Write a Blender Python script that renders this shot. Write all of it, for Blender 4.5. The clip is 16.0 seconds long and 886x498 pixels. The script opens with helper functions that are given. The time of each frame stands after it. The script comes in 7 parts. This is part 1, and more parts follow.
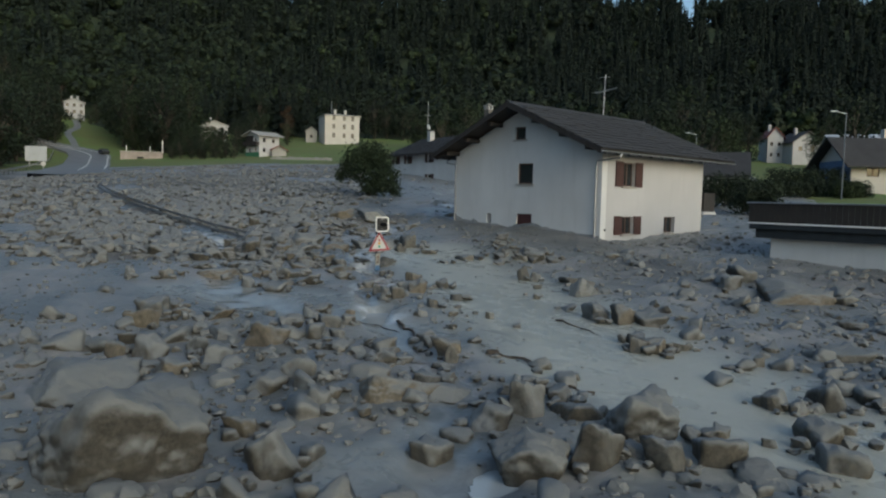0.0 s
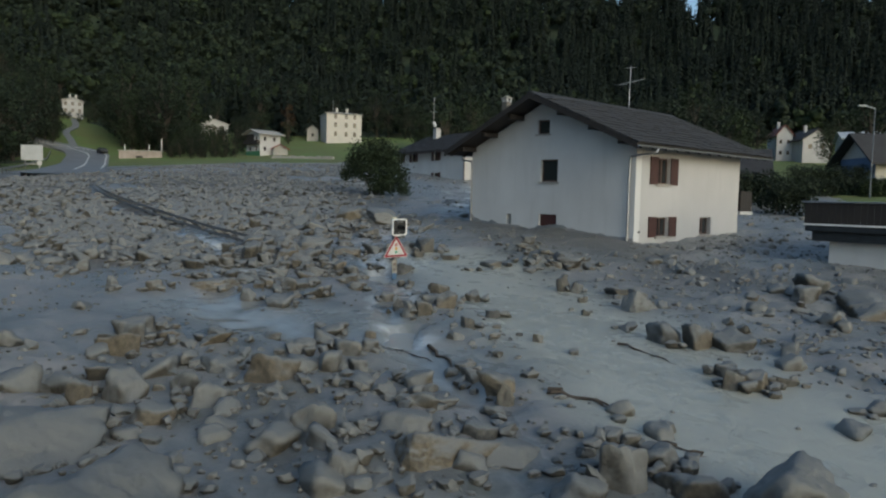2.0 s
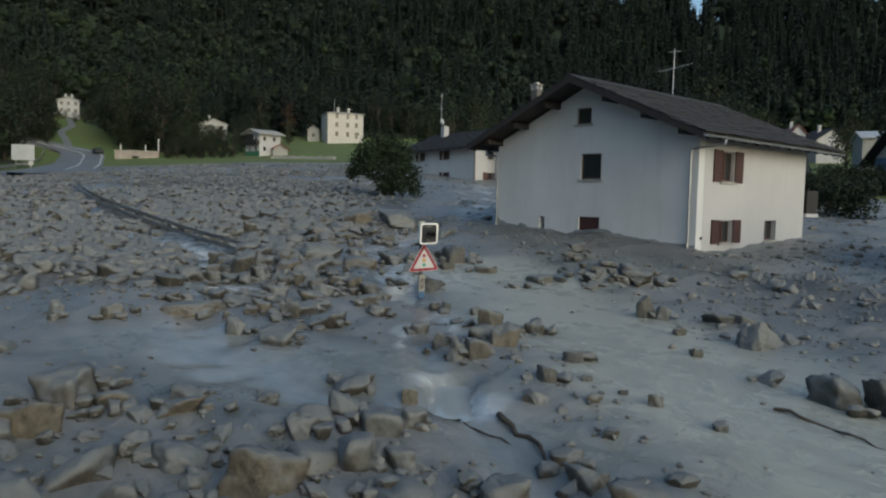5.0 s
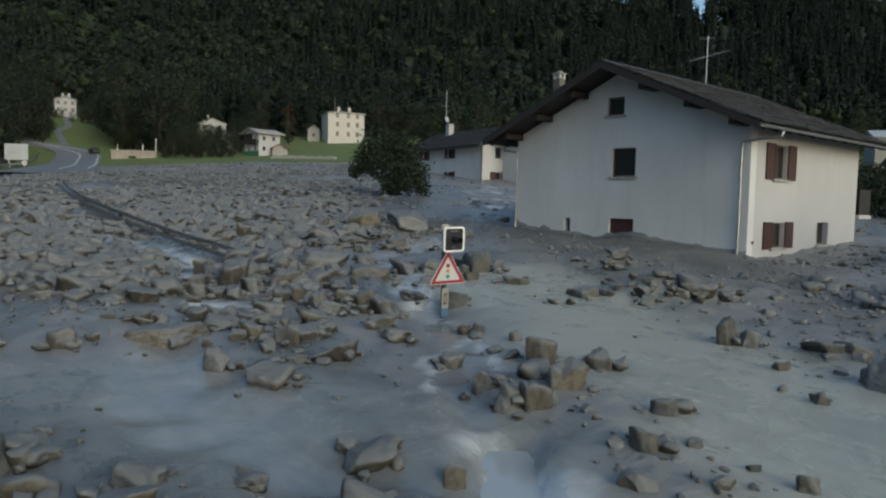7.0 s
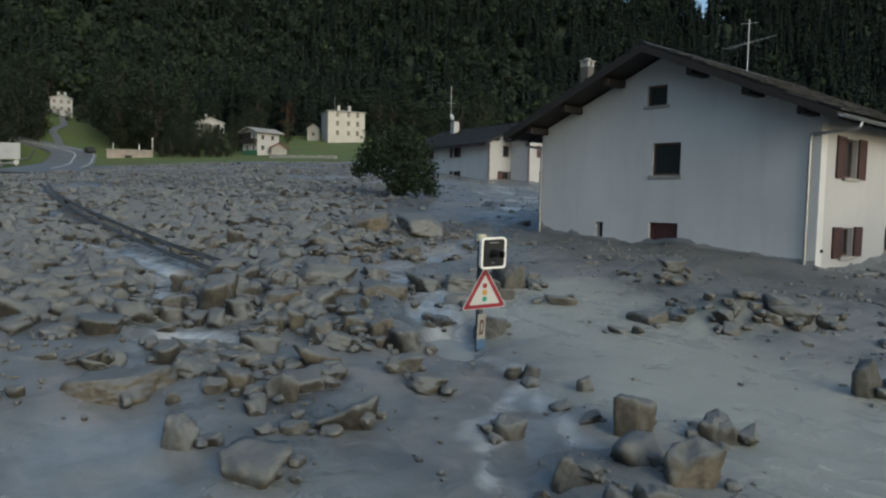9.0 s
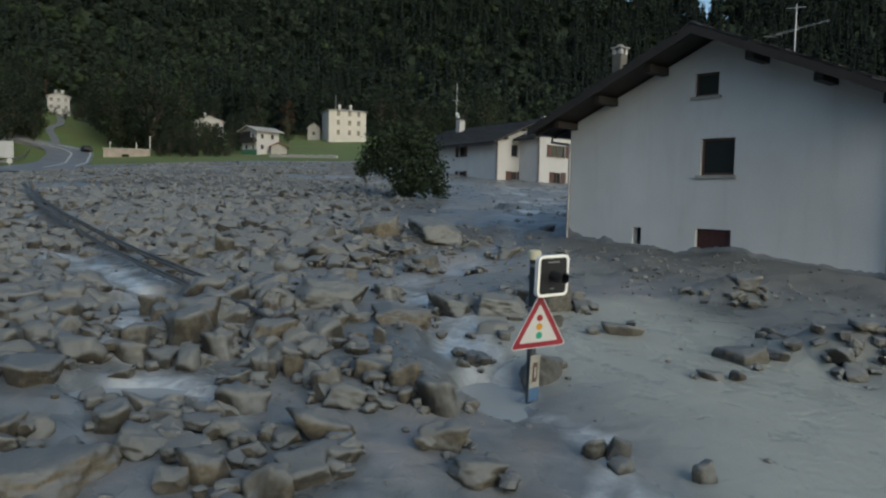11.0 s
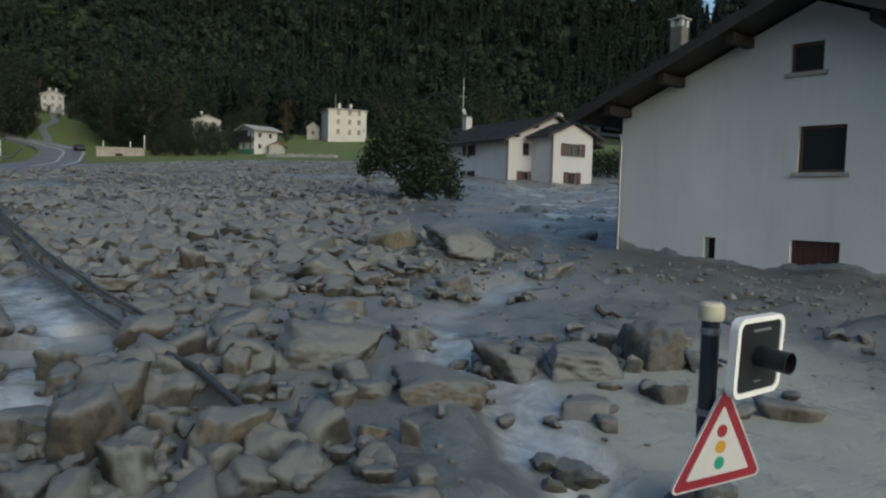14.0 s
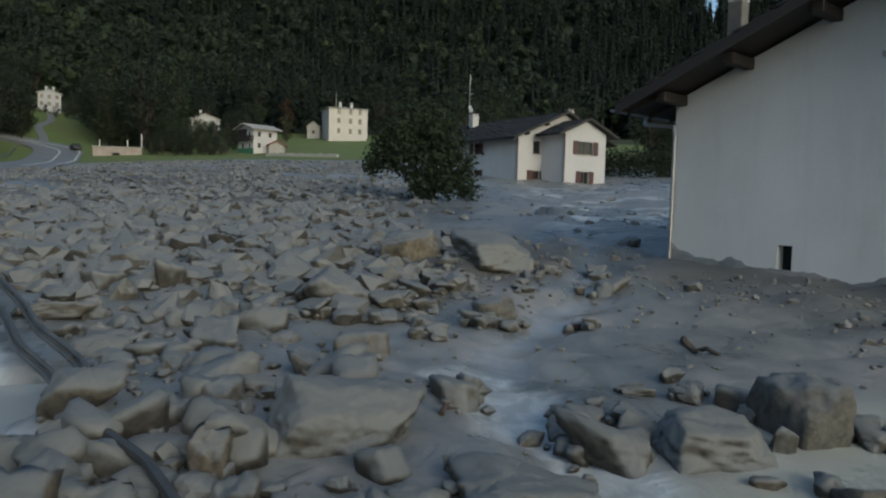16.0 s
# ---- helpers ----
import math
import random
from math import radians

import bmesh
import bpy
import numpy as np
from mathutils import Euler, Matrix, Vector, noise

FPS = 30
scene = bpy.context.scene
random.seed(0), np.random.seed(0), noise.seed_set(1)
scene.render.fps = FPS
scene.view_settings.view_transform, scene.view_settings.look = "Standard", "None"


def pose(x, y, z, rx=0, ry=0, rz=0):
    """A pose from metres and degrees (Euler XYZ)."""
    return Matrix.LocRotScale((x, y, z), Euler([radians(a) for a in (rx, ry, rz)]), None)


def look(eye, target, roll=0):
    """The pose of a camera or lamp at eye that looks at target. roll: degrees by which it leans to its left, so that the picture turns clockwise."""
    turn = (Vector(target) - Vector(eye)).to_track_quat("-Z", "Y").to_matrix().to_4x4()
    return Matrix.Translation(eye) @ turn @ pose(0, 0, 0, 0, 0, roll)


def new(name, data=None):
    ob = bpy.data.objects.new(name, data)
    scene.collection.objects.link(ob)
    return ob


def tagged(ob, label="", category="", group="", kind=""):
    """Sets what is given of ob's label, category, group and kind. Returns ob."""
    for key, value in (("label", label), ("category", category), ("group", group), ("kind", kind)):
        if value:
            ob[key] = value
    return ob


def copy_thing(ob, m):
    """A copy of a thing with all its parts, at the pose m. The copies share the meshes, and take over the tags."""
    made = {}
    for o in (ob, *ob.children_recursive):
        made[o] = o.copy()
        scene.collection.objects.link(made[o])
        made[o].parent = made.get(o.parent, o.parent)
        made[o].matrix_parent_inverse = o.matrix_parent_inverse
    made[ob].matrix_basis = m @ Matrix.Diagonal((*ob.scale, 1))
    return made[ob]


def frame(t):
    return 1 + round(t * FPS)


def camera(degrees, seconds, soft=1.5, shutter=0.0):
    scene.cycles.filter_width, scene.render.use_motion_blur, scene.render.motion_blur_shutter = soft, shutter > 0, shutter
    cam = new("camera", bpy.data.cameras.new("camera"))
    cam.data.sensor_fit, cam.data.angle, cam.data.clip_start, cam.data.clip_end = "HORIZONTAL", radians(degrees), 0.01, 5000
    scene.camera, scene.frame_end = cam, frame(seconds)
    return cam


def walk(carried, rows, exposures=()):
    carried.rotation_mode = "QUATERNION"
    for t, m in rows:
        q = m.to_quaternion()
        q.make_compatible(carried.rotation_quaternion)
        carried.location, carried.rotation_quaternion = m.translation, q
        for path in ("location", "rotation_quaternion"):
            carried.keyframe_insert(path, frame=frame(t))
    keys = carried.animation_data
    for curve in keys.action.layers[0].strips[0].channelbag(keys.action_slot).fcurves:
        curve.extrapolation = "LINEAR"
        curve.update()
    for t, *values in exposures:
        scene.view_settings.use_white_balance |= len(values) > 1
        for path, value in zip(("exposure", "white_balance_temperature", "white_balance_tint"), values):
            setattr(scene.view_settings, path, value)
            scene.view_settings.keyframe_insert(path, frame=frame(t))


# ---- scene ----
cam = camera(62.8, 16.0, soft=2.2)
PATH = [
    (0, (21.01, -28.462, 1.048), (19.513, -27.142, 0.911), 1.4),
    (0.5, (20.368, -28.109, 1.033), (18.87, -26.791, 0.896), 1.3),
    (1, (19.633, -27.752, 1.033), (18.135, -26.434, 0.896), 1.3),
    (1.5, (18.937, -27.406, 1.032), (17.439, -26.088, 0.894), 1.3),
    (2, (18.243, -27.075, 1.036), (16.745, -25.757, 0.897), 1.3),
    (2.5, (17.555, -26.716, 1.015), (16.057, -25.398, 0.877), 1.3),
    (3, (16.809, -26.304, 1.008), (15.311, -24.986, 0.87), 1.2),
    (3.5, (16.161, -25.925, 0.976), (14.663, -24.607, 0.839), 1.3),
    (4, (15.402, -25.503, 0.969), (13.903, -24.185, 0.833), 1.3),
    (6.5, (11.971, -23.537, 0.901), (10.473, -22.219, 0.769), 1.3),
    (7, (11.256, -23.111, 0.894), (9.757, -21.793, 0.762), 1.3),
    (7.5, (10.591, -22.709, 0.897), (9.093, -21.39, 0.766), 1.3),
    (8, (9.874, -22.283, 0.901), (8.376, -20.964, 0.77), 1.3),
    (8.5, (9.193, -21.897, 0.92), (7.695, -20.579, 0.789), 1.3),
    (9, (8.417, -21.458, 0.941), (6.919, -20.139, 0.809), 1.3),
    (9.2, (8.123, -21.277, 0.951), (6.624, -19.959, 0.819), 1.3),
    (11.5, (5.112, -19.473, 1.005), (3.615, -18.154, 0.875), 1.5),
    (12, (4.388, -18.995, 1.012), (2.891, -17.675, 0.883), 1.5),
    (12.5, (3.773, -18.558, 1.01), (2.276, -17.239, 0.88), 1.5),
    (13, (3.145, -18.154, 1.006), (1.648, -16.834, 0.878), 1.6),
    (13.5, (2.565, -17.795, 1.014), (1.069, -16.475, 0.885), 1.6),
    (14, (1.953, -17.431, 1.034), (0.456, -16.111, 0.906), 1.6),
    (14.5, (1.353, -17.108, 1.047), (-0.144, -15.788, 0.918), 1.6),
    (15, (0.656, -16.687, 1.021), (-0.841, -15.367, 0.894), 1.7),
    (15.5, (0.044, -16.326, 1.031), (-1.453, -15.005, 0.904), 1.7),
    (16, (-0.576, -16.005, 1.061), (-2.073, -14.685, 0.933), 1.6),
]
walk(cam, [(t, look(eye, target, roll)) for t, eye, target, roll in PATH], exposures=[(0.0, -0.12, 6000, 0), (16.0, -0.12, 6000, 0)])

# ---- world and light ----
world = bpy.data.worlds.new("world")
scene.world = world
world.use_nodes = True
wn = world.node_tree.nodes
sky = wn.new("ShaderNodeTexSky")
sky.sky_type = "NISHITA"
sky.sun_disc = False
SUN_FROM = Vector((0.95, -0.12, 0.42)).normalized()
sky.sun_elevation = math.asin(SUN_FROM.z)
sky.sun_rotation = math.atan2(SUN_FROM.x, SUN_FROM.y)
sky.dust_density = 3.0
world.node_tree.links.new(sky.outputs[0], wn["Background"].inputs[0])
wn["Background"].inputs[1].default_value = 0.172
sun_data = bpy.data.lights.new("sun", "SUN")
sun_data.energy, sun_data.angle, sun_data.color = 0.40, radians(35), (1.0, 0.965, 0.93)
sun = new("sun", sun_data)
sun.matrix_world = look(SUN_FROM * 50, (0, 0, 0))

# ---- plan: r to the right and s along the valley, turned against the house ----
RX, RY = 0.676, 0.737


def xy(r, s):
    return (r * RX - s * RY, r * RY + s * RX)


def rs(x, y):
    return (x * RX + y * RY, -x * RY + y * RX)


def softplus(v, k):
    return np.where(v > 30 * k, v, k * np.log1p(np.exp(np.clip(v / k, -40, 30))))


class Noise2:
    """Value noise on a lattice, for whole arrays at once."""

    def __init__(self, seed):
        self.t = np.random.RandomState(seed).rand(256, 256)

    def __call__(self, x, y):
        x, y = np.asarray(x, float), np.asarray(y, float)
        i, j = np.floor(x).astype(int), np.floor(y).astype(int)
        u, v = x - i, y - j
        u, v = u * u * (3 - 2 * u), v * v * (3 - 2 * v)
        t = self.t
        a, b = t[i % 256, j % 256], t[(i + 1) % 256, j % 256]
        c, d = t[i % 256, (j + 1) % 256], t[(i + 1) % 256, (j + 1) % 256]
        return (a * (1 - u) + b * u) * (1 - v) + (c * (1 - u) + d * u) * v - 0.5

    def fbm(self, x, y, n=4):
        x, y = np.asarray(x, float), np.asarray(y, float)
        return sum(self(x * 2.03 ** k + 17 * k, y * 2.03 ** k + 5 * k) * 0.5 ** k for k in range(n))


NA, NB, NC = Noise2(3), Noise2(8), Noise2(21)


def broad(r, s):
    """Height of the fan, the valley sides and the mountain, without mud relief."""
    r, s = np.asarray(r, float), np.asarray(s, float)
    z = -0.76 + 0.077 * s - 0.012 * np.minimum(s, 0)
    z = np.where(s < -60, z + (s + 60) * -0.04, z)
    z = z + 0.06 * softplus(s - 140, 8) - 0.055 * softplus(-r - 42, 6) * np.clip((190 - s) / 60, 0, 1)
    left = softplus(-r - 92 - 0.14 * s, 8) * 0.36
    mount = softplus(s - 250 + 25 * NA(r / 90, 0.3), 25) * 0.25
    z = z + left + mount + 0.15 * softplus(s - 272, 9)
    cap = 119 + 6 * NA(r / 90, 4.4) - 13 * np.exp(-(((r - 0.307 * s - 1.7) / 7) ** 2))
    return np.minimum(z, cap)


def mud_mask(r, s):
    """1 on the debris flow, 0 on meadow."""
    r, s = np.asarray(r, float), np.asarray(s, float)
    far = 104 + 8 * NB(r / 9, 0.0)
    right = 16 + 0.28 * np.maximum(s, 0) + 3 * NB(s / 8, 3.0)
    return ((s < far) & (r < right) & (r > -66 - 0.2 * s + 3 * NB(s / 7, 1.0))).astype(float)


def near_line(r, s, line):
    """Distance from each place to a bent line on the plan."""
    best = np.full(np.shape(r), 1e9)
    for (a, b), (c, d) in zip(line[:-1], line[1:]):
        u, v = c - a, d - b
        k = np.clip(((r - a) * u + (s - b) * v) / (u * u + v * v), 0, 1)
        best = np.minimum(best, np.hypot(r - a - k * u, s - b - k * v))
    return best


RILL = [(-8.5, 10), (-9.6, 3), (-11.2, 0), (-11.8, -2.6), (-11.0, -5.5), (-10.4, -7.8), (-9.1, -10.9), (-9.4, -13.8), (-8.8, -16.8), (-7.0, -21.5), (-6.8, -26)]
BROOK = [(-31, 14.5), (-22, 3), (-19.5, -0.5), (-17, -3.2), (-16, -6), (-14.8, -8.5), (-14.3, -11.5), (-13, -14.8), (-11, -16.5), (-9.2, -17.2)]
WASH = [(-21.5, 1.5), (-19.5, -0.8), (-17.2, -2.8), (-16.2, -5.5), (-15.4, -7.6), (-14.6, -8.6), (-13.8, -9.6)]
CHANNEL = [(-8.3, -5.4), (-7.0, -8.0), (-6.0, -11.5), (-4.7, -16), (-3.6, -20), (-2.0, -23.5), (1, -27)]
HOLLOW = [(-14.3, -14.0), (-10.7, -16.0)]
PLATE = [(-8.0, -25.6), (-7.2, -24.2)]
SPILL = [(-9.0, -15.4), (-8.4, -17.4), (-7.4, -19.4)]


def wetness(r, s):
    """1 in running water and liquid mud, 0 on drained mud."""
    wob = 0.5 * NB.fbm(r / 0.9, s / 0.9, 3)
    rill = np.clip(1.25 - (near_line(r, s, RILL) + wob) / 0.5, 0, 1)
    brook = np.clip(1.25 - (near_line(r, s, BROOK) + 1.3 * wob) / 0.75, 0, 1)
    return np.maximum(rill, brook)


def channel(r, s):
    """1 in the broad tongue of pale liquid mud."""
    return np.clip(1.6 - (near_line(r, s, CHANNEL) + 0.9 * NB.fbm(r / 2.3, s / 2.3, 3)) / 1.9, 0, 1)


def calm(r, s):
    """1 where liquid mud has levelled out."""
    wob = 0.9 * NB.fbm(r / 2.3, s / 2.3, 3)
    c = np.maximum(channel(r, s), np.clip(1.6 - (near_line(r, s, SPILL) + 0.5 * wob) / 0.8, 0, 1))
    h = np.clip(1.6 - (near_line(r, s, HOLLOW) + wob) / 1.15, 0, 1)
    p = np.clip(1.6 - (near_line(r, s, PLATE) + 0.6 * wob) / 0.75, 0, 1)
    return np.maximum(np.maximum(c, h), p)


def stone_density(r, s):
    """How thickly stones lie, 0 to 1."""
    r, s = np.asarray(r, float), np.asarray(s, float)
    patch = NC.fbm(r / 6, s / 6, 4)
    field = np.clip((-10.8 - 0.08 * s - r + 4 * patch) / 3, 0, 1) * np.clip((s + 13) / 5, 0, 1)
    lower = np.clip((-13 - s) / 4, 0, 1) * np.clip((-6 - r) / 2, 0, 1)
    heap = np.clip(1.7 - np.hypot((r + 1.5) / 3.5, (s + 25.5) / 2.2), 0, 1)
    side = np.clip((r + 3) / 3, 0, 1) * np.clip((-s - 3) / 4, 0, 1)
    d = 0.24 + 0.9 * field + 0.75 * lower + 0.8 * heap + 0.32 * side
    hx, hy = xy(r, s)
    d = d + 0.45 * np.clip((hy + 7) / 3, 0, 1) * (hy < 0) * (hx > -14) * (hx < 3)
    d = d * np.clip(0.72 + 2.6 * patch, 0.05, 1.3)
    d = np.maximum(d, 0.74 * field * np.clip(1.1 + 1.8 * patch, 0.25, 1.0))
    d = d * (1 - 0.95 * calm(r, s)) * (1 - 0.9 * wetness(r, s))
    d = d * (1 - 0.9 * np.clip(1.5 - near_line(r, s, WASH[:4]) / 0.9, 0, 1))
    return np.clip(np.where(s > 60, d * 0.6, d), 0, 1)


# standing water: place, half width, half length, and height against the fan
POOLS = [(-6.2, 36, 1.8, 1.0, -0.02), (-3.0, 41, 2.4, 0.9, -0.02), (-7.4, 30, 1.6, 0.9, -0.02), (-9.5, 20, 1.0, 1.4, -0.02),
         (-10.2, -7.8, 0.44, 0.95, -0.02), (-14.9, -8.95, 0.75, 0.32, -0.02), (-13.95, -9.25, 0.32, 0.28, -0.02), (-8.75, -16.3, 0.36, 0.75, -0.02),
         (-16.75, -3.1, 0.5, 0.85, -0.02), (-6.2, -25.7, 0.25, 0.45, -0.02), (-17.6, -3.9, 0.7, 0.5, -0.02)]


def pool_mask(r, s, p):
    wob = 0.8 * NB.fbm(r * 1.6 + p[0], s * 1.6, 3)
    return np.clip((1.2 - np.hypot((r - p[0]) / p[2], (s - p[1]) / p[3]) - wob) / 0.35, 0, 1)


def mounds(r, s):
    """Heaps of mud and rubble on the open flow."""
    out = np.zeros(np.shape(r))
    for a, b, u, v, h in ((-4.5, -6.5, 1.7, 0.75, 0.5), (-5.2, -2.5, 0.95, 0.6, 0.45), (-12.2, 4.9, 1.5, 0.8, 0.3)):
        q = np.hypot((r - a) / u, (s - b) / v) + 0.7 * NC.fbm(r / 0.7, s / 0.7, 3)
        out = out + h * np.clip(1.15 - q, 0, 1)
    return out


def relief(r, s):
    """Height of the mud before the pools are let in."""
    r, s = np.asarray(r, float), np.asarray(s, float)
    z = broad(r, s)
    wet, still, stony = wetness(r, s), calm(r, s), stone_density(r, s)
    amp = np.clip((110 - s) / 20, 0, 1) * (1 - 0.8 * np.maximum(wet, still))
    lump = np.abs(NB.fbm(r / 1.5 + 9, s / 1.5, 4))
    z = z + amp * (0.30 * NA.fbm(r / 5.5 + 3, s / 5.5, 3) + (0.13 + 0.24 * stony) * (lump - 0.16) + 0.07 * stony * NC.fbm(r / 0.45, s / 0.45, 2))
    open_mud = np.clip((r + 12.5 + 0.08 * s) / 3, 0, 1) * np.clip((60 - s) / 10, 0, 1) * (1 - 0.9 * still)
    z = z + open_mud * (0.10 * NC.fbm(r / 1.1, s / 0.55, 3) + np.clip((s - 4) / 10, 0, 1) * 0.16 * NB.fbm(r / 1.6, s / 1.0, 3))
    z = z + mounds(r, s)
    wx, wy = xy(r, s)
    bank, inside = np.minimum(wy, 0), (wx > -10.6) & (wx < 0.1) & (wy < 6)
    dip = np.exp(-(((r + 9.9) / 1.4) ** 2 + ((s + 8.0) / 1.6) ** 2))
    z = z - 0.30 * np.exp(-(((wx - 0.5) / 1.8) ** 2)) * np.clip(wy / 2 + 0.3, 0, 1) * np.clip((13 - wy) / 4, 0, 1)
    z = z - 0.12 * wet - 0.04 * still - 0.28 * dip + 0.13 * np.exp(-np.abs(bank) / 0.7) * inside - 0.3 * np.exp(-(((r + 4) / 11) ** 2 + ((s - 50) / 10) ** 2))
    return z


def pool_level(p):
    a = np.linspace(0, 2 * math.pi, 24)
    rim = np.concatenate([relief(p[0] + k * p[2] * np.cos(a), p[1] + k * p[3] * np.sin(a)) for k in (1.0, 1.35, 1.7)])
    return float(np.percentile(rim, 12)) + p[4]


def ground_z(r, s):
    r, s = np.asarray(r, float), np.asarray(s, float)
    z = relief(r, s)
    for p, level in zip(POOLS, POOL_LEVELS):
        m = pool_mask(r, s, p)
        if np.any(m > 0):
            z = z * (1 - m) + m * (level - 0.10)
    return z


POOL_LEVELS = [pool_level(p) for p in POOLS]


def gz(r, s):
    return float(ground_z(np.array([r]), np.array([s]))[0])


# ---- materials ----
def material(name, colour, rough=0.8, metal=0.0, vary=0.25, scale=3.0, bump=0.2, bump_scale=None, second=None, fine=None, spec=0.5, streaks=0.0):
    m = bpy.data.materials.new(name)
    m.use_nodes = True
    nt = m.node_tree
    n, l = nt.nodes, nt.links
    b = n["Principled BSDF"]
    b.inputs["Metallic"].default_value = metal
    b.inputs["Specular IOR Level"].default_value = spec
    co = n.new("ShaderNodeTexCoord")
    big = n.new("ShaderNodeTexNoise")
    big.inputs["Scale"].default_value, big.inputs["Detail"].default_value = scale, 6
    l.new(co.outputs["Object"], big.inputs["Vector"])
    small = n.new("ShaderNodeTexNoise")
    small.inputs["Scale"].default_value, small.inputs["Detail"].default_value = fine or scale * 12, 5
    l.new(co.outputs["Object"], small.inputs["Vector"])
    ramp = n.new("ShaderNodeValToRGB")
    c2 = second or tuple(c * (1 - vary) for c in colour)
    c1 = tuple(min(1, c * (1 + vary * 0.4)) for c in colour)
    ramp.color_ramp.elements[0].position, ramp.color_ramp.elements[1].position = 0.32, 0.68
    ramp.color_ramp.elements[0].color = (*c2, 1)
    ramp.color_ramp.elements[1].color = (*c1, 1)
    mixv = n.new("ShaderNodeMath")
    mixv.operation = "MULTIPLY_ADD"
    mixv.inputs[1].default_value = 0.35
    l.new(small.outputs["Fac"], mixv.inputs[0])
    sc = n.new("ShaderNodeMath")
    sc.operation = "MULTIPLY"
    sc.inputs[1].default_value = 0.65
    l.new(big.outputs["Fac"], sc.inputs[0])
    l.new(sc.outputs[0], mixv.inputs[2])
    l.new(mixv.outputs[0], ramp.inputs["Fac"])
    out = ramp.outputs["Color"]
    if streaks:
        # rain stains that run down the wall, and broad blotches
        mp = n.new("ShaderNodeMapping")
        mp.inputs["Scale"].default_value = (1.6, 1.6, 0.22)
        l.new(co.outputs["Object"], mp.inputs["Vector"])
        st = n.new("ShaderNodeTexNoise")
        st.inputs["Scale"].default_value, st.inputs["Detail"].default_value, st.inputs["Roughness"].default_value = 1.0, 8, 0.65
        l.new(mp.outputs["Vector"], st.inputs["Vector"])
        sm = n.new("ShaderNodeMapRange")
        sm.inputs["From Min"].default_value, sm.inputs["From Max"].default_value = 0.52, 0.75
        sm.inputs["To Max"].default_value = streaks
        l.new(st.outputs["Fac"], sm.inputs["Value"])
        sx = n.new("ShaderNodeMix")
        sx.data_type = "RGBA"
        sx.inputs[7].default_value = (colour[0] * 0.5, colour[1] * 0.5, colour[2] * 0.48, 1)
        l.new(sm.outputs["Result"], sx.inputs["Factor"])
        l.new(out, sx.inputs[6])
        out = sx.outputs[2]
    l.new(out, b.inputs["Base Color"])
    rr = n.new("ShaderNodeMapRange")
    rr.inputs["To Min"].default_value, rr.inputs["To Max"].default_value = max(0.02, rough - 0.12), min(1, rough + 0.12)
    l.new(small.outputs["Fac"], rr.inputs["Value"])
    l.new(rr.outputs["Result"], b.inputs["Roughness"])
    if bump:
        bp = n.new("ShaderNodeBump")
        bp.inputs["Strength"].default_value = bump
        bp.inputs["Distance"].default_value = bump_scale or 0.02
        l.new(small.outputs["Fac"], bp.inputs["Height"])
        l.new(bp.outputs["Normal"], b.inputs["Normal"])
    return m


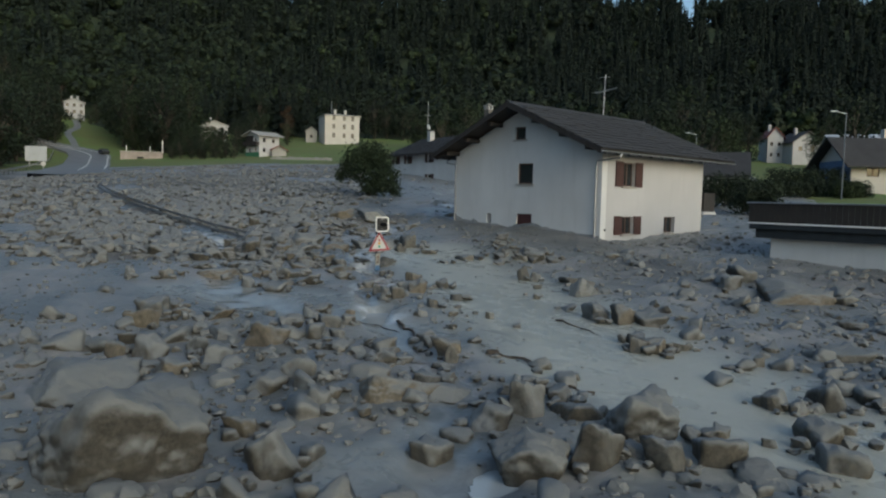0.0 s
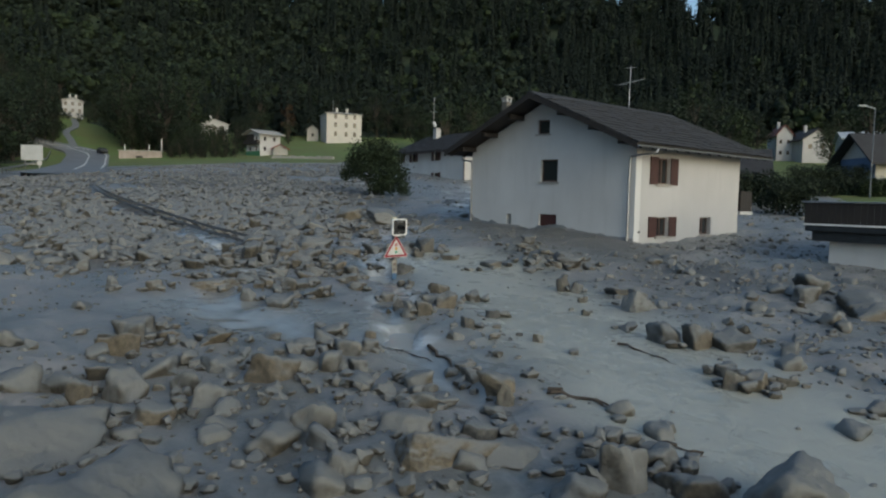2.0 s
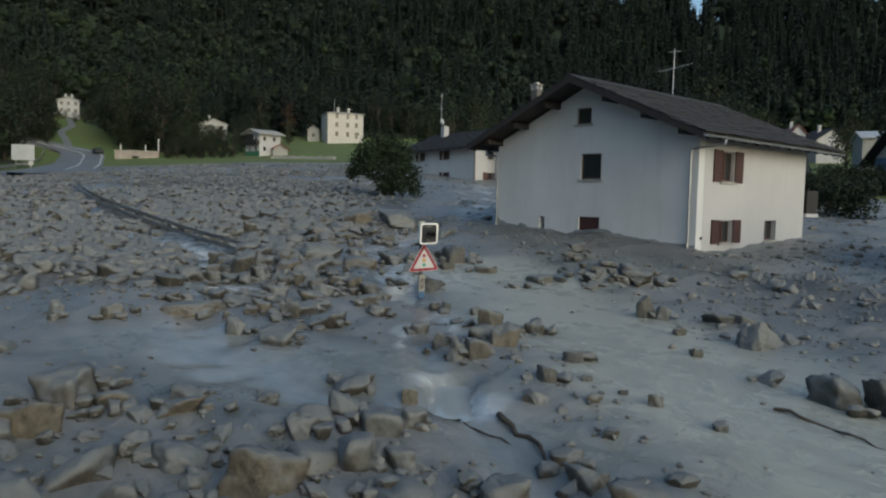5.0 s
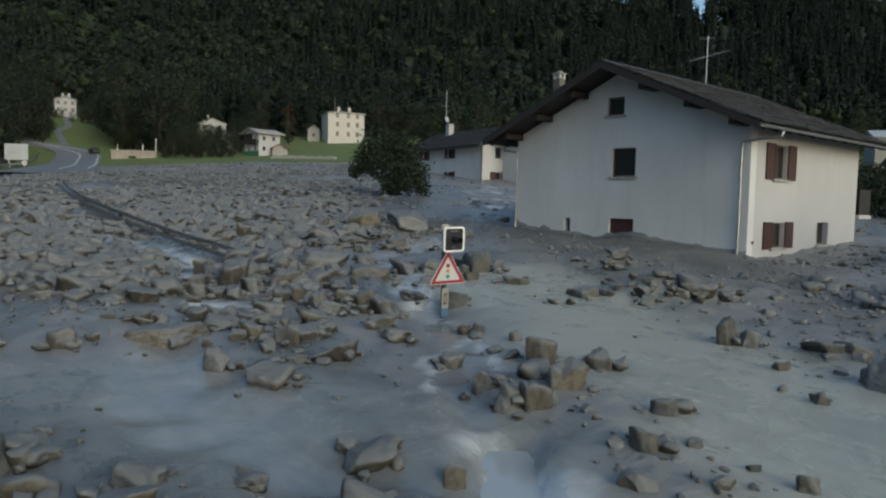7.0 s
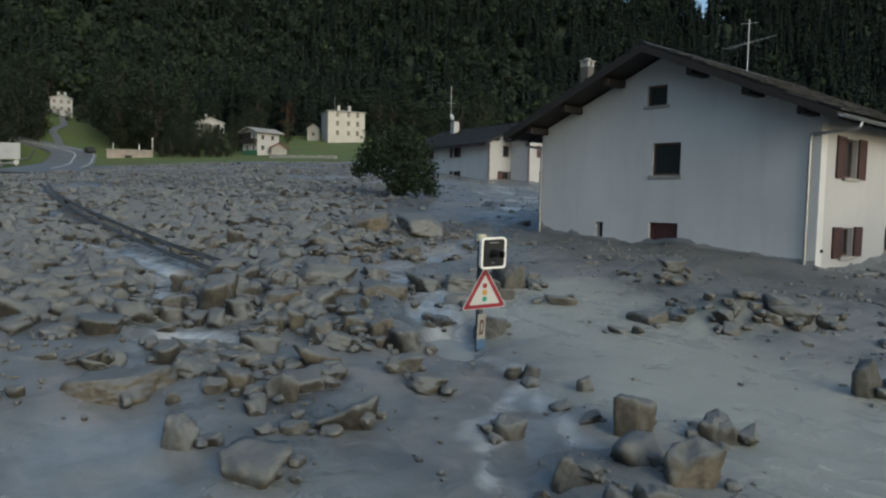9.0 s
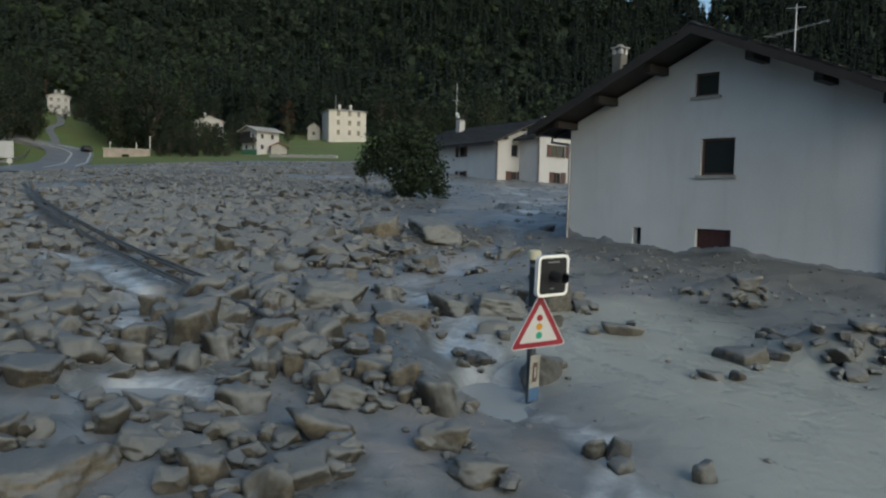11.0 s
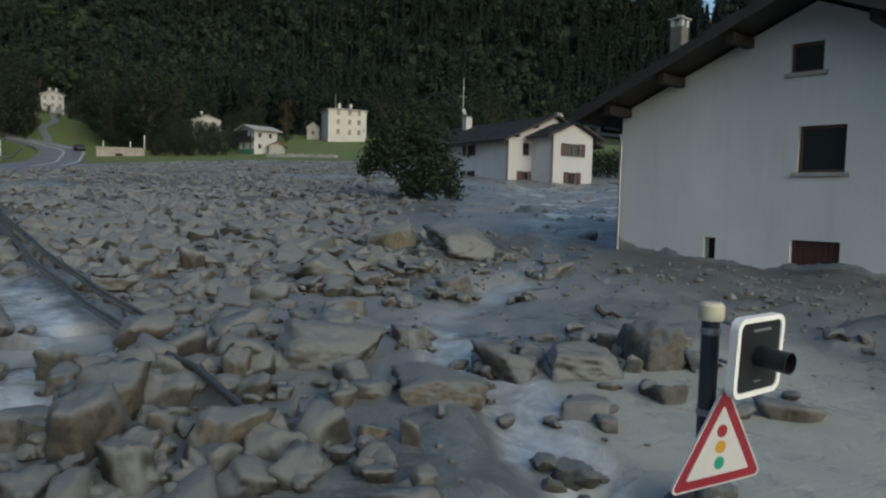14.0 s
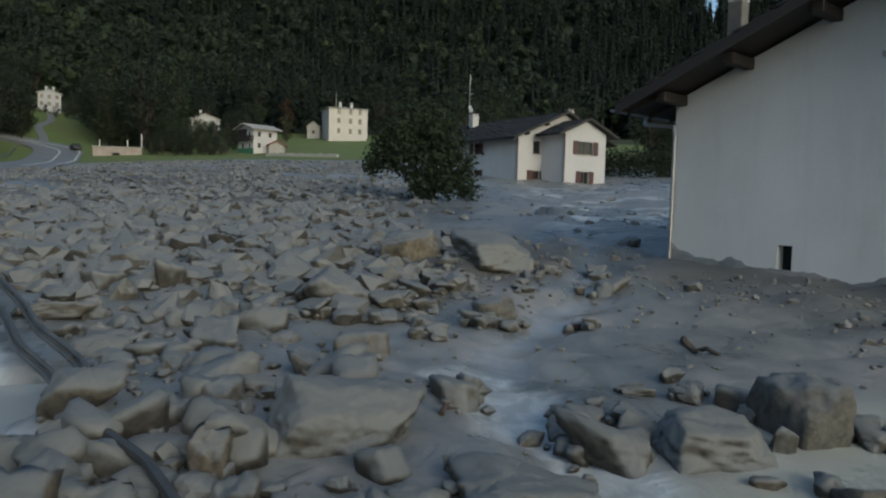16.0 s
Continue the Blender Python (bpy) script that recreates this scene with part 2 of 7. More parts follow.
def mud_material():
    m = bpy.data.materials.new("mud")
    m.use_nodes = True
    nt = m.node_tree
    n, l = nt.nodes, nt.links
    b = n["Principled BSDF"]
    co = n.new("ShaderNodeTexCoord")

    def tex(scale, detail=6, rough=0.55, dist=0.0):
        t = n.new("ShaderNodeTexNoise")
        t.inputs["Scale"].default_value, t.inputs["Detail"].default_value = scale, detail
        t.inputs["Roughness"].default_value, t.inputs["Distortion"].default_value = rough, dist
        l.new(co.outputs["Object"], t.inputs["Vector"])
        return t

    a, c, d = tex(0.35, 5), tex(2.2, 8, 0.65, 0.6), tex(14, 6, 0.7)
    mp = n.new("ShaderNodeMapping")
    mp.inputs["Rotation"].default_value = (0, 0, -radians(128))
    mp.inputs["Scale"].default_value = (0.34, 1.1, 1)
    l.new(co.outputs["Object"], mp.inputs["Vector"])
    flow = tex(1.0, 7, 0.62, 1.2)
    l.new(mp.outputs["Vector"], flow.inputs["Vector"])
    ramp = n.new("ShaderNodeValToRGB")
    e = ramp.color_ramp.elements
    e[0].position, e[0].color = 0.37, (0.085, 0.095, 0.096, 1)
    e[1].position, e[1].color = 0.63, (0.27, 0.258, 0.25, 1)
    mid = e.new(0.5)
    mid.color = (0.170, 0.179, 0.181, 1)
    add = n.new("ShaderNodeMix")
    add.data_type = "FLOAT"
    add.inputs["Factor"].default_value = 0.45
    l.new(a.outputs["Fac"], add.inputs[2])
    l.new(c.outputs["Fac"], add.inputs[3])
    mixf = n.new("ShaderNodeMix")
    mixf.data_type = "FLOAT"
    mixf.inputs["Factor"].default_value = 0.24
    l.new(add.outputs[0], mixf.inputs[2])
    l.new(flow.outputs["Fac"], mixf.inputs[3])
    l.new(mixf.outputs[0], ramp.inputs["Fac"])
    silt = n.new("ShaderNodeAttribute")
    silt.attribute_name = "silt"
    fine = n.new("ShaderNodeMix")
    fine.data_type = "RGBA"
    fine.inputs[7].default_value = (0.355, 0.362, 0.322, 1)
    sm = n.new("ShaderNodeMath")
    sm.operation = "MULTIPLY"
    sr = n.new("ShaderNodeMapRange")
    sr.inputs["From Min"].default_value, sr.inputs["From Max"].default_value = 0.35, 0.6
    sr.inputs["To Min"].default_value = 0.75
    l.new(flow.outputs["Fac"], sr.inputs["Value"])
    l.new(silt.outputs["Fac"], sm.inputs[0])
    l.new(sr.outputs["Result"], sm.inputs[1])
    l.new(sm.outputs[0], fine.inputs["Factor"])
    l.new(ramp.outputs["Color"], fine.inputs[6])
    # milky running water, with sky reflection and glints painted into its pale colour
    run = n.new("ShaderNodeAttribute")
    run.attribute_name = "milk_glint"
    rr = n.new("ShaderNodeMapRange")
    rr.inputs["From Min"].default_value, rr.inputs["From Max"].default_value = 0.3, 0.8
    l.new(run.outputs["Fac"], rr.inputs["Value"])
    foam = n.new("ShaderNodeMapRange")
    foam.inputs["From Min"].default_value, foam.inputs["From Max"].default_value = 0.44, 0.57
    foam.inputs["To Min"].default_value = 0.42
    streak = n.new("ShaderNodeMix")
    streak.data_type = "FLOAT"
    streak.inputs["Factor"].default_value = 0.55
    l.new(flow.outputs["Fac"], streak.inputs[2])
    l.new(c.outputs["Fac"], streak.inputs[3])
    l.new(streak.outputs[0], foam.inputs["Value"])
    rm = n.new("ShaderNodeMath")
    rm.operation = "MULTIPLY"
    l.new(rr.outputs["Result"], rm.inputs[0])
    l.new(foam.outputs["Result"], rm.inputs[1])
    milk_glint = n.new("ShaderNodeMix")
    milk_glint.data_type = "RGBA"
    milk_glint.inputs[7].default_value = (0.48, 0.50, 0.505, 1)
    l.new(rm.outputs[0], milk_glint.inputs["Factor"])
    l.new(fine.outputs[2], milk_glint.inputs[6])
    # brown-grey stony mud, darkened further for the shade in gaps between stones
    dry = n.new("ShaderNodeAttribute")
    dry.attribute_name = "gravel_shade"
    earth_shade = n.new("ShaderNodeMix")
    earth_shade.data_type = "RGBA"
    earth_shade.inputs[7].default_value = (0.066, 0.063, 0.057, 1)
    dm = n.new("ShaderNodeMath")
    dm.operation, dm.inputs[1].default_value = "MULTIPLY", 0.75
    l.new(dry.outputs["Fac"], dm.inputs[0])
    l.new(dm.outputs[0], earth_shade.inputs["Factor"])
    l.new(milk_glint.outputs[2], earth_shade.inputs[6])
    l.new(earth_shade.outputs[2], b.inputs["Base Color"])
    wet = n.new("ShaderNodeMapRange")
    wet.inputs["From Min"].default_value, wet.inputs["From Max"].default_value = 0.42, 0.60
    wet.inputs["To Min"].default_value, wet.inputs["To Max"].default_value = 0.26, 0.55
    l.new(mixf.outputs[0], wet.inputs["Value"])
    at = n.new("ShaderNodeAttribute")
    at.attribute_name = "wet"
    soak = n.new("ShaderNodeMix")
    soak.data_type = "FLOAT"
    soak.inputs[3].default_value = 0.12
    l.new(at.outputs["Fac"], soak.inputs["Factor"])
    l.new(wet.outputs["Result"], soak.inputs[2])
    coarse = n.new("ShaderNodeMath")
    coarse.operation, coarse.inputs[1].default_value = "MULTIPLY_ADD", 0.3
    l.new(dry.outputs["Fac"], coarse.inputs[0])
    l.new(soak.outputs[0], coarse.inputs[2])
    l.new(coarse.outputs[0], b.inputs["Roughness"])
    flat = n.new("ShaderNodeMath")
    flat.operation, flat.inputs[0].default_value = "SUBTRACT", 1.0
    l.new(at.outputs["Fac"], flat.inputs[1])
    b.inputs["IOR"].default_value = 1.4
    bp = n.new("ShaderNodeBump")
    bp.inputs["Distance"].default_value = 0.08
    l.new(flat.outputs[0], bp.inputs["Strength"])
    l.new(c.outputs["Fac"], bp.inputs["Height"])
    bq = n.new("ShaderNodeBump")
    bq.inputs["Strength"].default_value, bq.inputs["Distance"].default_value = 0.3, 0.012
    l.new(d.outputs["Fac"], bq.inputs["Height"])
    l.new(bp.outputs["Normal"], bq.inputs["Normal"])
    bf = n.new("ShaderNodeBump")
    bf.inputs["Strength"].default_value, bf.inputs["Distance"].default_value = 0.2, 0.04
    l.new(flow.outputs["Fac"], bf.inputs["Height"])
    l.new(bq.outputs["Normal"], bf.inputs["Normal"])
    l.new(bf.outputs["Normal"], b.inputs["Normal"])
    return m


def rock_material(name="rock", lo=0.44, hi=0.92, stone_a=(0.036, 0.034, 0.029), stone_b=(0.100, 0.092, 0.076)):
    """Brown-grey gneiss, its upper faces coated with grey mud."""
    m = bpy.data.materials.new(name)
    m.use_nodes = True
    nt = m.node_tree
    n, l = nt.nodes, nt.links
    b = n["Principled BSDF"]
    info = n.new("ShaderNodeObjectInfo")
    geo = n.new("ShaderNodeNewGeometry")

    def tex(scale, detail=6, rough=0.6):
        t = n.new("ShaderNodeTexNoise")
        t.inputs["Scale"].default_value, t.inputs["Detail"].default_value = scale, detail
        t.inputs["Roughness"].default_value = rough
        l.new(geo.outputs["Position"], t.inputs["Vector"])
        return t

    a, c = tex(2.6, 8, 0.65), tex(11, 9, 0.72)
    rnd = n.new("ShaderNodeMath")
    rnd.operation = "ADD"
    l.new(info.outputs["Random"], rnd.inputs[0])
    l.new(geo.outputs["Random Per Island"], rnd.inputs[1])
    fr = n.new("ShaderNodeMath")
    fr.operation = "FRACT"
    l.new(rnd.outputs[0], fr.inputs[0])
    stone = n.new("ShaderNodeValToRGB")
    e = stone.color_ramp.elements
    e[0].position, e[0].color = 0.0, (*stone_a, 1)
    e[1].position, e[1].color = 1.0, (*stone_b, 1)
    k = e.new(0.5)
    k.color = (*[(p + q) * 0.46 for p, q in zip(stone_a, stone_b)], 1)
    l.new(fr.outputs[0], stone.inputs["Fac"])
    grain = n.new("ShaderNodeMix")
    grain.data_type, grain.blend_type = "RGBA", "MULTIPLY"
    grain.inputs["Factor"].default_value = 0.85
    gr = n.new("ShaderNodeValToRGB")
    gr.color_ramp.elements[0].position, gr.color_ramp.elements[0].color = 0.36, (0.38, 0.37, 0.35, 1)
    gr.color_ramp.elements[1].position, gr.color_ramp.elements[1].color = 0.64, (1.3, 1.27, 1.2, 1)
    l.new(c.outputs["Fac"], gr.inputs["Fac"])
    l.new(stone.outputs["Color"], grain.inputs[6])
    l.new(gr.outputs["Color"], grain.inputs[7])
    sep = n.new("ShaderNodeSeparateXYZ")
    l.new(geo.outputs["Normal"], sep.inputs[0])
    up = n.new("ShaderNodeMath")
    up.operation = "MULTIPLY_ADD"
    up.inputs[1].default_value = 0.9
    l.new(a.outputs["Fac"], up.inputs[0])
    l.new(sep.outputs["Z"], up.inputs[2])
    coat = n.new("ShaderNodeMapRange")
    coat.inputs["From Min"].default_value, coat.inputs["From Max"].default_value = lo, hi
    coat.inputs["To Min"].default_value, coat.inputs["To Max"].default_value = 0.0, 0.95
    l.new(up.outputs[0], coat.inputs["Value"])
    col = n.new("ShaderNodeMix")
    col.data_type = "RGBA"
    col.inputs[7].default_value = (0.166, 0.172, 0.170, 1)
    l.new(coat.outputs["Result"], col.inputs["Factor"])
    l.new(grain.outputs[2], col.inputs[6])
    l.new(col.outputs[2], b.inputs["Base Color"])
    ro = n.new("ShaderNodeMapRange")
    ro.inputs["To Min"].default_value, ro.inputs["To Max"].default_value = 0.42, 0.7
    l.new(a.outputs["Fac"], ro.inputs["Value"])
    l.new(ro.outputs["Result"], b.inputs["Roughness"])
    bp = n.new("ShaderNodeBump")
    bp.inputs["Strength"].default_value, bp.inputs["Distance"].default_value = 0.9, 0.045
    l.new(c.outputs["Fac"], bp.inputs["Height"])
    l.new(bp.outputs["Normal"], b.inputs["Normal"])
    return m


def leaf_material(name, dark, light):
    m = bpy.data.materials.new(name)
    m.use_nodes = True
    n, l = m.node_tree.nodes, m.node_tree.links
    b = n["Principled BSDF"]
    geo = n.new("ShaderNodeNewGeometry")
    co = n.new("ShaderNodeTexCoord")
    t = n.new("ShaderNodeTexNoise")
    t.inputs["Scale"].default_value, t.inputs["Detail"].default_value = 0.024, 6
    l.new(co.outputs["Object"], t.inputs["Vector"])
    mx = n.new("ShaderNodeMath")
    mx.operation = "MULTIPLY_ADD"
    mx.inputs[1].default_value = 0.3
    l.new(geo.outputs["Random Per Island"], mx.inputs[0])
    ts = n.new("ShaderNodeMath")
    ts.operation = "MULTIPLY"
    ts.inputs[1].default_value = 0.7
    l.new(t.outputs["Fac"], ts.inputs[0])
    l.new(ts.outputs[0], mx.inputs[2])
    ramp = n.new("ShaderNodeValToRGB")
    ramp.color_ramp.elements[0].position, ramp.color_ramp.elements[0].color = 0.32, (*dark, 1)
    ramp.color_ramp.elements[1].position, ramp.color_ramp.elements[1].color = 0.68, (*light, 1)
    l.new(mx.outputs[0], ramp.inputs["Fac"])
    l.new(ramp.outputs["Color"], b.inputs["Base Color"])
    b.inputs["Roughness"].default_value = 0.75
    b.inputs["Specular IOR Level"].default_value = 0.2
    return m


def glass_material():
    m = bpy.data.materials.new("window_glass")
    m.use_nodes = True
    b = m.node_tree.nodes["Principled BSDF"]
    # opaque pane, the dark of the unlit room put into its colour
    b.inputs["Base Color"].default_value = (0.02, 0.024, 0.027, 1)
    b.inputs["Roughness"].default_value = 0.06
    return m


MUD, GLASS = mud_material(), glass_material()
ROCK = rock_material()
ROCK_TAN = rock_material("tan_rock", 0.75, 1.2, (0.095, 0.083, 0.064), (0.140, 0.124, 0.096))
ROCK_MUDDY = rock_material("muddy_rock", 0.2, 0.75)
ROCK_DARK = rock_material("dark_rock", 0.95, 1.35, (0.075, 0.078, 0.08), (0.12, 0.115, 0.10))
WATER = bpy.data.materials.new("muddy_water")
WATER.use_nodes = True
wb = WATER.node_tree.nodes["Principled BSDF"]
# muddy base made paler to stand in for the bright sky reflection
wb.inputs["Base Color"].default_value, wb.inputs["Roughness"].default_value, wb.inputs["IOR"].default_value = (0.36, 0.385, 0.39, 1), 0.04, 1.36
wt = WATER.node_tree.nodes.new("ShaderNodeTexNoise")
wt.inputs["Scale"].default_value = 3.0
wp = WATER.node_tree.nodes.new("ShaderNodeBump")
wp.inputs["Strength"].default_value, wp.inputs["Distance"].default_value = 0.05, 0.02
WATER.node_tree.links.new(wt.outputs["Fac"], wp.inputs["Height"])
WATER.node_tree.links.new(wp.outputs["Normal"], wb.inputs["Normal"])
GRASS = material("grass", (0.085, 0.140, 0.030), 0.9, vary=0.5, scale=0.12, fine=3, second=(0.115, 0.110, 0.036), bump=0.6, bump_scale=0.1)
FOREST_FLOOR = material("forest_floor", (0.03, 0.045, 0.018), 0.95, vary=0.5, scale=0.05, fine=0.6)
ASPHALT = material("asphalt", (0.17, 0.175, 0.18), 0.55, vary=0.3, scale=0.4, fine=8)
LINE = material("road_paint", (0.7, 0.7, 0.68), 0.6)
# one white plaster in two tones: sunlit walls, and walls seen in shade
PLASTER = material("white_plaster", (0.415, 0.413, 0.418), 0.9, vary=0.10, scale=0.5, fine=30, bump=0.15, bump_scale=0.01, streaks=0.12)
PLASTER_SHADE = material("shade_side_plaster", (0.56, 0.57, 0.575), 0.9, vary=0.18, scale=0.35, fine=25, bump=0.2, bump_scale=0.01, streaks=0.2)
PALE_ROOF = material("pale_metal_roof", (0.42, 0.44, 0.46), 0.5, vary=0.2, scale=0.5)
ROOF = material("dark_roof_slate", (0.033, 0.032, 0.033), 0.8, vary=0.35, scale=0.8, fine=9, bump=0.4)
WOOD_DARK = material("dark_wood", (0.026, 0.021, 0.018), 0.7, vary=0.4, scale=1.5, fine=30)
SHUTTER = material("red_brown_shutter", (0.058, 0.023, 0.019), 0.6, vary=0.3, scale=2, fine=30)
FRAME = material("brown_frame", (0.075, 0.042, 0.030), 0.6, vary=0.3, scale=2, fine=30)
STONE = material("grey_stone", (0.33, 0.32, 0.30), 0.9, vary=0.3, scale=3)
METAL = material("zinc", (0.35, 0.36, 0.38), 0.45, metal=0.8, vary=0.2)
COPPER = material("brown_pipe", (0.10, 0.075, 0.065), 0.5, metal=0.5, vary=0.2)
DARK_METAL = material("dark_metal", (0.05, 0.055, 0.06), 0.5, metal=0.6, vary=0.3)
LEAF = leaf_material("leaves", (0.0122, 0.0182, 0.0125), (0.0205, 0.0312, 0.0160))
LEAF_LIGHT = leaf_material("light_leaves", (0.016, 0.025, 0.011), (0.029, 0.043, 0.017))
LEAF_MID = leaf_material("shrub_leaves", (0.014, 0.022, 0.011), (0.028, 0.041, 0.018))
NEEDLE = leaf_material("needles", (0.0100, 0.0152, 0.0122), (0.0148, 0.0220, 0.0145))
BARK = material("bark", (0.06, 0.048, 0.038), 0.9, vary=0.4, scale=4)


# ---- mesh helpers ----
def part(name, bm, mat, parent=None, label="", smooth=False, matrix=None):
    me = bpy.data.meshes.new(name)
    bm.to_mesh(me)
    bm.free()
    for mm in (mat if isinstance(mat, (list, tuple)) else [mat]):
        me.materials.append(mm)
    if smooth:
        me.polygons.foreach_set("use_smooth", [True] * len(me.polygons))
    ob = new(name, me)
    if parent:
        ob.parent = parent
    if matrix is not None:
        ob.matrix_basis = matrix
    if label:
        ob["label"] = label
    return ob


def raw(name, verts, faces, mats, parent=None, smooth=False, matidx=None):
    me = bpy.data.meshes.new(name)
    me.from_pydata(verts, [], faces)
    for mm in (mats if isinstance(mats, (list, tuple)) else [mats]):
        me.materials.append(mm)
    if matidx is not None:
        me.polygons.foreach_set("material_index", np.asarray(matidx, dtype=np.int32))
    if smooth:
        me.polygons.foreach_set("use_smooth", [True] * len(me.polygons))
    me.update()
    ob = new(name, me)
    if parent:
        ob.parent = parent
    return ob


def tri_mesh(name, v, f, mats, matidx=None, smooth=False):
    """A large mesh of triangles or quads from arrays."""
    me = bpy.data.meshes.new(name)
    k = f.shape[1]
    me.vertices.add(len(v))
    me.vertices.foreach_set("co", np.ascontiguousarray(v, dtype=np.float32).ravel())
    me.loops.add(f.size)
    me.loops.foreach_set("vertex_index", np.ascontiguousarray(f, dtype=np.int32).ravel())
    me.polygons.add(len(f))
    me.polygons.foreach_set("loop_start", np.arange(0, f.size, k, dtype=np.int32))
    for mm in mats:
        me.materials.append(mm)
    if matidx is not None:
        me.polygons.foreach_set("material_index", np.asarray(matidx, dtype=np.int32))
    me.polygons.foreach_set("use_smooth", [bool(smooth)] * len(f))
    me.update(calc_edges=True)
    return new(name, me)


def box(bm, x0, x1, y0, y1, z0, z1, bevel=0.0):
    m = Matrix.LocRotScale(((x0 + x1) / 2, (y0 + y1) / 2, (z0 + z1) / 2), None, (abs(x1 - x0), abs(y1 - y0), abs(z1 - z0)))
    g = bmesh.ops.create_cube(bm, size=1, matrix=m)
    if bevel:
        ed = list({e for v in g["verts"] for e in v.link_edges})
        bmesh.ops.bevel(bm, geom=ed, offset=bevel, segments=1, affect="EDGES", profile=0.5)
    return bm


def boxes(*rows, bevel=0.0):
    bm = bmesh.new()
    for row in rows:
        box(bm, *row, bevel=bevel)
    return bm


def tube(bm, a, b, ra, rb=None, seg=10):
    a, b = Vector(a), Vector(b)
    d = b - a
    m = Matrix.Translation((a + b) / 2) @ d.to_track_quat("Z", "Y").to_matrix().to_4x4()
    bmesh.ops.create_cone(bm, cap_ends=True, segments=seg, radius1=ra, radius2=ra if rb is None else rb, depth=d.length, matrix=m)
    return bm


def prism(bm, pts, axis, lo, hi):
    """Extrudes a polygon given in the plane across the axis ('x' or 'y')."""
    def p3(p, w):
        return (w, p[0], p[1]) if axis == "x" else (p[0], w, p[1])
    a = [bm.verts.new(p3(p, lo)) for p in pts]
    b = [bm.verts.new(p3(p, hi)) for p in pts]
    bm.faces.new(a)
    bm.faces.new(list(reversed(b)))
    for i in range(len(pts)):
        j = (i + 1) % len(pts)
        bm.faces.new((a[j], a[i], b[i], b[j]))
    bmesh.ops.recalc_face_normals(bm, faces=bm.faces)
    return bm


def thing(name, label, category, x=0, y=0, z=0, turn=0, group="", kind=""):
    ob = new(name)
    ob.matrix_basis = pose(x, y, z, 0, 0, turn)
    return tagged(ob, label, category, group, kind)


# ---- ground ----
def spread(lo, hi, step, far, grow=1.16):
    mid = list(np.arange(lo, hi + step / 2, step))
    out, d, v = [], step, hi
    while v < far:
        d *= grow
        v += d
        out.append(v)
    low, d, v = [], step, lo
    while v > -far:
        d *= grow
        v -= d
        low.append(v)
    return np.array(low[::-1] + mid + out)


RAPID = [(-12.0, -2.2), (-11.7, -3.0), (-11.1, -4.4), (-10.8, -5.6), (-10.3, -7.0), (-10.1, -8.2)]


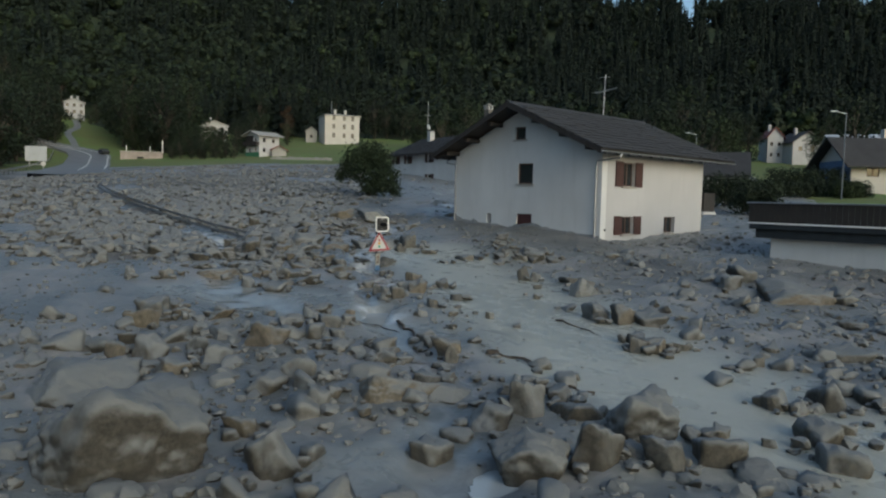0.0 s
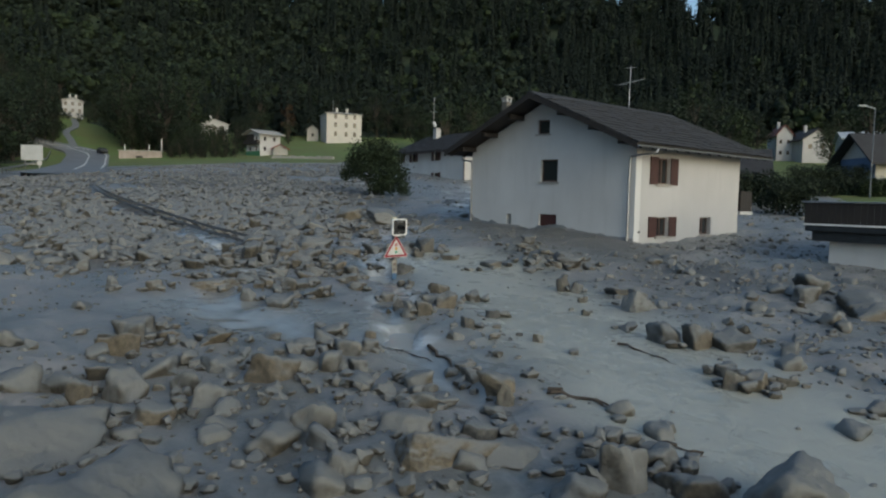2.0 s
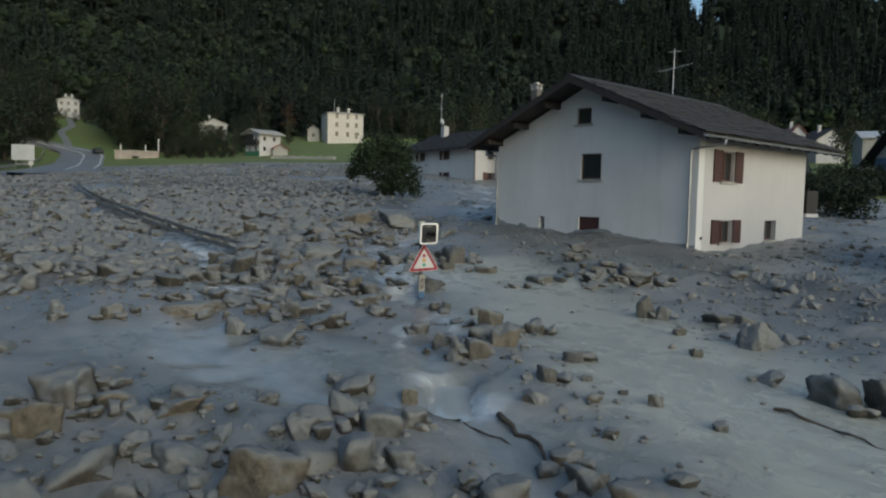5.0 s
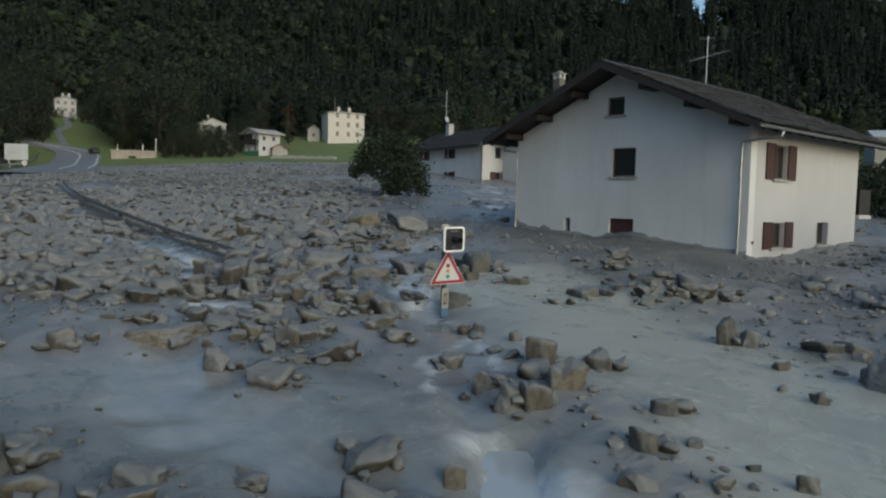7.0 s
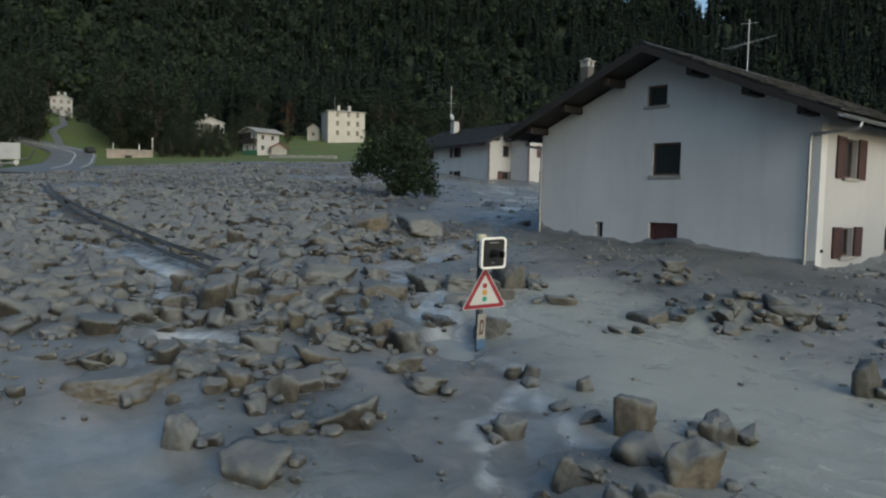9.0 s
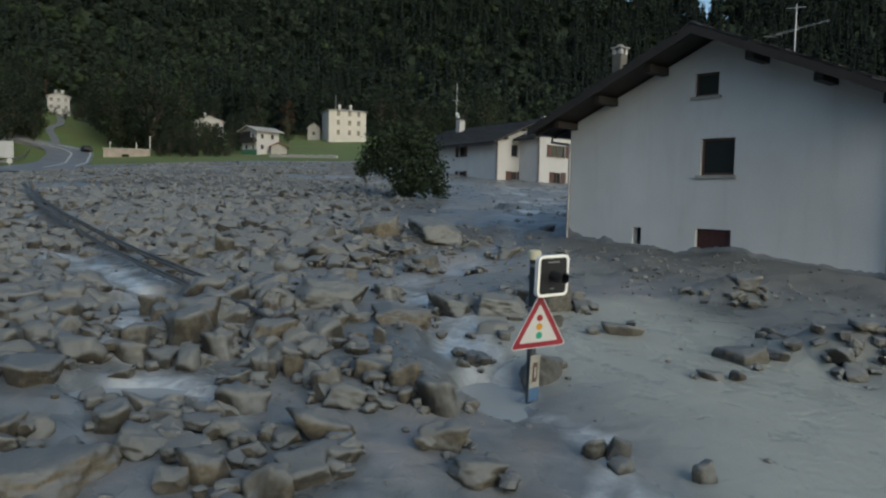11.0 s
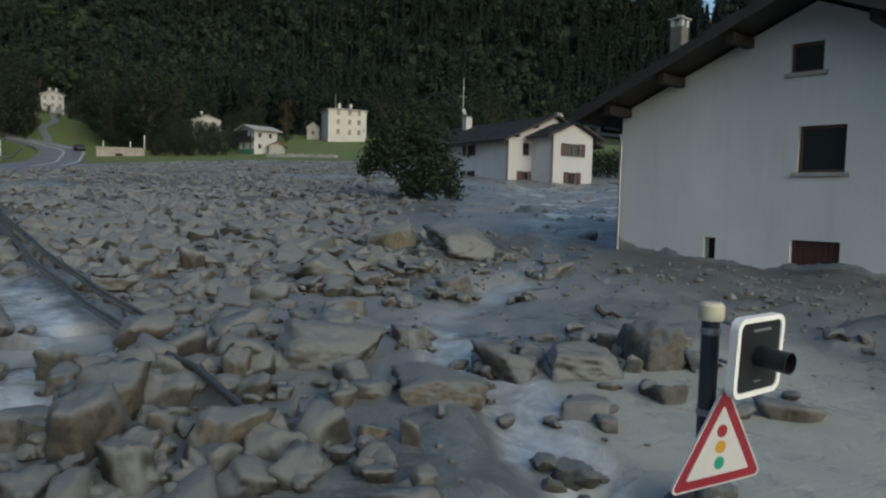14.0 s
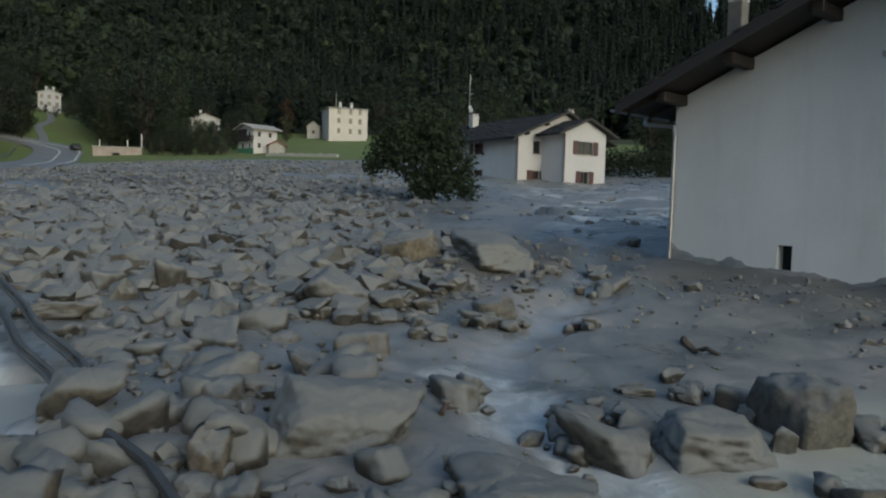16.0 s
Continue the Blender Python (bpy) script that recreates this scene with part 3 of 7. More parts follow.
def build_ground():
    gr, gs = spread(-30, 11, 0.2, 2600, 1.10), spread(-29, 24, 0.2, 2600, 1.05)
    R, S = np.meshgrid(gr, gs, indexing="ij")
    Z = ground_z(R, S)
    X, Y = xy(R, S)
    v = np.stack([X, Y, Z], -1).reshape(-1, 3)
    a, b = len(gr), len(gs)
    i = np.arange(a * b).reshape(a, b)
    f = np.stack([i[:-1, :-1], i[1:, :-1], i[1:, 1:], i[:-1, 1:]], -1).reshape(-1, 4)
    rc = (R[:-1, :-1] + R[1:, 1:]).ravel() / 2
    sc = (S[:-1, :-1] + S[1:, 1:]).ravel() / 2
    idx = np.where(mud_mask(rc, sc) > 0, 0, 1)
    woods = (sc > 212 + 25 * NB(rc / 30, 2.0)) | (rc < -76 - 0.45 * (sc - 61)) & (sc < 140)
    idx = np.where(woods & (idx == 1), 2, idx)
    ob = tri_mesh("ground", v, f, [MUD, GRASS, FOREST_FLOOR], idx, smooth=True)
    att = ob.data.attributes.new("wet", "FLOAT", "POINT")
    soaked = np.clip(wetness(R, S) + 0.38 * calm(R, S), 0, 1) * (S < 60)
    att.data.foreach_set("value", soaked.ravel().astype(np.float32))
    att = ob.data.attributes.new("silt", "FLOAT", "POINT")
    att.data.foreach_set("value", np.clip(channel(R, S) * 0.9 + 0.25 * calm(R, S), 0, 1).ravel().astype(np.float32))
    att = ob.data.attributes.new("gravel_shade", "FLOAT", "POINT")
    foot = np.clip((Y + 5.5 + 2.5 * NB.fbm(R / 2.5, S / 2.5, 3)) / 3, 0, 1) * (Y < 0.5) * np.clip((X + 16) / 4, 0, 1) * np.clip((4 - X) / 3, 0, 1)
    earthy_shade = np.maximum(np.clip(1.3 * stone_density(R, S) - 0.35, 0, 1) * np.clip((S + 13) / 4, 0.15, 1), 0.62 * foot)
    earthy_shade = np.maximum(earthy_shade, 0.7 * np.clip(2 * mounds(R, S), 0, 1))
    att.data.foreach_set("value", earthy_shade.ravel().astype(np.float32))
    att = ob.data.attributes.new("milk_glint", "FLOAT", "POINT")
    rill = np.clip(1.35 - (near_line(R, S, RAPID) + 0.5 * NB.fbm(R / 0.9, S / 0.9, 3)) / 0.52, 0, 1)
    rill = np.maximum(rill, 0.85 * np.clip(1.3 - (near_line(R, S, [(-10.1, -8.2), (-9.3, -9.2), (-9.1, -10.6), (-9.5, -11.4), (-9.8, -13.0), (-9.8, -14.1)]) + 0.4 * NB.fbm(R / 0.7, S / 0.7, 3)) / 0.24, 0, 1))
    rill = np.maximum(rill, np.clip(1.4 - (near_line(R, S, [(-9.0, -16.0), (-8.4, -17.1)]) + 0.5 * NB.fbm(R / 0.7, S / 0.7, 3)) / 0.5, 0, 1))
    rill = np.maximum(rill, 0.85 * np.clip(1.3 - (near_line(R, S, [(-9.1, -10.6), (-8.95, -11.4), (-8.75, -12.9)]) + 0.4 * NB.fbm(R / 0.7, S / 0.7, 3)) / 0.22, 0, 1))
    left = 0.8 * np.clip(1.3 - (near_line(R, S, WASH) + 0.9 * NB.fbm(R / 1.1, S / 1.1, 3)) / 0.75, 0, 1)
    # pale flecks painted as sky glints on the rippled reach
    reach = np.clip((R + 11) / 3, 0, 1) * np.clip((S - 8) / 8, 0, 1) * np.clip((54 - S) / 6, 0, 1) * (R < 6)
    left = np.maximum(left, reach * np.clip(4.5 * (NC.fbm(R / 1.7 + 4, S / 0.7, 3) - 0.10), 0, 0.8))
    att.data.foreach_set("value", np.maximum(rill, left).ravel().astype(np.float32))
    return tagged(ob, "grey debris-flow mud with meadow and mountainside beyond", "ground", kind="structure")


build_ground()


def build_pools():
    for p in POOLS:
        n, m = 40, 10
        zl = pool_level(p)
        verts = [(*xy(p[0], p[1]), zl)]
        for k in range(1, m + 1):
            for i in range(n):
                a = 6.2832 * i / n
                verts.append((*xy(p[0] + 1.7 * p[2] * k / m * math.cos(a), p[1] + 1.7 * p[3] * k / m * math.sin(a)), zl))
        faces = [(0, 1 + i, 1 + (i + 1) % n) for i in range(n)]
        for k in range(m - 1):
            for i in range(n):
                j = (i + 1) % n
                faces.append((1 + k * n + i, 1 + (k + 1) * n + i, 1 + (k + 1) * n + j, 1 + k * n + j))
        # keep what lies over the basin
        g = pool_mask(*np.array([rs(v[0], v[1]) for v in verts]).T, p)
        keep = [f for f in faces if max(g[i] for i in f) > 0.02]
        ob = raw("water", verts, keep, WATER)
        tagged(ob, "shallow grey water standing in the mud", kind="structure")


build_pools()


# ---- rocks ----
def ico(sub):
    bm = bmesh.new()
    bmesh.ops.create_icosphere(bm, subdivisions=sub, radius=1)
    v = np.array([x.co for x in bm.verts])
    f = np.array([[x.index for x in p.verts] for p in bm.faces])
    bm.free()
    return v, f


ICO = {k: ico(k) for k in (1, 2, 3, 4, 5)}


def rock_shape(seed, sub, rough=0.10):
    """An angular block: a ball cut by random planes, with worn edges."""
    rng = np.random.RandomState(seed)
    v, f = ICO[sub]
    n = np.vstack([rng.normal(size=(rng.randint(5, 9), 3)), np.eye(3), -np.eye(3)])
    n[-6:] += rng.normal(size=(6, 3)) * 0.30
    n /= np.linalg.norm(n, axis=1)[:, None]
    d = rng.uniform(0.66, 0.95, len(n))
    d[-6:] = rng.uniform(0.60, 0.84, 6)
    q = np.maximum(v @ n.T, 1e-3) / d
    top = q.max(axis=1)
    p = rng.uniform(16, 34)
    rad = 1.0 / (top * np.sum((q / top[:, None]) ** p, axis=1) ** (1 / p))
    w = v * rad[:, None]
    o = rng.uniform(0, 90, (4, 3))
    bump = np.zeros(len(v))
    for i, x in enumerate(w):
        x = Vector(x)
        bump[i] = rough * noise.noise(x * 1.5 + Vector(o[0])) + rough * 0.6 * noise.noise(x * 3.4 + Vector(o[1])) + rough * 0.3 * noise.noise(x * 7.5 + Vector(o[3]))
        if sub > 3:
            # chips and cracks
            bump[i] += rough * 0.3 * noise.noise(x * 14.0 + Vector(o[2]))
            bump[i] -= rough * 0.4 * max(0.0, abs(noise.noise(x * 1.9 + Vector(o[3]))) * -9 + 0.4)
    w = w * (1 + bump)[:, None]
    return w * np.array([1.0, rng.uniform(0.65, 0.95), rng.uniform(0.55, 0.85)]), f


BOULDER_MESHES = {0: [], 1: [], -1: [], 2: []}
for k in range(28):
    w, f = rock_shape(100 + k, 4 if k < 14 else 5, 0.13)
    for coat, mat in ((0, ROCK), (1, ROCK_MUDDY), (-1, ROCK_TAN), (2, ROCK_DARK)):
        ob = tri_mesh("boulder", w, f, [mat], smooth=True)
        BOULDER_MESHES[coat].append(ob.data)
        bpy.data.objects.remove(ob)

TAKEN = []


def boulder(r, s, size, sink=0.36, flat=1.0, coat=0):
    """A lesser boulder as wide as size, standing in the mud."""
    rng = random.Random(int(r * 131 + s * 717))
    k = rng.randrange(14) + (14 if size > 0.9 else 0)
    ob = new("boulder", BOULDER_MESHES[coat][k])
    h = size / 1.6
    x, y = xy(r, s)
    z = gz(r, s) + h * flat * 0.62 * (1 - 2 * sink)
    ob.matrix_basis = pose(x, y, z, rng.uniform(-14, 14), rng.uniform(-14, 14), rng.uniform(0, 360)) @ Matrix.Diagonal((h, h, h * flat, 1))
    TAKEN.append((r, s, size))
    return tagged(ob, LABELS[coat], "boulder", "boulders on the debris flow")


EXTENT = [[max(v.co[i] for v in m.vertices) - min(v.co[i] for v in m.vertices) for i in range(3)] for m in BOULDER_MESHES[0]]
LABELS = {0: "angular grey-brown boulder half sunk in grey mud", 1: "boulder plastered over with wet grey mud", -1: "tan boulder with a muddy top in the debris", 2: "dark grey boulder lying in wet mud"}


def block(r, s, wide, tall, coat=0):
    """A boulder given by its width across the valley and its height over the mud."""
    rng = random.Random(int(r * 131 + s * 717))
    k = rng.randrange(14) + (14 if wide > 0.95 else 0)
    ob = new("boulder", BOULDER_MESHES[coat][k])
    ex, ey, ez = EXTENT[k]
    high = 1.9 * tall + 0.05
    sc = Matrix.Diagonal((wide / ex, wide * rng.uniform(0.75, 1.0) / ey, high / ez, 1))
    x, y = xy(r, s)
    turn = math.degrees(math.atan2(RY, RX)) + rng.choice((0, 180)) + rng.uniform(-18, 18)
    ob.matrix_basis = pose(x, y, gz(r, s) + tall - high / 2, rng.uniform(-7, 7), rng.uniform(-9, 9), turn) @ sc
    TAKEN.append((r, s, wide))
    return tagged(ob, LABELS[coat], "boulder", "boulders on the debris flow")


BARRIER = [(-38.2, 28.3), (-33.8, 20.9), (-29.9, 15.0), (-25.3, 8.5), (-20.5, 2.2), (-17.3, -1.8), (-15.6, -3.8)]


def build_stones():
    rng = np.random.RandomState(5)
    protos = {1: [rock_shape(300 + k, 1) for k in range(12)], 2: [rock_shape(320 + k, 2, 0.14) for k in range(24)], 3: [rock_shape(360 + k, 3, 0.15) for k in range(24)]}
    vs, fs, soft, coat, base = [], [], [], [], 0
    n = 74000
    r = rng.uniform(-58, 16, n)
    s = -33 + 128 * rng.uniform(0, 1, n) ** 1.35
    # the boulder field beside the path lies thickest
    r = np.concatenate([r, rng.uniform(-25, -11.5, 7000)])
    s = np.concatenate([s, rng.uniform(-5, 17, 7000)])
    n = len(r)
    keep = (rng.uniform(0, 1, n) < stone_density(r, s)) & (mud_mask(r, s) > 0) & (r > -15 - 0.7 * (s + 36)) & (near_line(r, s, BARRIER) > 0.35)
    keep &= (s < 30) | (rng.uniform(0, 1, n) < 0.75)
    x, y = xy(r, s)
    keep &= ~((x > -10.6) & (x < 0.3) & (y > -0.3) & (y < 9.2))
    r, s, x, y = r[keep], s[keep], x[keep], y[keep]
    mid = 0.105 + 0.105 * np.clip((-11 - 0.08 * s - r) / 3, 0, 1) * np.clip((s + 11) / 4, 0, 1)
    size = np.clip(mid * np.exp(0.6 * rng.normal(size=len(r))), 0.045, np.where(s < 3, 0.36, 0.5)) * (1 - 0.32 * np.clip((s - 4) / 28, 0, 1))
    size = size * np.where(r > -8, 0.85, 1.0) * np.where((y > -7) & (y < 0) & (x > -14) & (x < 3), 0.65, 1.0)
    clear = np.ones(len(r), bool)
    for br, bs, bw in TAKEN:
        clear &= np.hypot(r - br, s - bs) > bw * 0.42
    r, s, x, y, size = r[clear], s[clear], x[clear], y[clear], size[clear]
    z = ground_z(r, s)
    for i in range(len(r)):
        near = s[i] < 0 and r[i] > -22
        kind = 1 if size[i] < (0.09 if s[i] < 4 else 0.15 if s[i] < 18 else 0.34) else 3 if near and size[i] > 0.24 else 2
        w, f = protos[kind][rng.randint(len(protos[kind]))]
        a = rng.uniform(0, 6.283)
        ca, sa = math.cos(a), math.sin(a)
        h = size[i]
        q = w * h
        tl = rng.uniform(-0.45, 0.45)
        q = np.stack([q[:, 0] * math.cos(tl) - q[:, 2] * math.sin(tl), q[:, 1], q[:, 0] * math.sin(tl) + q[:, 2] * math.cos(tl)], 1)
        q = np.stack([q[:, 0] * ca - q[:, 1] * sa + x[i], q[:, 0] * sa + q[:, 1] * ca + y[i], q[:, 2] + z[i] + h * rng.uniform(-0.16, 0.24)], 1)
        vs.append(q)
        fs.append(f + base)
        soft.append(np.full(len(f), kind > 2))
        coat.append(np.full(len(f), int(rng.uniform() < (0.75 if r[i] > -10 or s[i] < -13 else 0.25))))
        base += len(q)
    # rubble packed round the boulders
    near = [(a, b, c) for a, b, c in TAKEN if b < 8 and c > 0.3]
    for br, bs, bw in near:
        for _ in range(5 if br < -9.5 or bs < -19 else 2):
            an, di = rng.uniform(0, 6.283), bw * rng.uniform(0.5, 0.8)
            rr, ss = br + di * math.cos(an), bs + di * math.sin(an)
            kind = 2 if rng.uniform() < 0.6 else 3
            w, f = protos[kind][rng.randint(len(protos[kind]))]
            h = rng.uniform(0.06, 0.17)
            a = rng.uniform(0, 6.283)
            ca, sa = math.cos(a), math.sin(a)
            px, py = xy(rr, ss)
            vs.append(np.stack([(w[:, 0] * ca - w[:, 1] * sa) * h + px, (w[:, 0] * sa + w[:, 1] * ca) * h + py, w[:, 2] * h + gz(rr, ss) + h * rng.uniform(0.1, 0.7)], 1))
            fs.append(f + base)
            soft.append(np.full(len(f), kind > 2))
            coat.append(np.full(len(f), 0))
            base += len(w)
    # fine rubble near the path
    m = 14000
    gr, gs = rng.uniform(-21, 7, m), rng.uniform(-28, 5, m)
    ok = rng.uniform(0, 1, m) < (0.18 + 0.8 * stone_density(gr, gs)) * (1 - 0.95 * calm(gr, gs)) * (1 - wetness(gr, gs))
    gr, gs = gr[ok], gs[ok]
    gx, gy = xy(gr, gs)
    gh = ground_z(gr, gs)
    for i in range(len(gr)):
        w, f = protos[1][rng.randint(12)]
        h = rng.uniform(0.025, 0.075)
        a = rng.uniform(0, 6.283)
        ca, sa = math.cos(a), math.sin(a)
        vs.append(np.stack([(w[:, 0] * ca - w[:, 1] * sa) * h + gx[i], (w[:, 0] * sa + w[:, 1] * ca) * h + gy[i], w[:, 2] * h + gh[i] + h * 0.2], 1))
        fs.append(f + base)
        soft.append(np.full(len(f), False))
        coat.append(np.full(len(f), int(gr[i] > -10)))
        base += len(w)
    ob = tri_mesh("debris_stones", np.vstack(vs), np.vstack(fs), [ROCK, ROCK_MUDDY], np.concatenate(coat), smooth=False)
    ob.data.polygons.foreach_set("use_smooth", np.concatenate(soft))
    return tagged(ob, "thousands of angular grey stones strewn over mud", "stones", kind="stuff")


# boulders that stand out, each by its width and its height over the mud
block(-9.0, -25.82, 0.64, 0.47)
block(-11.19, -25.61, 2.25, 1.03, 0)
block(-2.77, -25.53, 0.97, 0.26, 1)
block(-5.75, -25.39, 1.06, 0.48, 1)
block(-3.9, -25.37, 0.6, 0.48, 2)
block(-4.94, -25.3, 0.71, 0.63)
block(-4.29, -25.08, 0.45, 0.2)
block(-1.59, -25.05, 0.62, 0.32, 1)
block(-3.18, -25.0, 0.73, 0.36)
block(-7.02, -24.9, 0.57, 0.36)
block(-1.38, -24.22, 0.57, 0.36)
block(-9.83, -24.21, 0.58, 0.29, -1)
block(-4.06, -24.08, 1.17, 0.61, 1)
block(-6.21, -23.72, 0.72, 0.32)
block(-10.88, -23.68, 0.37, 0.23, 2)
block(-4.77, -23.47, 0.81, 0.21, -1)
block(-9.0, -23.28, 0.51, 0.34, 1)
block(-5.63, -23.22, 0.67, 0.55, 1)
block(-1.12, -22.94, 0.34, 0.21)
block(-0.52, -22.75, 0.56, 0.39)
block(-1.4, -22.74, 0.52, 0.4)
block(-4.96, -22.72, 0.53, 0.28)
block(-8.0, -22.6, 1.44, 0.32, -1)
block(-13.1, -22.6, 1.8, 0.62, 1)
block(-6.89, -22.3, 0.91, 0.24)
block(-9.65, -21.75, 0.66, 0.37, 1)
block(-8.3, -21.7, 0.84, 0.31)
block(-7.3, -21.7, 0.62, 0.21, 2)
block(-12.09, -21.44, 0.72, 0.28, -1)
block(-13.33, -21.01, 0.44, 0.49, -1)
block(-8.14, -20.87, 0.5, 0.19)
block(-11.46, -20.67, 0.62, 0.41, 1)
block(-6.86, -20.65, 0.26, 0.3, 2)
block(-12.86, -20.56, 0.87, 0.44)
block(-0.74, -20.41, 0.26, 0.24, 2)
block(-6.85, -20.11, 0.69, 0.32, -1)
block(-12.06, -20.1, 0.52, 0.32)
block(-13.51, -19.86, 0.68, 0.24)
block(-8.24, -19.81, 0.6, 0.25, 1)
block(1.32, -19.68, 0.88, 0.19, 2)
block(-10.77, -19.64, 0.95, 0.42, -1)
block(-2.95, -19.6, 0.39, 0.34)
block(-2.56, -19.53, 0.61, 0.32, -1)
block(-1.92, -19.38, 0.45, 0.13, 2)
block(-7.28, -19.31, 0.51, 0.17, 2)
block(-11.76, -19.14, 0.65, 0.22, 1)
block(-9.32, -19.0, 0.41, 0.23, 1)
block(-2.77, -18.91, 0.49, 0.26, 2)
block(-7.44, -18.73, 0.46, 0.15, -1)
block(-10.63, -18.38, 0.39, 0.21)
block(-13.85, -18.32, 0.83, 0.4, -1)
block(-9.71, -18.22, 0.53, 0.26, 1)
block(-9.31, -18.02, 0.42, 0.2)
block(-12.37, -17.74, 0.66, 0.14, -1)
block(-5.32, -17.74, 0.23, 0.12, 2)
block(-13.39, -17.4, 0.69, 0.17, -1)
block(-14.13, -17.22, 0.95, 0.44)
block(-2.09, -17.11, 0.76, 0.33)
block(-2.66, -16.93, 0.67, 0.48, -1)
block(-5.94, -16.87, 0.26, 0.18)
block(-9.4, -16.79, 0.28, 0.27, -1)
block(-3.17, -16.65, 0.69, 0.4)
block(-13.87, -16.51, 0.52, 0.15, 1)
block(-6.28, -16.42, 0.16, 0.08, 2)
block(-10.39, -16.32, 0.61, 0.22)
block(-7.37, -16.21, 0.37, 0.21, 2)
block(3.52, -16.08, 0.82, 0.21, 2)
block(-6.73, -15.87, 0.24, 0.11, 2)
block(-3.83, -15.6, 0.39, 0.16)
block(-6.77, -14.83, 0.42, 0.25, 2)
block(-8.44, -14.79, 0.39, 0.33)
block(-8.75, -14.76, 0.39, 0.3)
block(-4.48, -14.15, 0.25, 0.14, 2)
block(-9.05, -14.04, 0.33, 0.2, 2)
block(-7.9, -13.95, 0.54, 0.42, -1)
block(-12.11, -13.94, 0.75, 0.28, 1)
block(3.18, -13.53, 2.0, 0.53, -1)
block(-3.15, -13.31, 1.17, 0.41, 1)
block(-13.02, -13.25, 0.49, 0.3)
block(-11.91, -12.74, 0.42, 0.15, 2)
block(-7.16, -12.67, 0.47, 0.3)
block(-9.52, -12.61, 0.43, 0.24, 1)
block(-8.06, -12.53, 0.52, 0.53)
block(-4.25, -12.53, 0.28, 0.15, 2)
block(-16.95, -12.5, 0.39, 0.34)
block(-15.82, -12.43, 0.53, 0.37)
block(1.58, -12.41, 0.75, 0.41)
block(-12.34, -11.64, 0.51, 0.33)
block(-2.58, -11.62, 0.6, 0.2, 2)
block(-3.12, -11.57, 0.56, 0.18, 2)
block(-14.59, -11.55, 1.32, 0.41, -1)
block(-12.94, -11.32, 0.52, 0.29, -1)
block(-4.24, -11.05, 0.4, 0.3, 1)
block(-8.33, -10.92, 0.27, 0.2)
block(-4.56, -10.91, 0.46, 0.47, 2)
block(2.87, -10.44, 0.87, 0.54, 1)
block(-9.04, -10.39, 0.31, 0.2, 2)
block(-12.02, -10.17, 0.74, 0.33, -1)
block(-13.28, -9.37, 0.74, 0.27, 1)
block(-10.89, -9.02, 0.54, 0.42)
block(-12.27, -8.87, 0.48, 0.29, -1)
block(-11.16, -8.77, 0.38, 0.19)
block(-11.41, -8.58, 0.47, 0.39, -1)
block(-12.57, -8.53, 0.32, 0.21)
block(-12.86, -8.29, 0.3, 0.28, -1)
block(-13.23, -8.26, 0.44, 0.26)
block(-11.84, -8.24, 0.55, 0.29)
block(-7.18, -7.86, 0.4, 0.12, 1)
block(-14.79, -7.75, 0.53, 0.22)
block(-15.31, -7.6, 0.6, 0.27)
block(-14.09, -7.58, 0.52, 0.31)
block(-13.17, -7.55, 0.69, 0.2)
block(-9.49, -7.41, 0.73, 0.31, 2)
block(-14.22, -7.24, 0.38, 0.28)
block(-12.16, -7.19, 0.38, 0.13)
block(-13.08, -7.02, 0.66, 0.29)
block(-13.61, -6.99, 0.73, 0.43, -1)
block(-6.4, -6.97, 0.7, 0.22, 2)
block(-15.2, -6.94, 0.29, 0.34, 2)
block(-10.47, -6.78, 0.4, 0.18, 2)
block(-11.91, -6.69, 0.23, 0.25)
block(-15.58, -6.65, 0.78, 0.35, -1)
block(-14.83, -6.39, 0.67, 0.47, -1)
block(-14.42, -5.99, 0.54, 0.33)
block(-5.52, -5.88, 0.36, 0.24, 2)
block(-11.65, -5.56, 1.03, 0.23, -1)
block(-12.4, -5.56, 0.54, 0.19)
block(-10.12, -5.55, 0.62, 0.2, 1)
block(-13.66, -5.49, 0.44, 0.25)
block(-7.83, -5.46, 0.75, 0.2, 1)
block(-14.03, -5.14, 0.35, 0.42, -1)
block(-9.03, -5.06, 0.46, 0.22, 2)
block(-13.16, -4.24, 1.67, 0.47, 1)
block(-9.97, -4.12, 1.05, 0.32, 1)
block(-9.24, -3.98, 0.27, 0.26)
block(-10.55, -3.91, 0.37, 0.19)
block(-11.03, -3.69, 0.62, 0.22)
block(-8.83, -3.62, 0.78, 0.58, 2)
block(-14.41, -3.53, 0.53, 0.25)
block(-12.16, -3.11, 0.58, 0.23)
block(-14.22, -3.07, 0.48, 0.21)
block(-9.27, -2.94, 0.52, 0.24)
block(-14.86, -2.83, 0.68, 0.2, -1)
block(-11.99, -2.8, 0.34, 0.24)
block(-9.65, -2.75, 0.34, 0.19)
block(-4.85, -2.7, 0.6, 0.2, 1)
block(-13.77, -2.41, 0.44, 0.27, 2)
block(-13.37, -1.39, 0.86, 0.38, -1)
block(-11.55, 1.06, 0.84, 0.35, 2)
block(-14.07, 1.28, 1.22, 0.57, 1)
block(-18.15, 1.8, 0.67, 0.37)
block(-13.19, 1.81, 0.41, 0.14)
block(-17.21, 2.3, 0.69, 0.49, 1)
block(-9.36, 3.24, 0.73, 0.32, 1)
block(-11.35, 4.66, 1.7, 0.55, 1)
block(-13.11, 5.33, 1.5, 0.63, -1)
# lesser boulders between them
boulder(-12.02, -9.25, 0.48, flat=0.97)
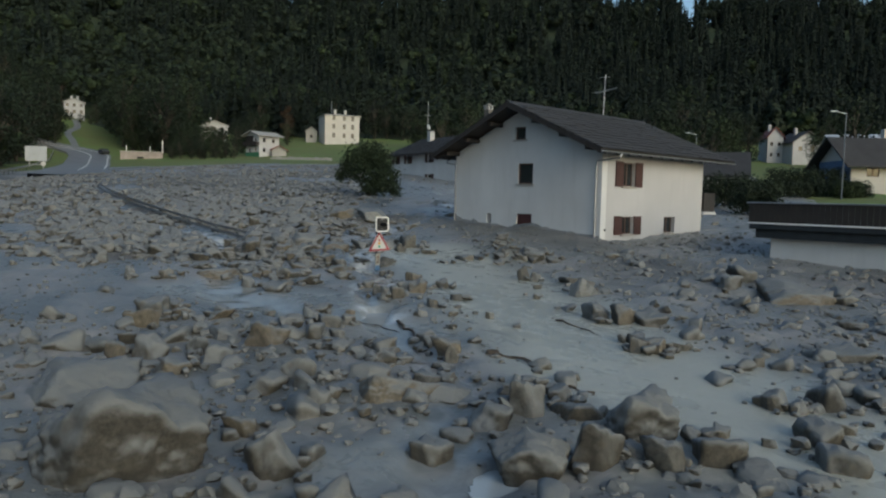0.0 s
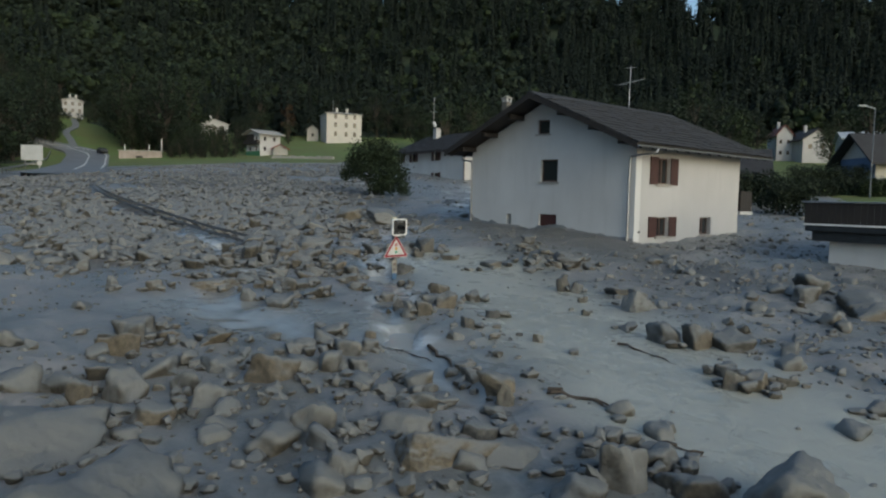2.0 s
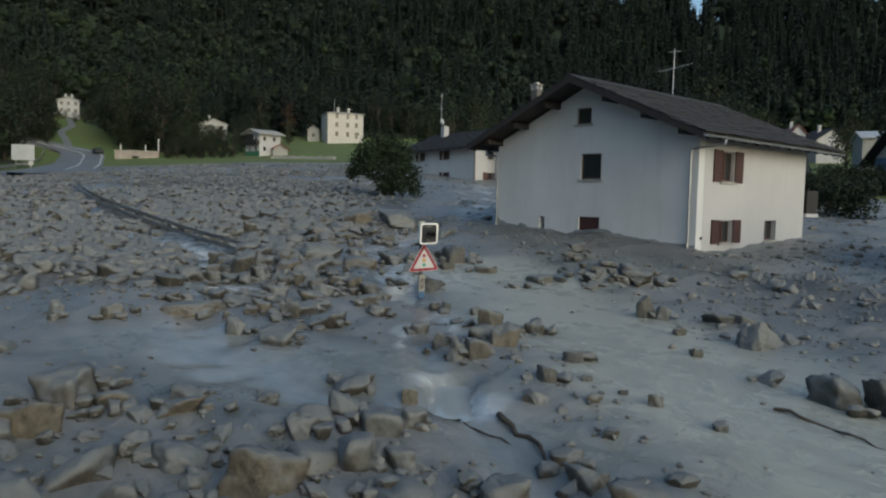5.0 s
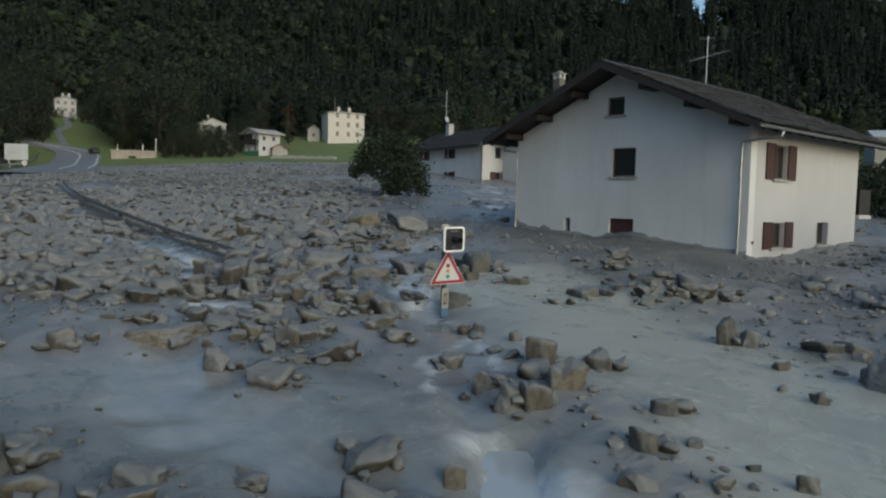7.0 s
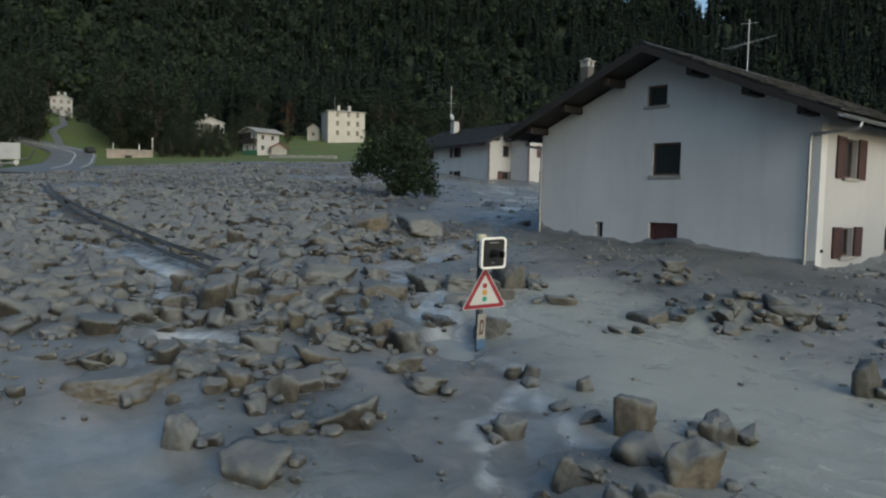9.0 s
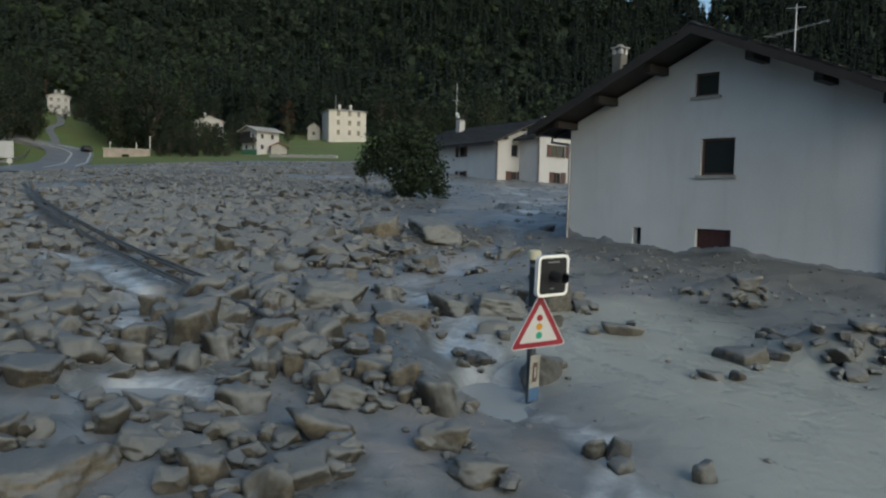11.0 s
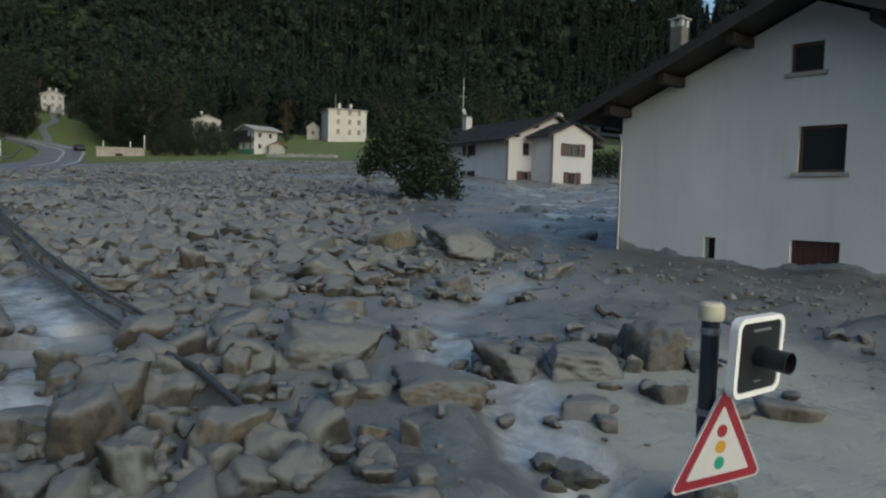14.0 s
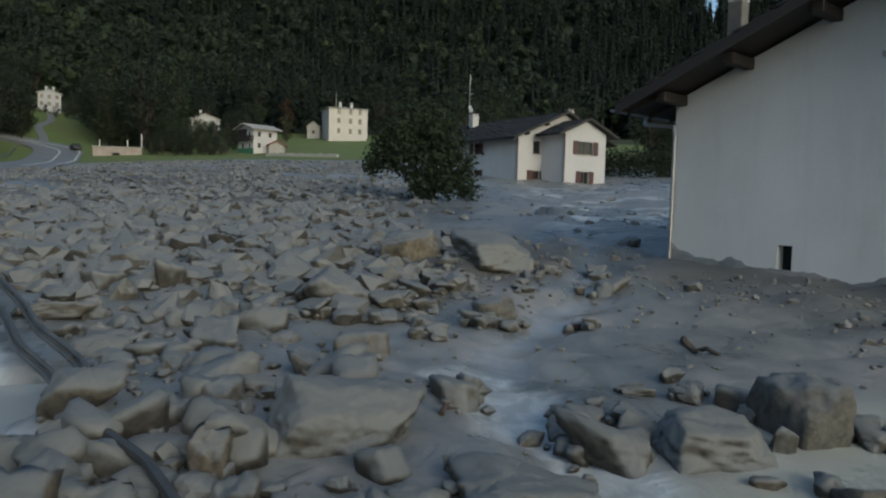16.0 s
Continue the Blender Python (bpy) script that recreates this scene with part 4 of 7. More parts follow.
boulder(-15.91, -9.11, 0.75, flat=0.85)
boulder(-13.49, -8.63, 0.34, flat=1.09)
boulder(-14.72, -7.06, 0.67, flat=1.46)
boulder(-14.26, -6.59, 0.27, flat=1.50)
boulder(-10.79, -4.36, 0.59, flat=0.87)
boulder(-18.00, -0.07, 0.80, flat=0.54)
boulder(-17.63, 3.70, 0.62, flat=0.88)


def heap(line, count, width, lo, hi, seed, coat=(0, 0, 0, 1)):
    """Boulders piled along a bent line on the plan."""
    rng = random.Random(seed)
    segs = list(zip(line[:-1], line[1:]))
    for _ in range(count * 4):
        if count <= 0:
            break
        (a, b), (c, d) = rng.choice(segs)
        t = rng.random()
        size = lo + (hi - lo) * rng.random() ** 1.8
        r, s = a + (c - a) * t + rng.gauss(0, width), b + (d - b) * t + rng.gauss(0, width)
        if any(math.hypot(r - x, s - y) < 0.40 * (size + w) for x, y, w in TAKEN):
            continue
        boulder(r, s, size, flat=rng.uniform(0.7, 1.2), coat=rng.choice(coat), sink=rng.uniform(0.22, 0.4))
        count -= 1


heap([(-17.8, -4.6), (-14.8, -6.2), (-12.6, -7.5), (-11.3, -8.8)], 24, 0.55, 0.22, 0.48, 1, (0, -1, 0))
heap([(-3.8, -25.4), (0, -24.2), (3.0, -22.4)], 20, 0.7, 0.18, 0.42, 2)
heap([(-10.6, -2.4), (-9.0, -3.1), (-8.2, -3.8)], 6, 0.3, 0.2, 0.36, 4)
heap([(-5.8, -6.8), (-4.6, -7.1), (-3.2, -6.8)], 22, 0.3, 0.2, 0.6, 7, (1, 0, 2))
heap([(-6.0, -2.9), (-5.2, -2.9), (-4.4, -2.7)], 8, 0.2, 0.15, 0.35, 8, (1, 0, 2))
heap([(-12.6, 5.6), (-10.8, 5.2), (-9.6, 5.4)], 8, 0.4, 0.3, 0.6, 9, (1, 0, -1))
heap([(-16, -2.0), (-13.2, 0.6), (-12.2, 3.0)], 22, 0.8, 0.3, 0.6, 10)
heap([(-15.4, -9.8), (-13.2, -10.6), (-11.4, -11.3)], 26, 0.6, 0.25, 0.52, 12)
heap([(-9.2, -22.6), (-6.6, -21.6), (-4.6, -23.4)], 18, 0.7, 0.15, 0.34, 15, (0, 0, 1, 2))
heap([(-13.5, -19.0), (-11.0, -20.0), (-8.8, -20.6)], 16, 0.8, 0.16, 0.4, 16)

build_stones()



# ---- house by the flow ----
def pierced(bm, cuts_x, top, z0, holes, place, depth):
    """A wall with real openings. top(x) is its upper edge, holes are (x0, x1, z0, z1), place(x, z, d) puts a point d into the wall."""
    xs = sorted(set(cuts_x) | {h[0] for h in holes} | {h[1] for h in holes})
    for xa, xb in zip(xs[:-1], xs[1:]):
        mine = sorted((h for h in holes if h[0] <= xa + 1e-6 and h[1] >= xb - 1e-6), key=lambda h: h[2])
        solid, z = [], z0
        for h in mine:
            solid.append(((z, z), (h[2], h[2])))
            z = h[3]
        solid.append(((z, z), (top(xa), top(xb))))
        for (la, lb), (ta, tb) in solid:
            f = [bm.verts.new(place(*p)) for p in ((xa, la, 0), (xb, lb, 0), (xb, tb, 0), (xa, ta, 0))]
            g = [bm.verts.new(place(*p)) for p in ((xa, la, depth), (xb, lb, depth), (xb, tb, depth), (xa, ta, depth))]
            bm.faces.new(f)
            bm.faces.new(g[::-1])
            for i in range(4):
                j = (i + 1) % 4
                bm.faces.new((f[j], f[i], g[i], g[j]))
    bmesh.ops.remove_doubles(bm, verts=bm.verts, dist=1e-4)
    bmesh.ops.recalc_face_normals(bm, faces=bm.faces)
    return bm


def window(parent, place, x0, x1, z0, z1, sill=True, shutters=(), frame_mat=None, mullion=True, deep=0.16, curtain=False, slatted=False):
    """A window set into an opening; place(x, z, d) gives points d metres inside the outer face."""
    def block(rows):
        bm = bmesh.new()
        for a, b, c, d, e, f in rows:
            v = [bm.verts.new(place(x, z, y)) for x, z, y in ((a, c, e), (b, c, e), (b, d, e), (a, d, e), (a, c, f), (b, c, f), (b, d, f), (a, d, f))]
            for q in ((0, 1, 2, 3), (7, 6, 5, 4), (1, 0, 4, 5), (2, 1, 5, 6), (3, 2, 6, 7), (0, 3, 7, 4)):
                bm.faces.new([v[i] for i in q])
        bmesh.ops.recalc_face_normals(bm, faces=bm.faces)
        return bm

    w = 0.065
    mid = (x0 + x1) / 2
    rows = [(x0 + 0.002, x1 - 0.002, z0 + 0.002, z0 + w, deep, deep + 0.07), (x0 + 0.002, x1 - 0.002, z1 - w, z1 - 0.002, deep, deep + 0.07),
            (x0 + 0.002, x0 + w, z0 + w, z1 - w, deep, deep + 0.07), (x1 - w, x1 - 0.002, z0 + w, z1 - w, deep, deep + 0.07)]
    if mullion:
        rows.append((mid - 0.045, mid + 0.045, z0 + w, z1 - w, deep - 0.01, deep + 0.07))
    win = part("window", block(rows), frame_mat or FRAME, parent)
    spans = ((x0 + w, mid - 0.045), (mid + 0.045, x1 - w)) if mullion else ((x0 + w, x1 - w),)
    for a, b in spans:
        part("pane", block([(a, b, z0 + w, z1 - w, deep + 0.03, deep + 0.045)]), GLASS, win)
        if curtain:
            part("curtain", block([(a + 0.02, b - 0.02, z0 + w, z1 - w - 0.1, deep + 0.09, deep + 0.1)]), CURTAIN, win, "pale curtain")
    if sill:
        part("sill", block([(x0 - 0.1, x1 + 0.1, z0 - 0.09, z0 - 0.002, -0.08, deep)]), STONE, win, "grey stone sill")
    for a, b in shutters:
        rows = [(a, b, z0 - 0.03, z1 + 0.03, -0.045, -0.012)]
        sh = part("shutter", block(rows), SHUTTER, parent, "red-brown louvred shutter folded back")
        if not slatted:
            continue
        n = 12
        for i in range(n):
            zc = z0 + (z1 - z0) * (i + 0.5) / n
            part("slat", block([(a + 0.07, b - 0.07, zc - 0.018, zc + 0.03, -0.06, -0.046)]), SHUTTER, sh)
        for a2, b2 in ((a, a + 0.06), (b - 0.06, b)):
            part("stile", block([(a2, b2, z0 - 0.03, z1 + 0.03, -0.065, -0.046)]), SHUTTER, sh)
        for c2, d2 in ((z0 - 0.03, z0 + 0.05), (z1 - 0.05, z1 + 0.03)):
            part("rail", block([(a + 0.06, b - 0.06, c2, d2, -0.064, -0.046)]), SHUTTER, sh)
    return win


CURTAIN = material("curtain", (0.42, 0.41, 0.38), 0.9, vary=0.3, scale=4)
DOOR_RED = material("dark_red_boards", (0.060, 0.020, 0.018), 0.6, vary=0.35, scale=3, fine=40)
WHITE_PAINT = material("white_paint", (0.78, 0.78, 0.76), 0.5, vary=0.08, scale=4)
# white plaster darkened all over to carry the chimney's shaded face
CHIMNEY = material("shaded_plaster", (0.12, 0.112, 0.10), 0.9, vary=0.4, scale=2, fine=20)
# near-black for sheets that stand in for the shade inside openings
HOLE_SHADE = material("opening_shade", (0.02, 0.02, 0.02), 0.9)


def slates(name, parent, xe, xr, ze, zr, y0, y1, seed, row=0.36, wide=0.52, mat=None):
    """Rough stone slabs in overlapping courses from the eave up to the ridge."""
    rng = random.Random(seed)
    run = math.hypot(xr - xe, zr - ze)
    ux, uz = (xr - xe) / run, (zr - ze) / run
    nx, nz = (-uz, ux) if ux > 0 else (uz, -ux)
    verts, faces = [], []
    k = 0
    n = int(run / row) + 1
    for i in range(n):
        a = i * row
        y = y0 - (wide / 2 if i % 2 else 0)
        while y < y1:
            w = wide * rng.uniform(0.7, 1.25)
            ya, yb = max(y, y0) + 0.01, min(y + w, y1) - 0.01
            y += w
            if yb - ya < 0.08:
                continue
            lo, hi = a + rng.uniform(-0.05, 0.05), min(a + row * 1.25, run)
            h0, h1 = 0.07 + rng.uniform(0, 0.035), 0.012 + rng.uniform(0, 0.01)
            pts = []
            for d, h in ((lo, h0), (hi, h1), (hi, h1 - 0.02), (lo, h0 - 0.05)):
                pts.append((xe + ux * d + nx * h, ze + uz * d + nz * h))
            b = len(verts)
            for yy in (ya, yb):
                verts.extend((p[0], yy, p[1]) for p in pts)
            faces.extend([(b, b + 1, b + 5, b + 4), (b + 3, b, b + 4, b + 7), (b, b + 3, b + 2, b + 1), (b + 4, b + 5, b + 6, b + 7), (b + 1, b + 2, b + 6, b + 5)])
            k += 1
    ob = raw(name, verts, faces, mat or ROOF, parent)
    ob["kind"] = "stuff"
    return ob


def single_slabs(parent, xe, xr, ze, zr, y0, y1, row=0.47, wide=0.66):
    """The slope that is seen from below, slab by slab."""
    rng = random.Random(77)
    shapes = []
    for k in range(6):
        bm = boxes((-0.5, 0.5, -0.5, 0.5, -0.5, 0.5))
        for v in bm.verts:
            v.co.x += rng.uniform(-0.03, 0.03)
            v.co.y += rng.uniform(-0.06, 0.06)
            v.co.z += rng.uniform(-0.12, 0.12)
        ob = part("slab", bm, ROOF)
        shapes.append(ob.data)
        bpy.data.objects.remove(ob)
    run = math.hypot(xr - xe, zr - ze)
    ux, uz = (xr - xe) / run, (zr - ze) / run
    pitch = math.atan2(uz, -ux)
    for i in range(int(run / row) + 1):
        y = y0 - (wide / 2 if i % 2 else 0)
        d = min(i * row + row * 0.6, run - row * 0.5)
        while y < y1 - 0.1:
            w = wide * rng.uniform(0.75, 1.2)
            ya, yb = max(y, y0), min(y + w, y1)
            y += w
            if yb - ya < 0.12:
                continue
            ob = new("slab", rng.choice(shapes))
            ob.parent = parent
            dd = d + rng.uniform(-0.03, 0.03)
            lift = 0.05 + rng.uniform(0, 0.02)
            m = Matrix.Translation((xe + ux * dd + uz * lift, (ya + yb) / 2, ze + uz * dd - ux * lift)) @ Matrix.Rotation(pitch - 0.07, 4, "Y")
            ob.matrix_basis = m @ Matrix.Diagonal((row * 1.3, yb - ya - 0.015, 0.05, 1))


def main_house():
    h = thing("house", "white plastered house with dark stone roof, sunk in mud", "house", 0, 0, 0)
    W, L = 10.28, 8.86
    SL = 0.425

    def soffit(x):
        return 5.86 - SL * abs(x + 5.15)

    def gable(x, z, d):
        return (x, d, z)

    def side(y, z, d):
        return (-d, y, z)

    bm = pierced(bmesh.new(), [-W, -5.15, 0], soffit, -2.2,
                 [(-5.69, -4.94, 4.27, 4.95), (-5.41, -4.36, 1.96, 3.03), (-5.46, -4.36, -1.2, 0.385), (-7.65, -7.33, -0.25, 0.33)], gable, 0.42)
    part("gable_wall", bm, PLASTER_SHADE, h, "weathered white plaster gable wall in the shade-side tone")
    bm = pierced(bmesh.new(), [0.422, L], lambda y: soffit(0), -2.2,
                 [(1.70, 2.66, 1.90, 3.06), (1.72, 2.68, -0.46, 0.40), (5.50, 6.55, -0.44, 0.40)], side, 0.42)
    part("side_wall", bm, PLASTER, h, "white plaster side wall in the sunlit tone")
    bm = bmesh.new()
    gable_wall_pts = [(-W, -2.2), (0, -2.2), (0, soffit(0)), (-5.15, soffit(-5.15)), (-W, soffit(-W))]
    prism(bm, gable_wall_pts, "y", L, L + 0.4)
    part("back_wall", bm, PLASTER, h)
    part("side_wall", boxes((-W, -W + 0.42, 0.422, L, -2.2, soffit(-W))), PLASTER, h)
    # roof deck, slabs, rafters, purlins
    for sg in (-1, 1):
        xe = -5.15 + sg * 6.0
        bm = bmesh.new()
        prism(bm, [(-5.15, 6.06), (xe, 6.06 - SL * 6.0), (xe, 5.94 - SL * 6.0), (-5.15, 5.94)], "y", -1.25, 11.0)
        part("roof_deck", bm, WOOD_DARK, h, "dark boarded roof underside")
        if sg < 0:
            slates("roof_covering", h, xe - 0.04, -5.15, 6.06 - SL * 6.04, 6.06, -1.3, 11.05, 5, row=0.46, wide=0.62)
        else:
            single_slabs(h, xe + 0.04, -5.15, 6.06 - SL * 6.04, 6.06, -1.3, 11.05)
        bm = bmesh.new()
        prism(bm, [(-5.15, 6.08), (xe, 6.08 - SL * 6.0), (xe, 5.84 - SL * 6.0), (-5.15, 5.84)], "y", -1.29, -1.25)
        part("bargeboard", bm, WOOD_DARK, h)
        for off in (1.55, 3.35, 4.95):
            x = -5.15 + sg * off
            z = 5.94 - SL * off
            part("purlin", boxes((x - 0.12, x + 0.12, -1.0, 0.0, z - 0.30, z - 0.06), bevel=0.015), WOOD_DARK, h, "dark beam end under the eave")
        y = -0.9
        while y < 10.6:
            x0, x1 = -5.15 + sg * 5.1, -5.15 + sg * 5.92
            bm = bmesh.new()
            prism(bm, [(x0, 5.94 - SL * 5.1), (x1, 5.94 - SL * 5.92), (x1, 5.83 - SL * 5.92), (x0, 5.8 - SL * 5.1)], "y", y, y + 0.11)
            part("rafter", bm, WOOD_DARK, h)
            y += 0.95
        # gutter and downpipe
        gx = xe + sg * 0.09
        gzv = 5.98 - SL * 6.0
        bm = bmesh.new()
        ring = [(gx + 0.075 * math.cos(a), gzv + 0.075 * math.sin(a)) for a in np.linspace(math.pi, 2 * math.pi, 8)]
        ring += [(gx + 0.06 * math.cos(a), gzv + 0.06 * math.sin(a)) for a in np.linspace(2 * math.pi, math.pi, 8)]
        prism(bm, ring, "y", -1.27, 11.0)
        part("gutter", bm, METAL, h, "zinc eaves gutter")
        xw = -0.28 if sg > 0 else -W + 0.04
        bm = bmesh.new()
        yw = -0.08
        tube(bm, (gx, 0.2, gzv - 0.06), (gx - sg * 0.02, 0.1, gzv - 0.25), 0.045)
        tube(bm, (gx - sg * 0.02, 0.1, gzv - 0.25), (xw + sg * 0.04, yw, 3.05), 0.045)
        tube(bm, (xw + sg * 0.04, yw, 3.07), (xw, yw, 2.85), 0.045)
        tube(bm, (xw, yw, 2.86), (xw, yw, -1.3), 0.045)
        part("downpipe", bm, METAL, h, "grey downpipe at the corner", smooth=False)
    part("ridge_cap", prism(bmesh.new(), [(-5.45, 6.02), (-5.15, 6.19), (-4.85, 6.02), (-4.85, 5.98), (-5.15, 6.14), (-5.45, 5.98)], "y", -1.3, 11.05), ROOF, h)
    # openings
    window(h, gable, -5.69, -4.94, 4.27, 4.95, mullion=False, deep=0.09)
    window(h, gable, -5.41, -4.36, 1.96, 3.03, mullion=False, deep=0.09)
    door = part("cellar_door", boxes((-5.45, -4.37, 0.145, 0.18, -1.2, 0.38)), DOOR_RED, h, "dark red boarded door half buried in mud")
    for i in range(8):
        a = -5.45 + i * 1.08 / 8
        part("board", boxes((a + 0.004, a + 0.131, 0.1, 0.14, -1.2, 0.38)), DOOR_RED, door)
    part("vent_shade", boxes((-7.65, -7.33, 0.3, 0.32, -0.25, 0.33)), HOLE_SHADE, h)
    window(h, side, 1.70, 2.66, 1.90, 3.06, shutters=((1.05, 1.67), (2.69, 3.31)), curtain=True, deep=0.14, slatted=True)
    window(h, side, 1.72, 2.68, -0.46, 0.40, shutters=((1.07, 1.69), (2.71, 3.33)), curtain=True, deep=0.14, slatted=True)
    window(h, side, 5.50, 6.55, -0.44, 0.40, deep=0.2)
    part("vent_knob", tube(bmesh.new(), (0, 0.35, -0.25), (0.05, 0.35, -0.25), 0.05), DARK_METAL, h)
    # rear balcony
    bal = part("balcony", boxes((-4.0, 0.15, L + 0.4, L + 1.7, 0.55, 0.7)), PLASTER, h, "white balcony slab behind the house")
    for i in range(14):
        part("board", boxes((-3.95 + i * 0.29, -3.68 + i * 0.29, L + 1.6, L + 1.66, 0.72, 1.75)), WOOD_DARK, bal)
    for i in range(4):
        part("board", boxes((0.08, 0.13, L + 0.42 + i * 0.3, L + 0.70 + i * 0.3, 0.72, 1.75)), WOOD_DARK, bal)
    # mud thrown up along the foot of the walls
    rng = random.Random(31)
    for name, n, at in (("gable", 90, lambda u: (-W + u * W, 0.0)), ("side", 70, lambda u: (0.0, u * L))):
        bm = bmesh.new()
        rings = []
        k0 = rng.uniform(0, 50)
        for i in range(n + 1):
            x, y = at(i / n)
            z = gz(*rs(x + (0.3 if name == "side" else 0), y - (0.3 if name == "gable" else 0)))
            up = (0.03 if name == "side" else 0.10) + (0.08 if x > -6 else 0.28) * max(0, noise.noise(Vector((i * 0.11 + k0, 0.3, 0)))) + 0.10 * abs(noise.noise(Vector((i * 0.5 + k0, 7.3, 0)))) + (0.25 * math.exp(-i / 5) if name == "gable" else 0)
            ring = []
            for d, v in ((-0.05, -0.5), (0.09, -0.5), (0.07, 0.0), (0.03, up * 0.6), (0.006, up), (-0.05, up)):
                ring.append(bm.verts.new((x + d, y, z + v) if name == "side" else (x, y - d, z + v)))
            if rings:
                for a in range(5):
                    bm.faces.new((rings[-1][a], rings[-1][a + 1], ring[a + 1], ring[a]))
            rings.append(ring)
        bmesh.ops.recalc_face_normals(bm, faces=bm.faces)
        part("mud_splash", bm, MUD, h, "wet grey mud clinging to the wall foot", smooth=True)
    # chimney on the far slope
    ch = part("chimney", boxes((-10.14, -9.76, 1.98, 2.36, 3.6, 6.40), bevel=0.02), CHIMNEY, h, "white chimney coloured dark for its shaded face, with a stone cap")
    part("cap", boxes((-10.2, -9.7, 1.92, 2.42, 6.602, 6.65), bevel=0.01), STONE, ch)
    part("cap", boxes((-10.05, -9.85, 2.07, 2.27, 6.652, 6.75), bevel=0.02), STONE, ch)
    for dx, dy in ((-10.14, 1.98), (-9.88, 1.98), (-10.14, 2.24), (-9.88, 2.24)):
        part("pier", boxes((dx, dx + 0.12, dy, dy + 0.12, 6.402, 6.600)), PLASTER, ch)
    # aerial behind the ridge
    bm = bmesh.new()
    tube(bm, (-6.75, 9.0, 5.2), (-6.9, 9.3, 9.0), 0.028, 0.022, 8)
    a = part("aerial", bm, METAL, h, "television aerial mast")
    p0, p1 = Vector((-8.46, 10.34, 8.15)), Vector((-5.27, 8.3, 7.95))
    part("boom", tube(bmesh.new(), p0, p1, 0.014, seg=6), METAL, a)
    for i in range(9):
        k = (i + 0.3) / 9
        q = p0.lerp(p1, k)
        d = Vector((0.5, 0.75, 0)).normalized() * (0.16 + 0.14 * (1 - k))
        part("element", tube(bmesh.new(), q - d, q + d, 0.007, seg=5), METAL, a)
    part("boom", tube(bmesh.new(), (-7.2, 9.1, 8.85), (-6.6, 9.45, 8.88), 0.012, seg=6), METAL, a)
    return h


main_house()


# ---- signal mast in the flow ----
RED = material("sign_red", (0.22, 0.012, 0.026), 0.45, vary=0.2, scale=5)
SIGN_WHITE = material("sign_white", (0.47, 0.475, 0.475), 0.5, vary=0.12, scale=5)
SIGN_RED_DOT = material("red_dot", (0.26, 0.018, 0.022), 0.5)
SIGN_AMBER = material("amber_dot", (0.50, 0.25, 0.02), 0.5)
SIGN_GREEN = material("green_dot", (0.02, 0.25, 0.16), 0.5)
BLACK = material("black_plastic", (0.012, 0.013, 0.015), 0.4, vary=0.2, scale=5)
CREAM = material("cream_plastic", (0.52, 0.49, 0.36), 0.5, vary=0.15, scale=6)
MAST = material("mast_steel", (0.05, 0.062, 0.075), 0.45, metal=0.3, vary=0.35, scale=3)
BLUE = material("sign_blue", (0.06, 0.12, 0.22), 0.5)


def rounded(pts, rad, seg=5):
    """Rounds the corners of a convex polygon."""
    out = []
    n = len(pts)
    for i in range(n):
        p, a, b = (Vector(pts[j]) for j in (i, i - 1, (i + 1) % n))
        u, v = (a - p).normalized(), (b - p).normalized()
        half = u.angle(v) / 2
        d = rad / math.tan(half)
        c = p + (u + v).normalized() * (rad / math.sin(half))
        s0, s1 = p + u * d - c, p + v * d - c
        for k in range(seg + 1):
            w = s0.lerp(s1, k / seg).normalized() * rad
            out.append((c.x + w.x, c.y + w.y))
    return out


def plate(outline, y0, y1, hole=None):
    """A flat plate in the xz plane, with an opening of the same number of corners if given."""
    bm = bmesh.new()
    if hole is None:
        return prism(bm, outline, "y", y0, y1)
    n = len(outline)
    rings = [[bm.verts.new((p[0], y, p[1])) for p in pts] for y, pts in ((y0, outline), (y0, hole), (y1, hole), (y1, outline))]
    for i in range(n):
        j = (i + 1) % n
        for a in range(4):
            b = (a + 1) % 4
            bm.faces.new((rings[a][i], rings[a][j], rings[b][j], rings[b][i]))
    bmesh.ops.recalc_face_normals(bm, faces=bm.faces)
    return bm


DIRTY = material("muddy_plate", (0.27, 0.265, 0.24), 0.7, vary=0.5, scale=8)


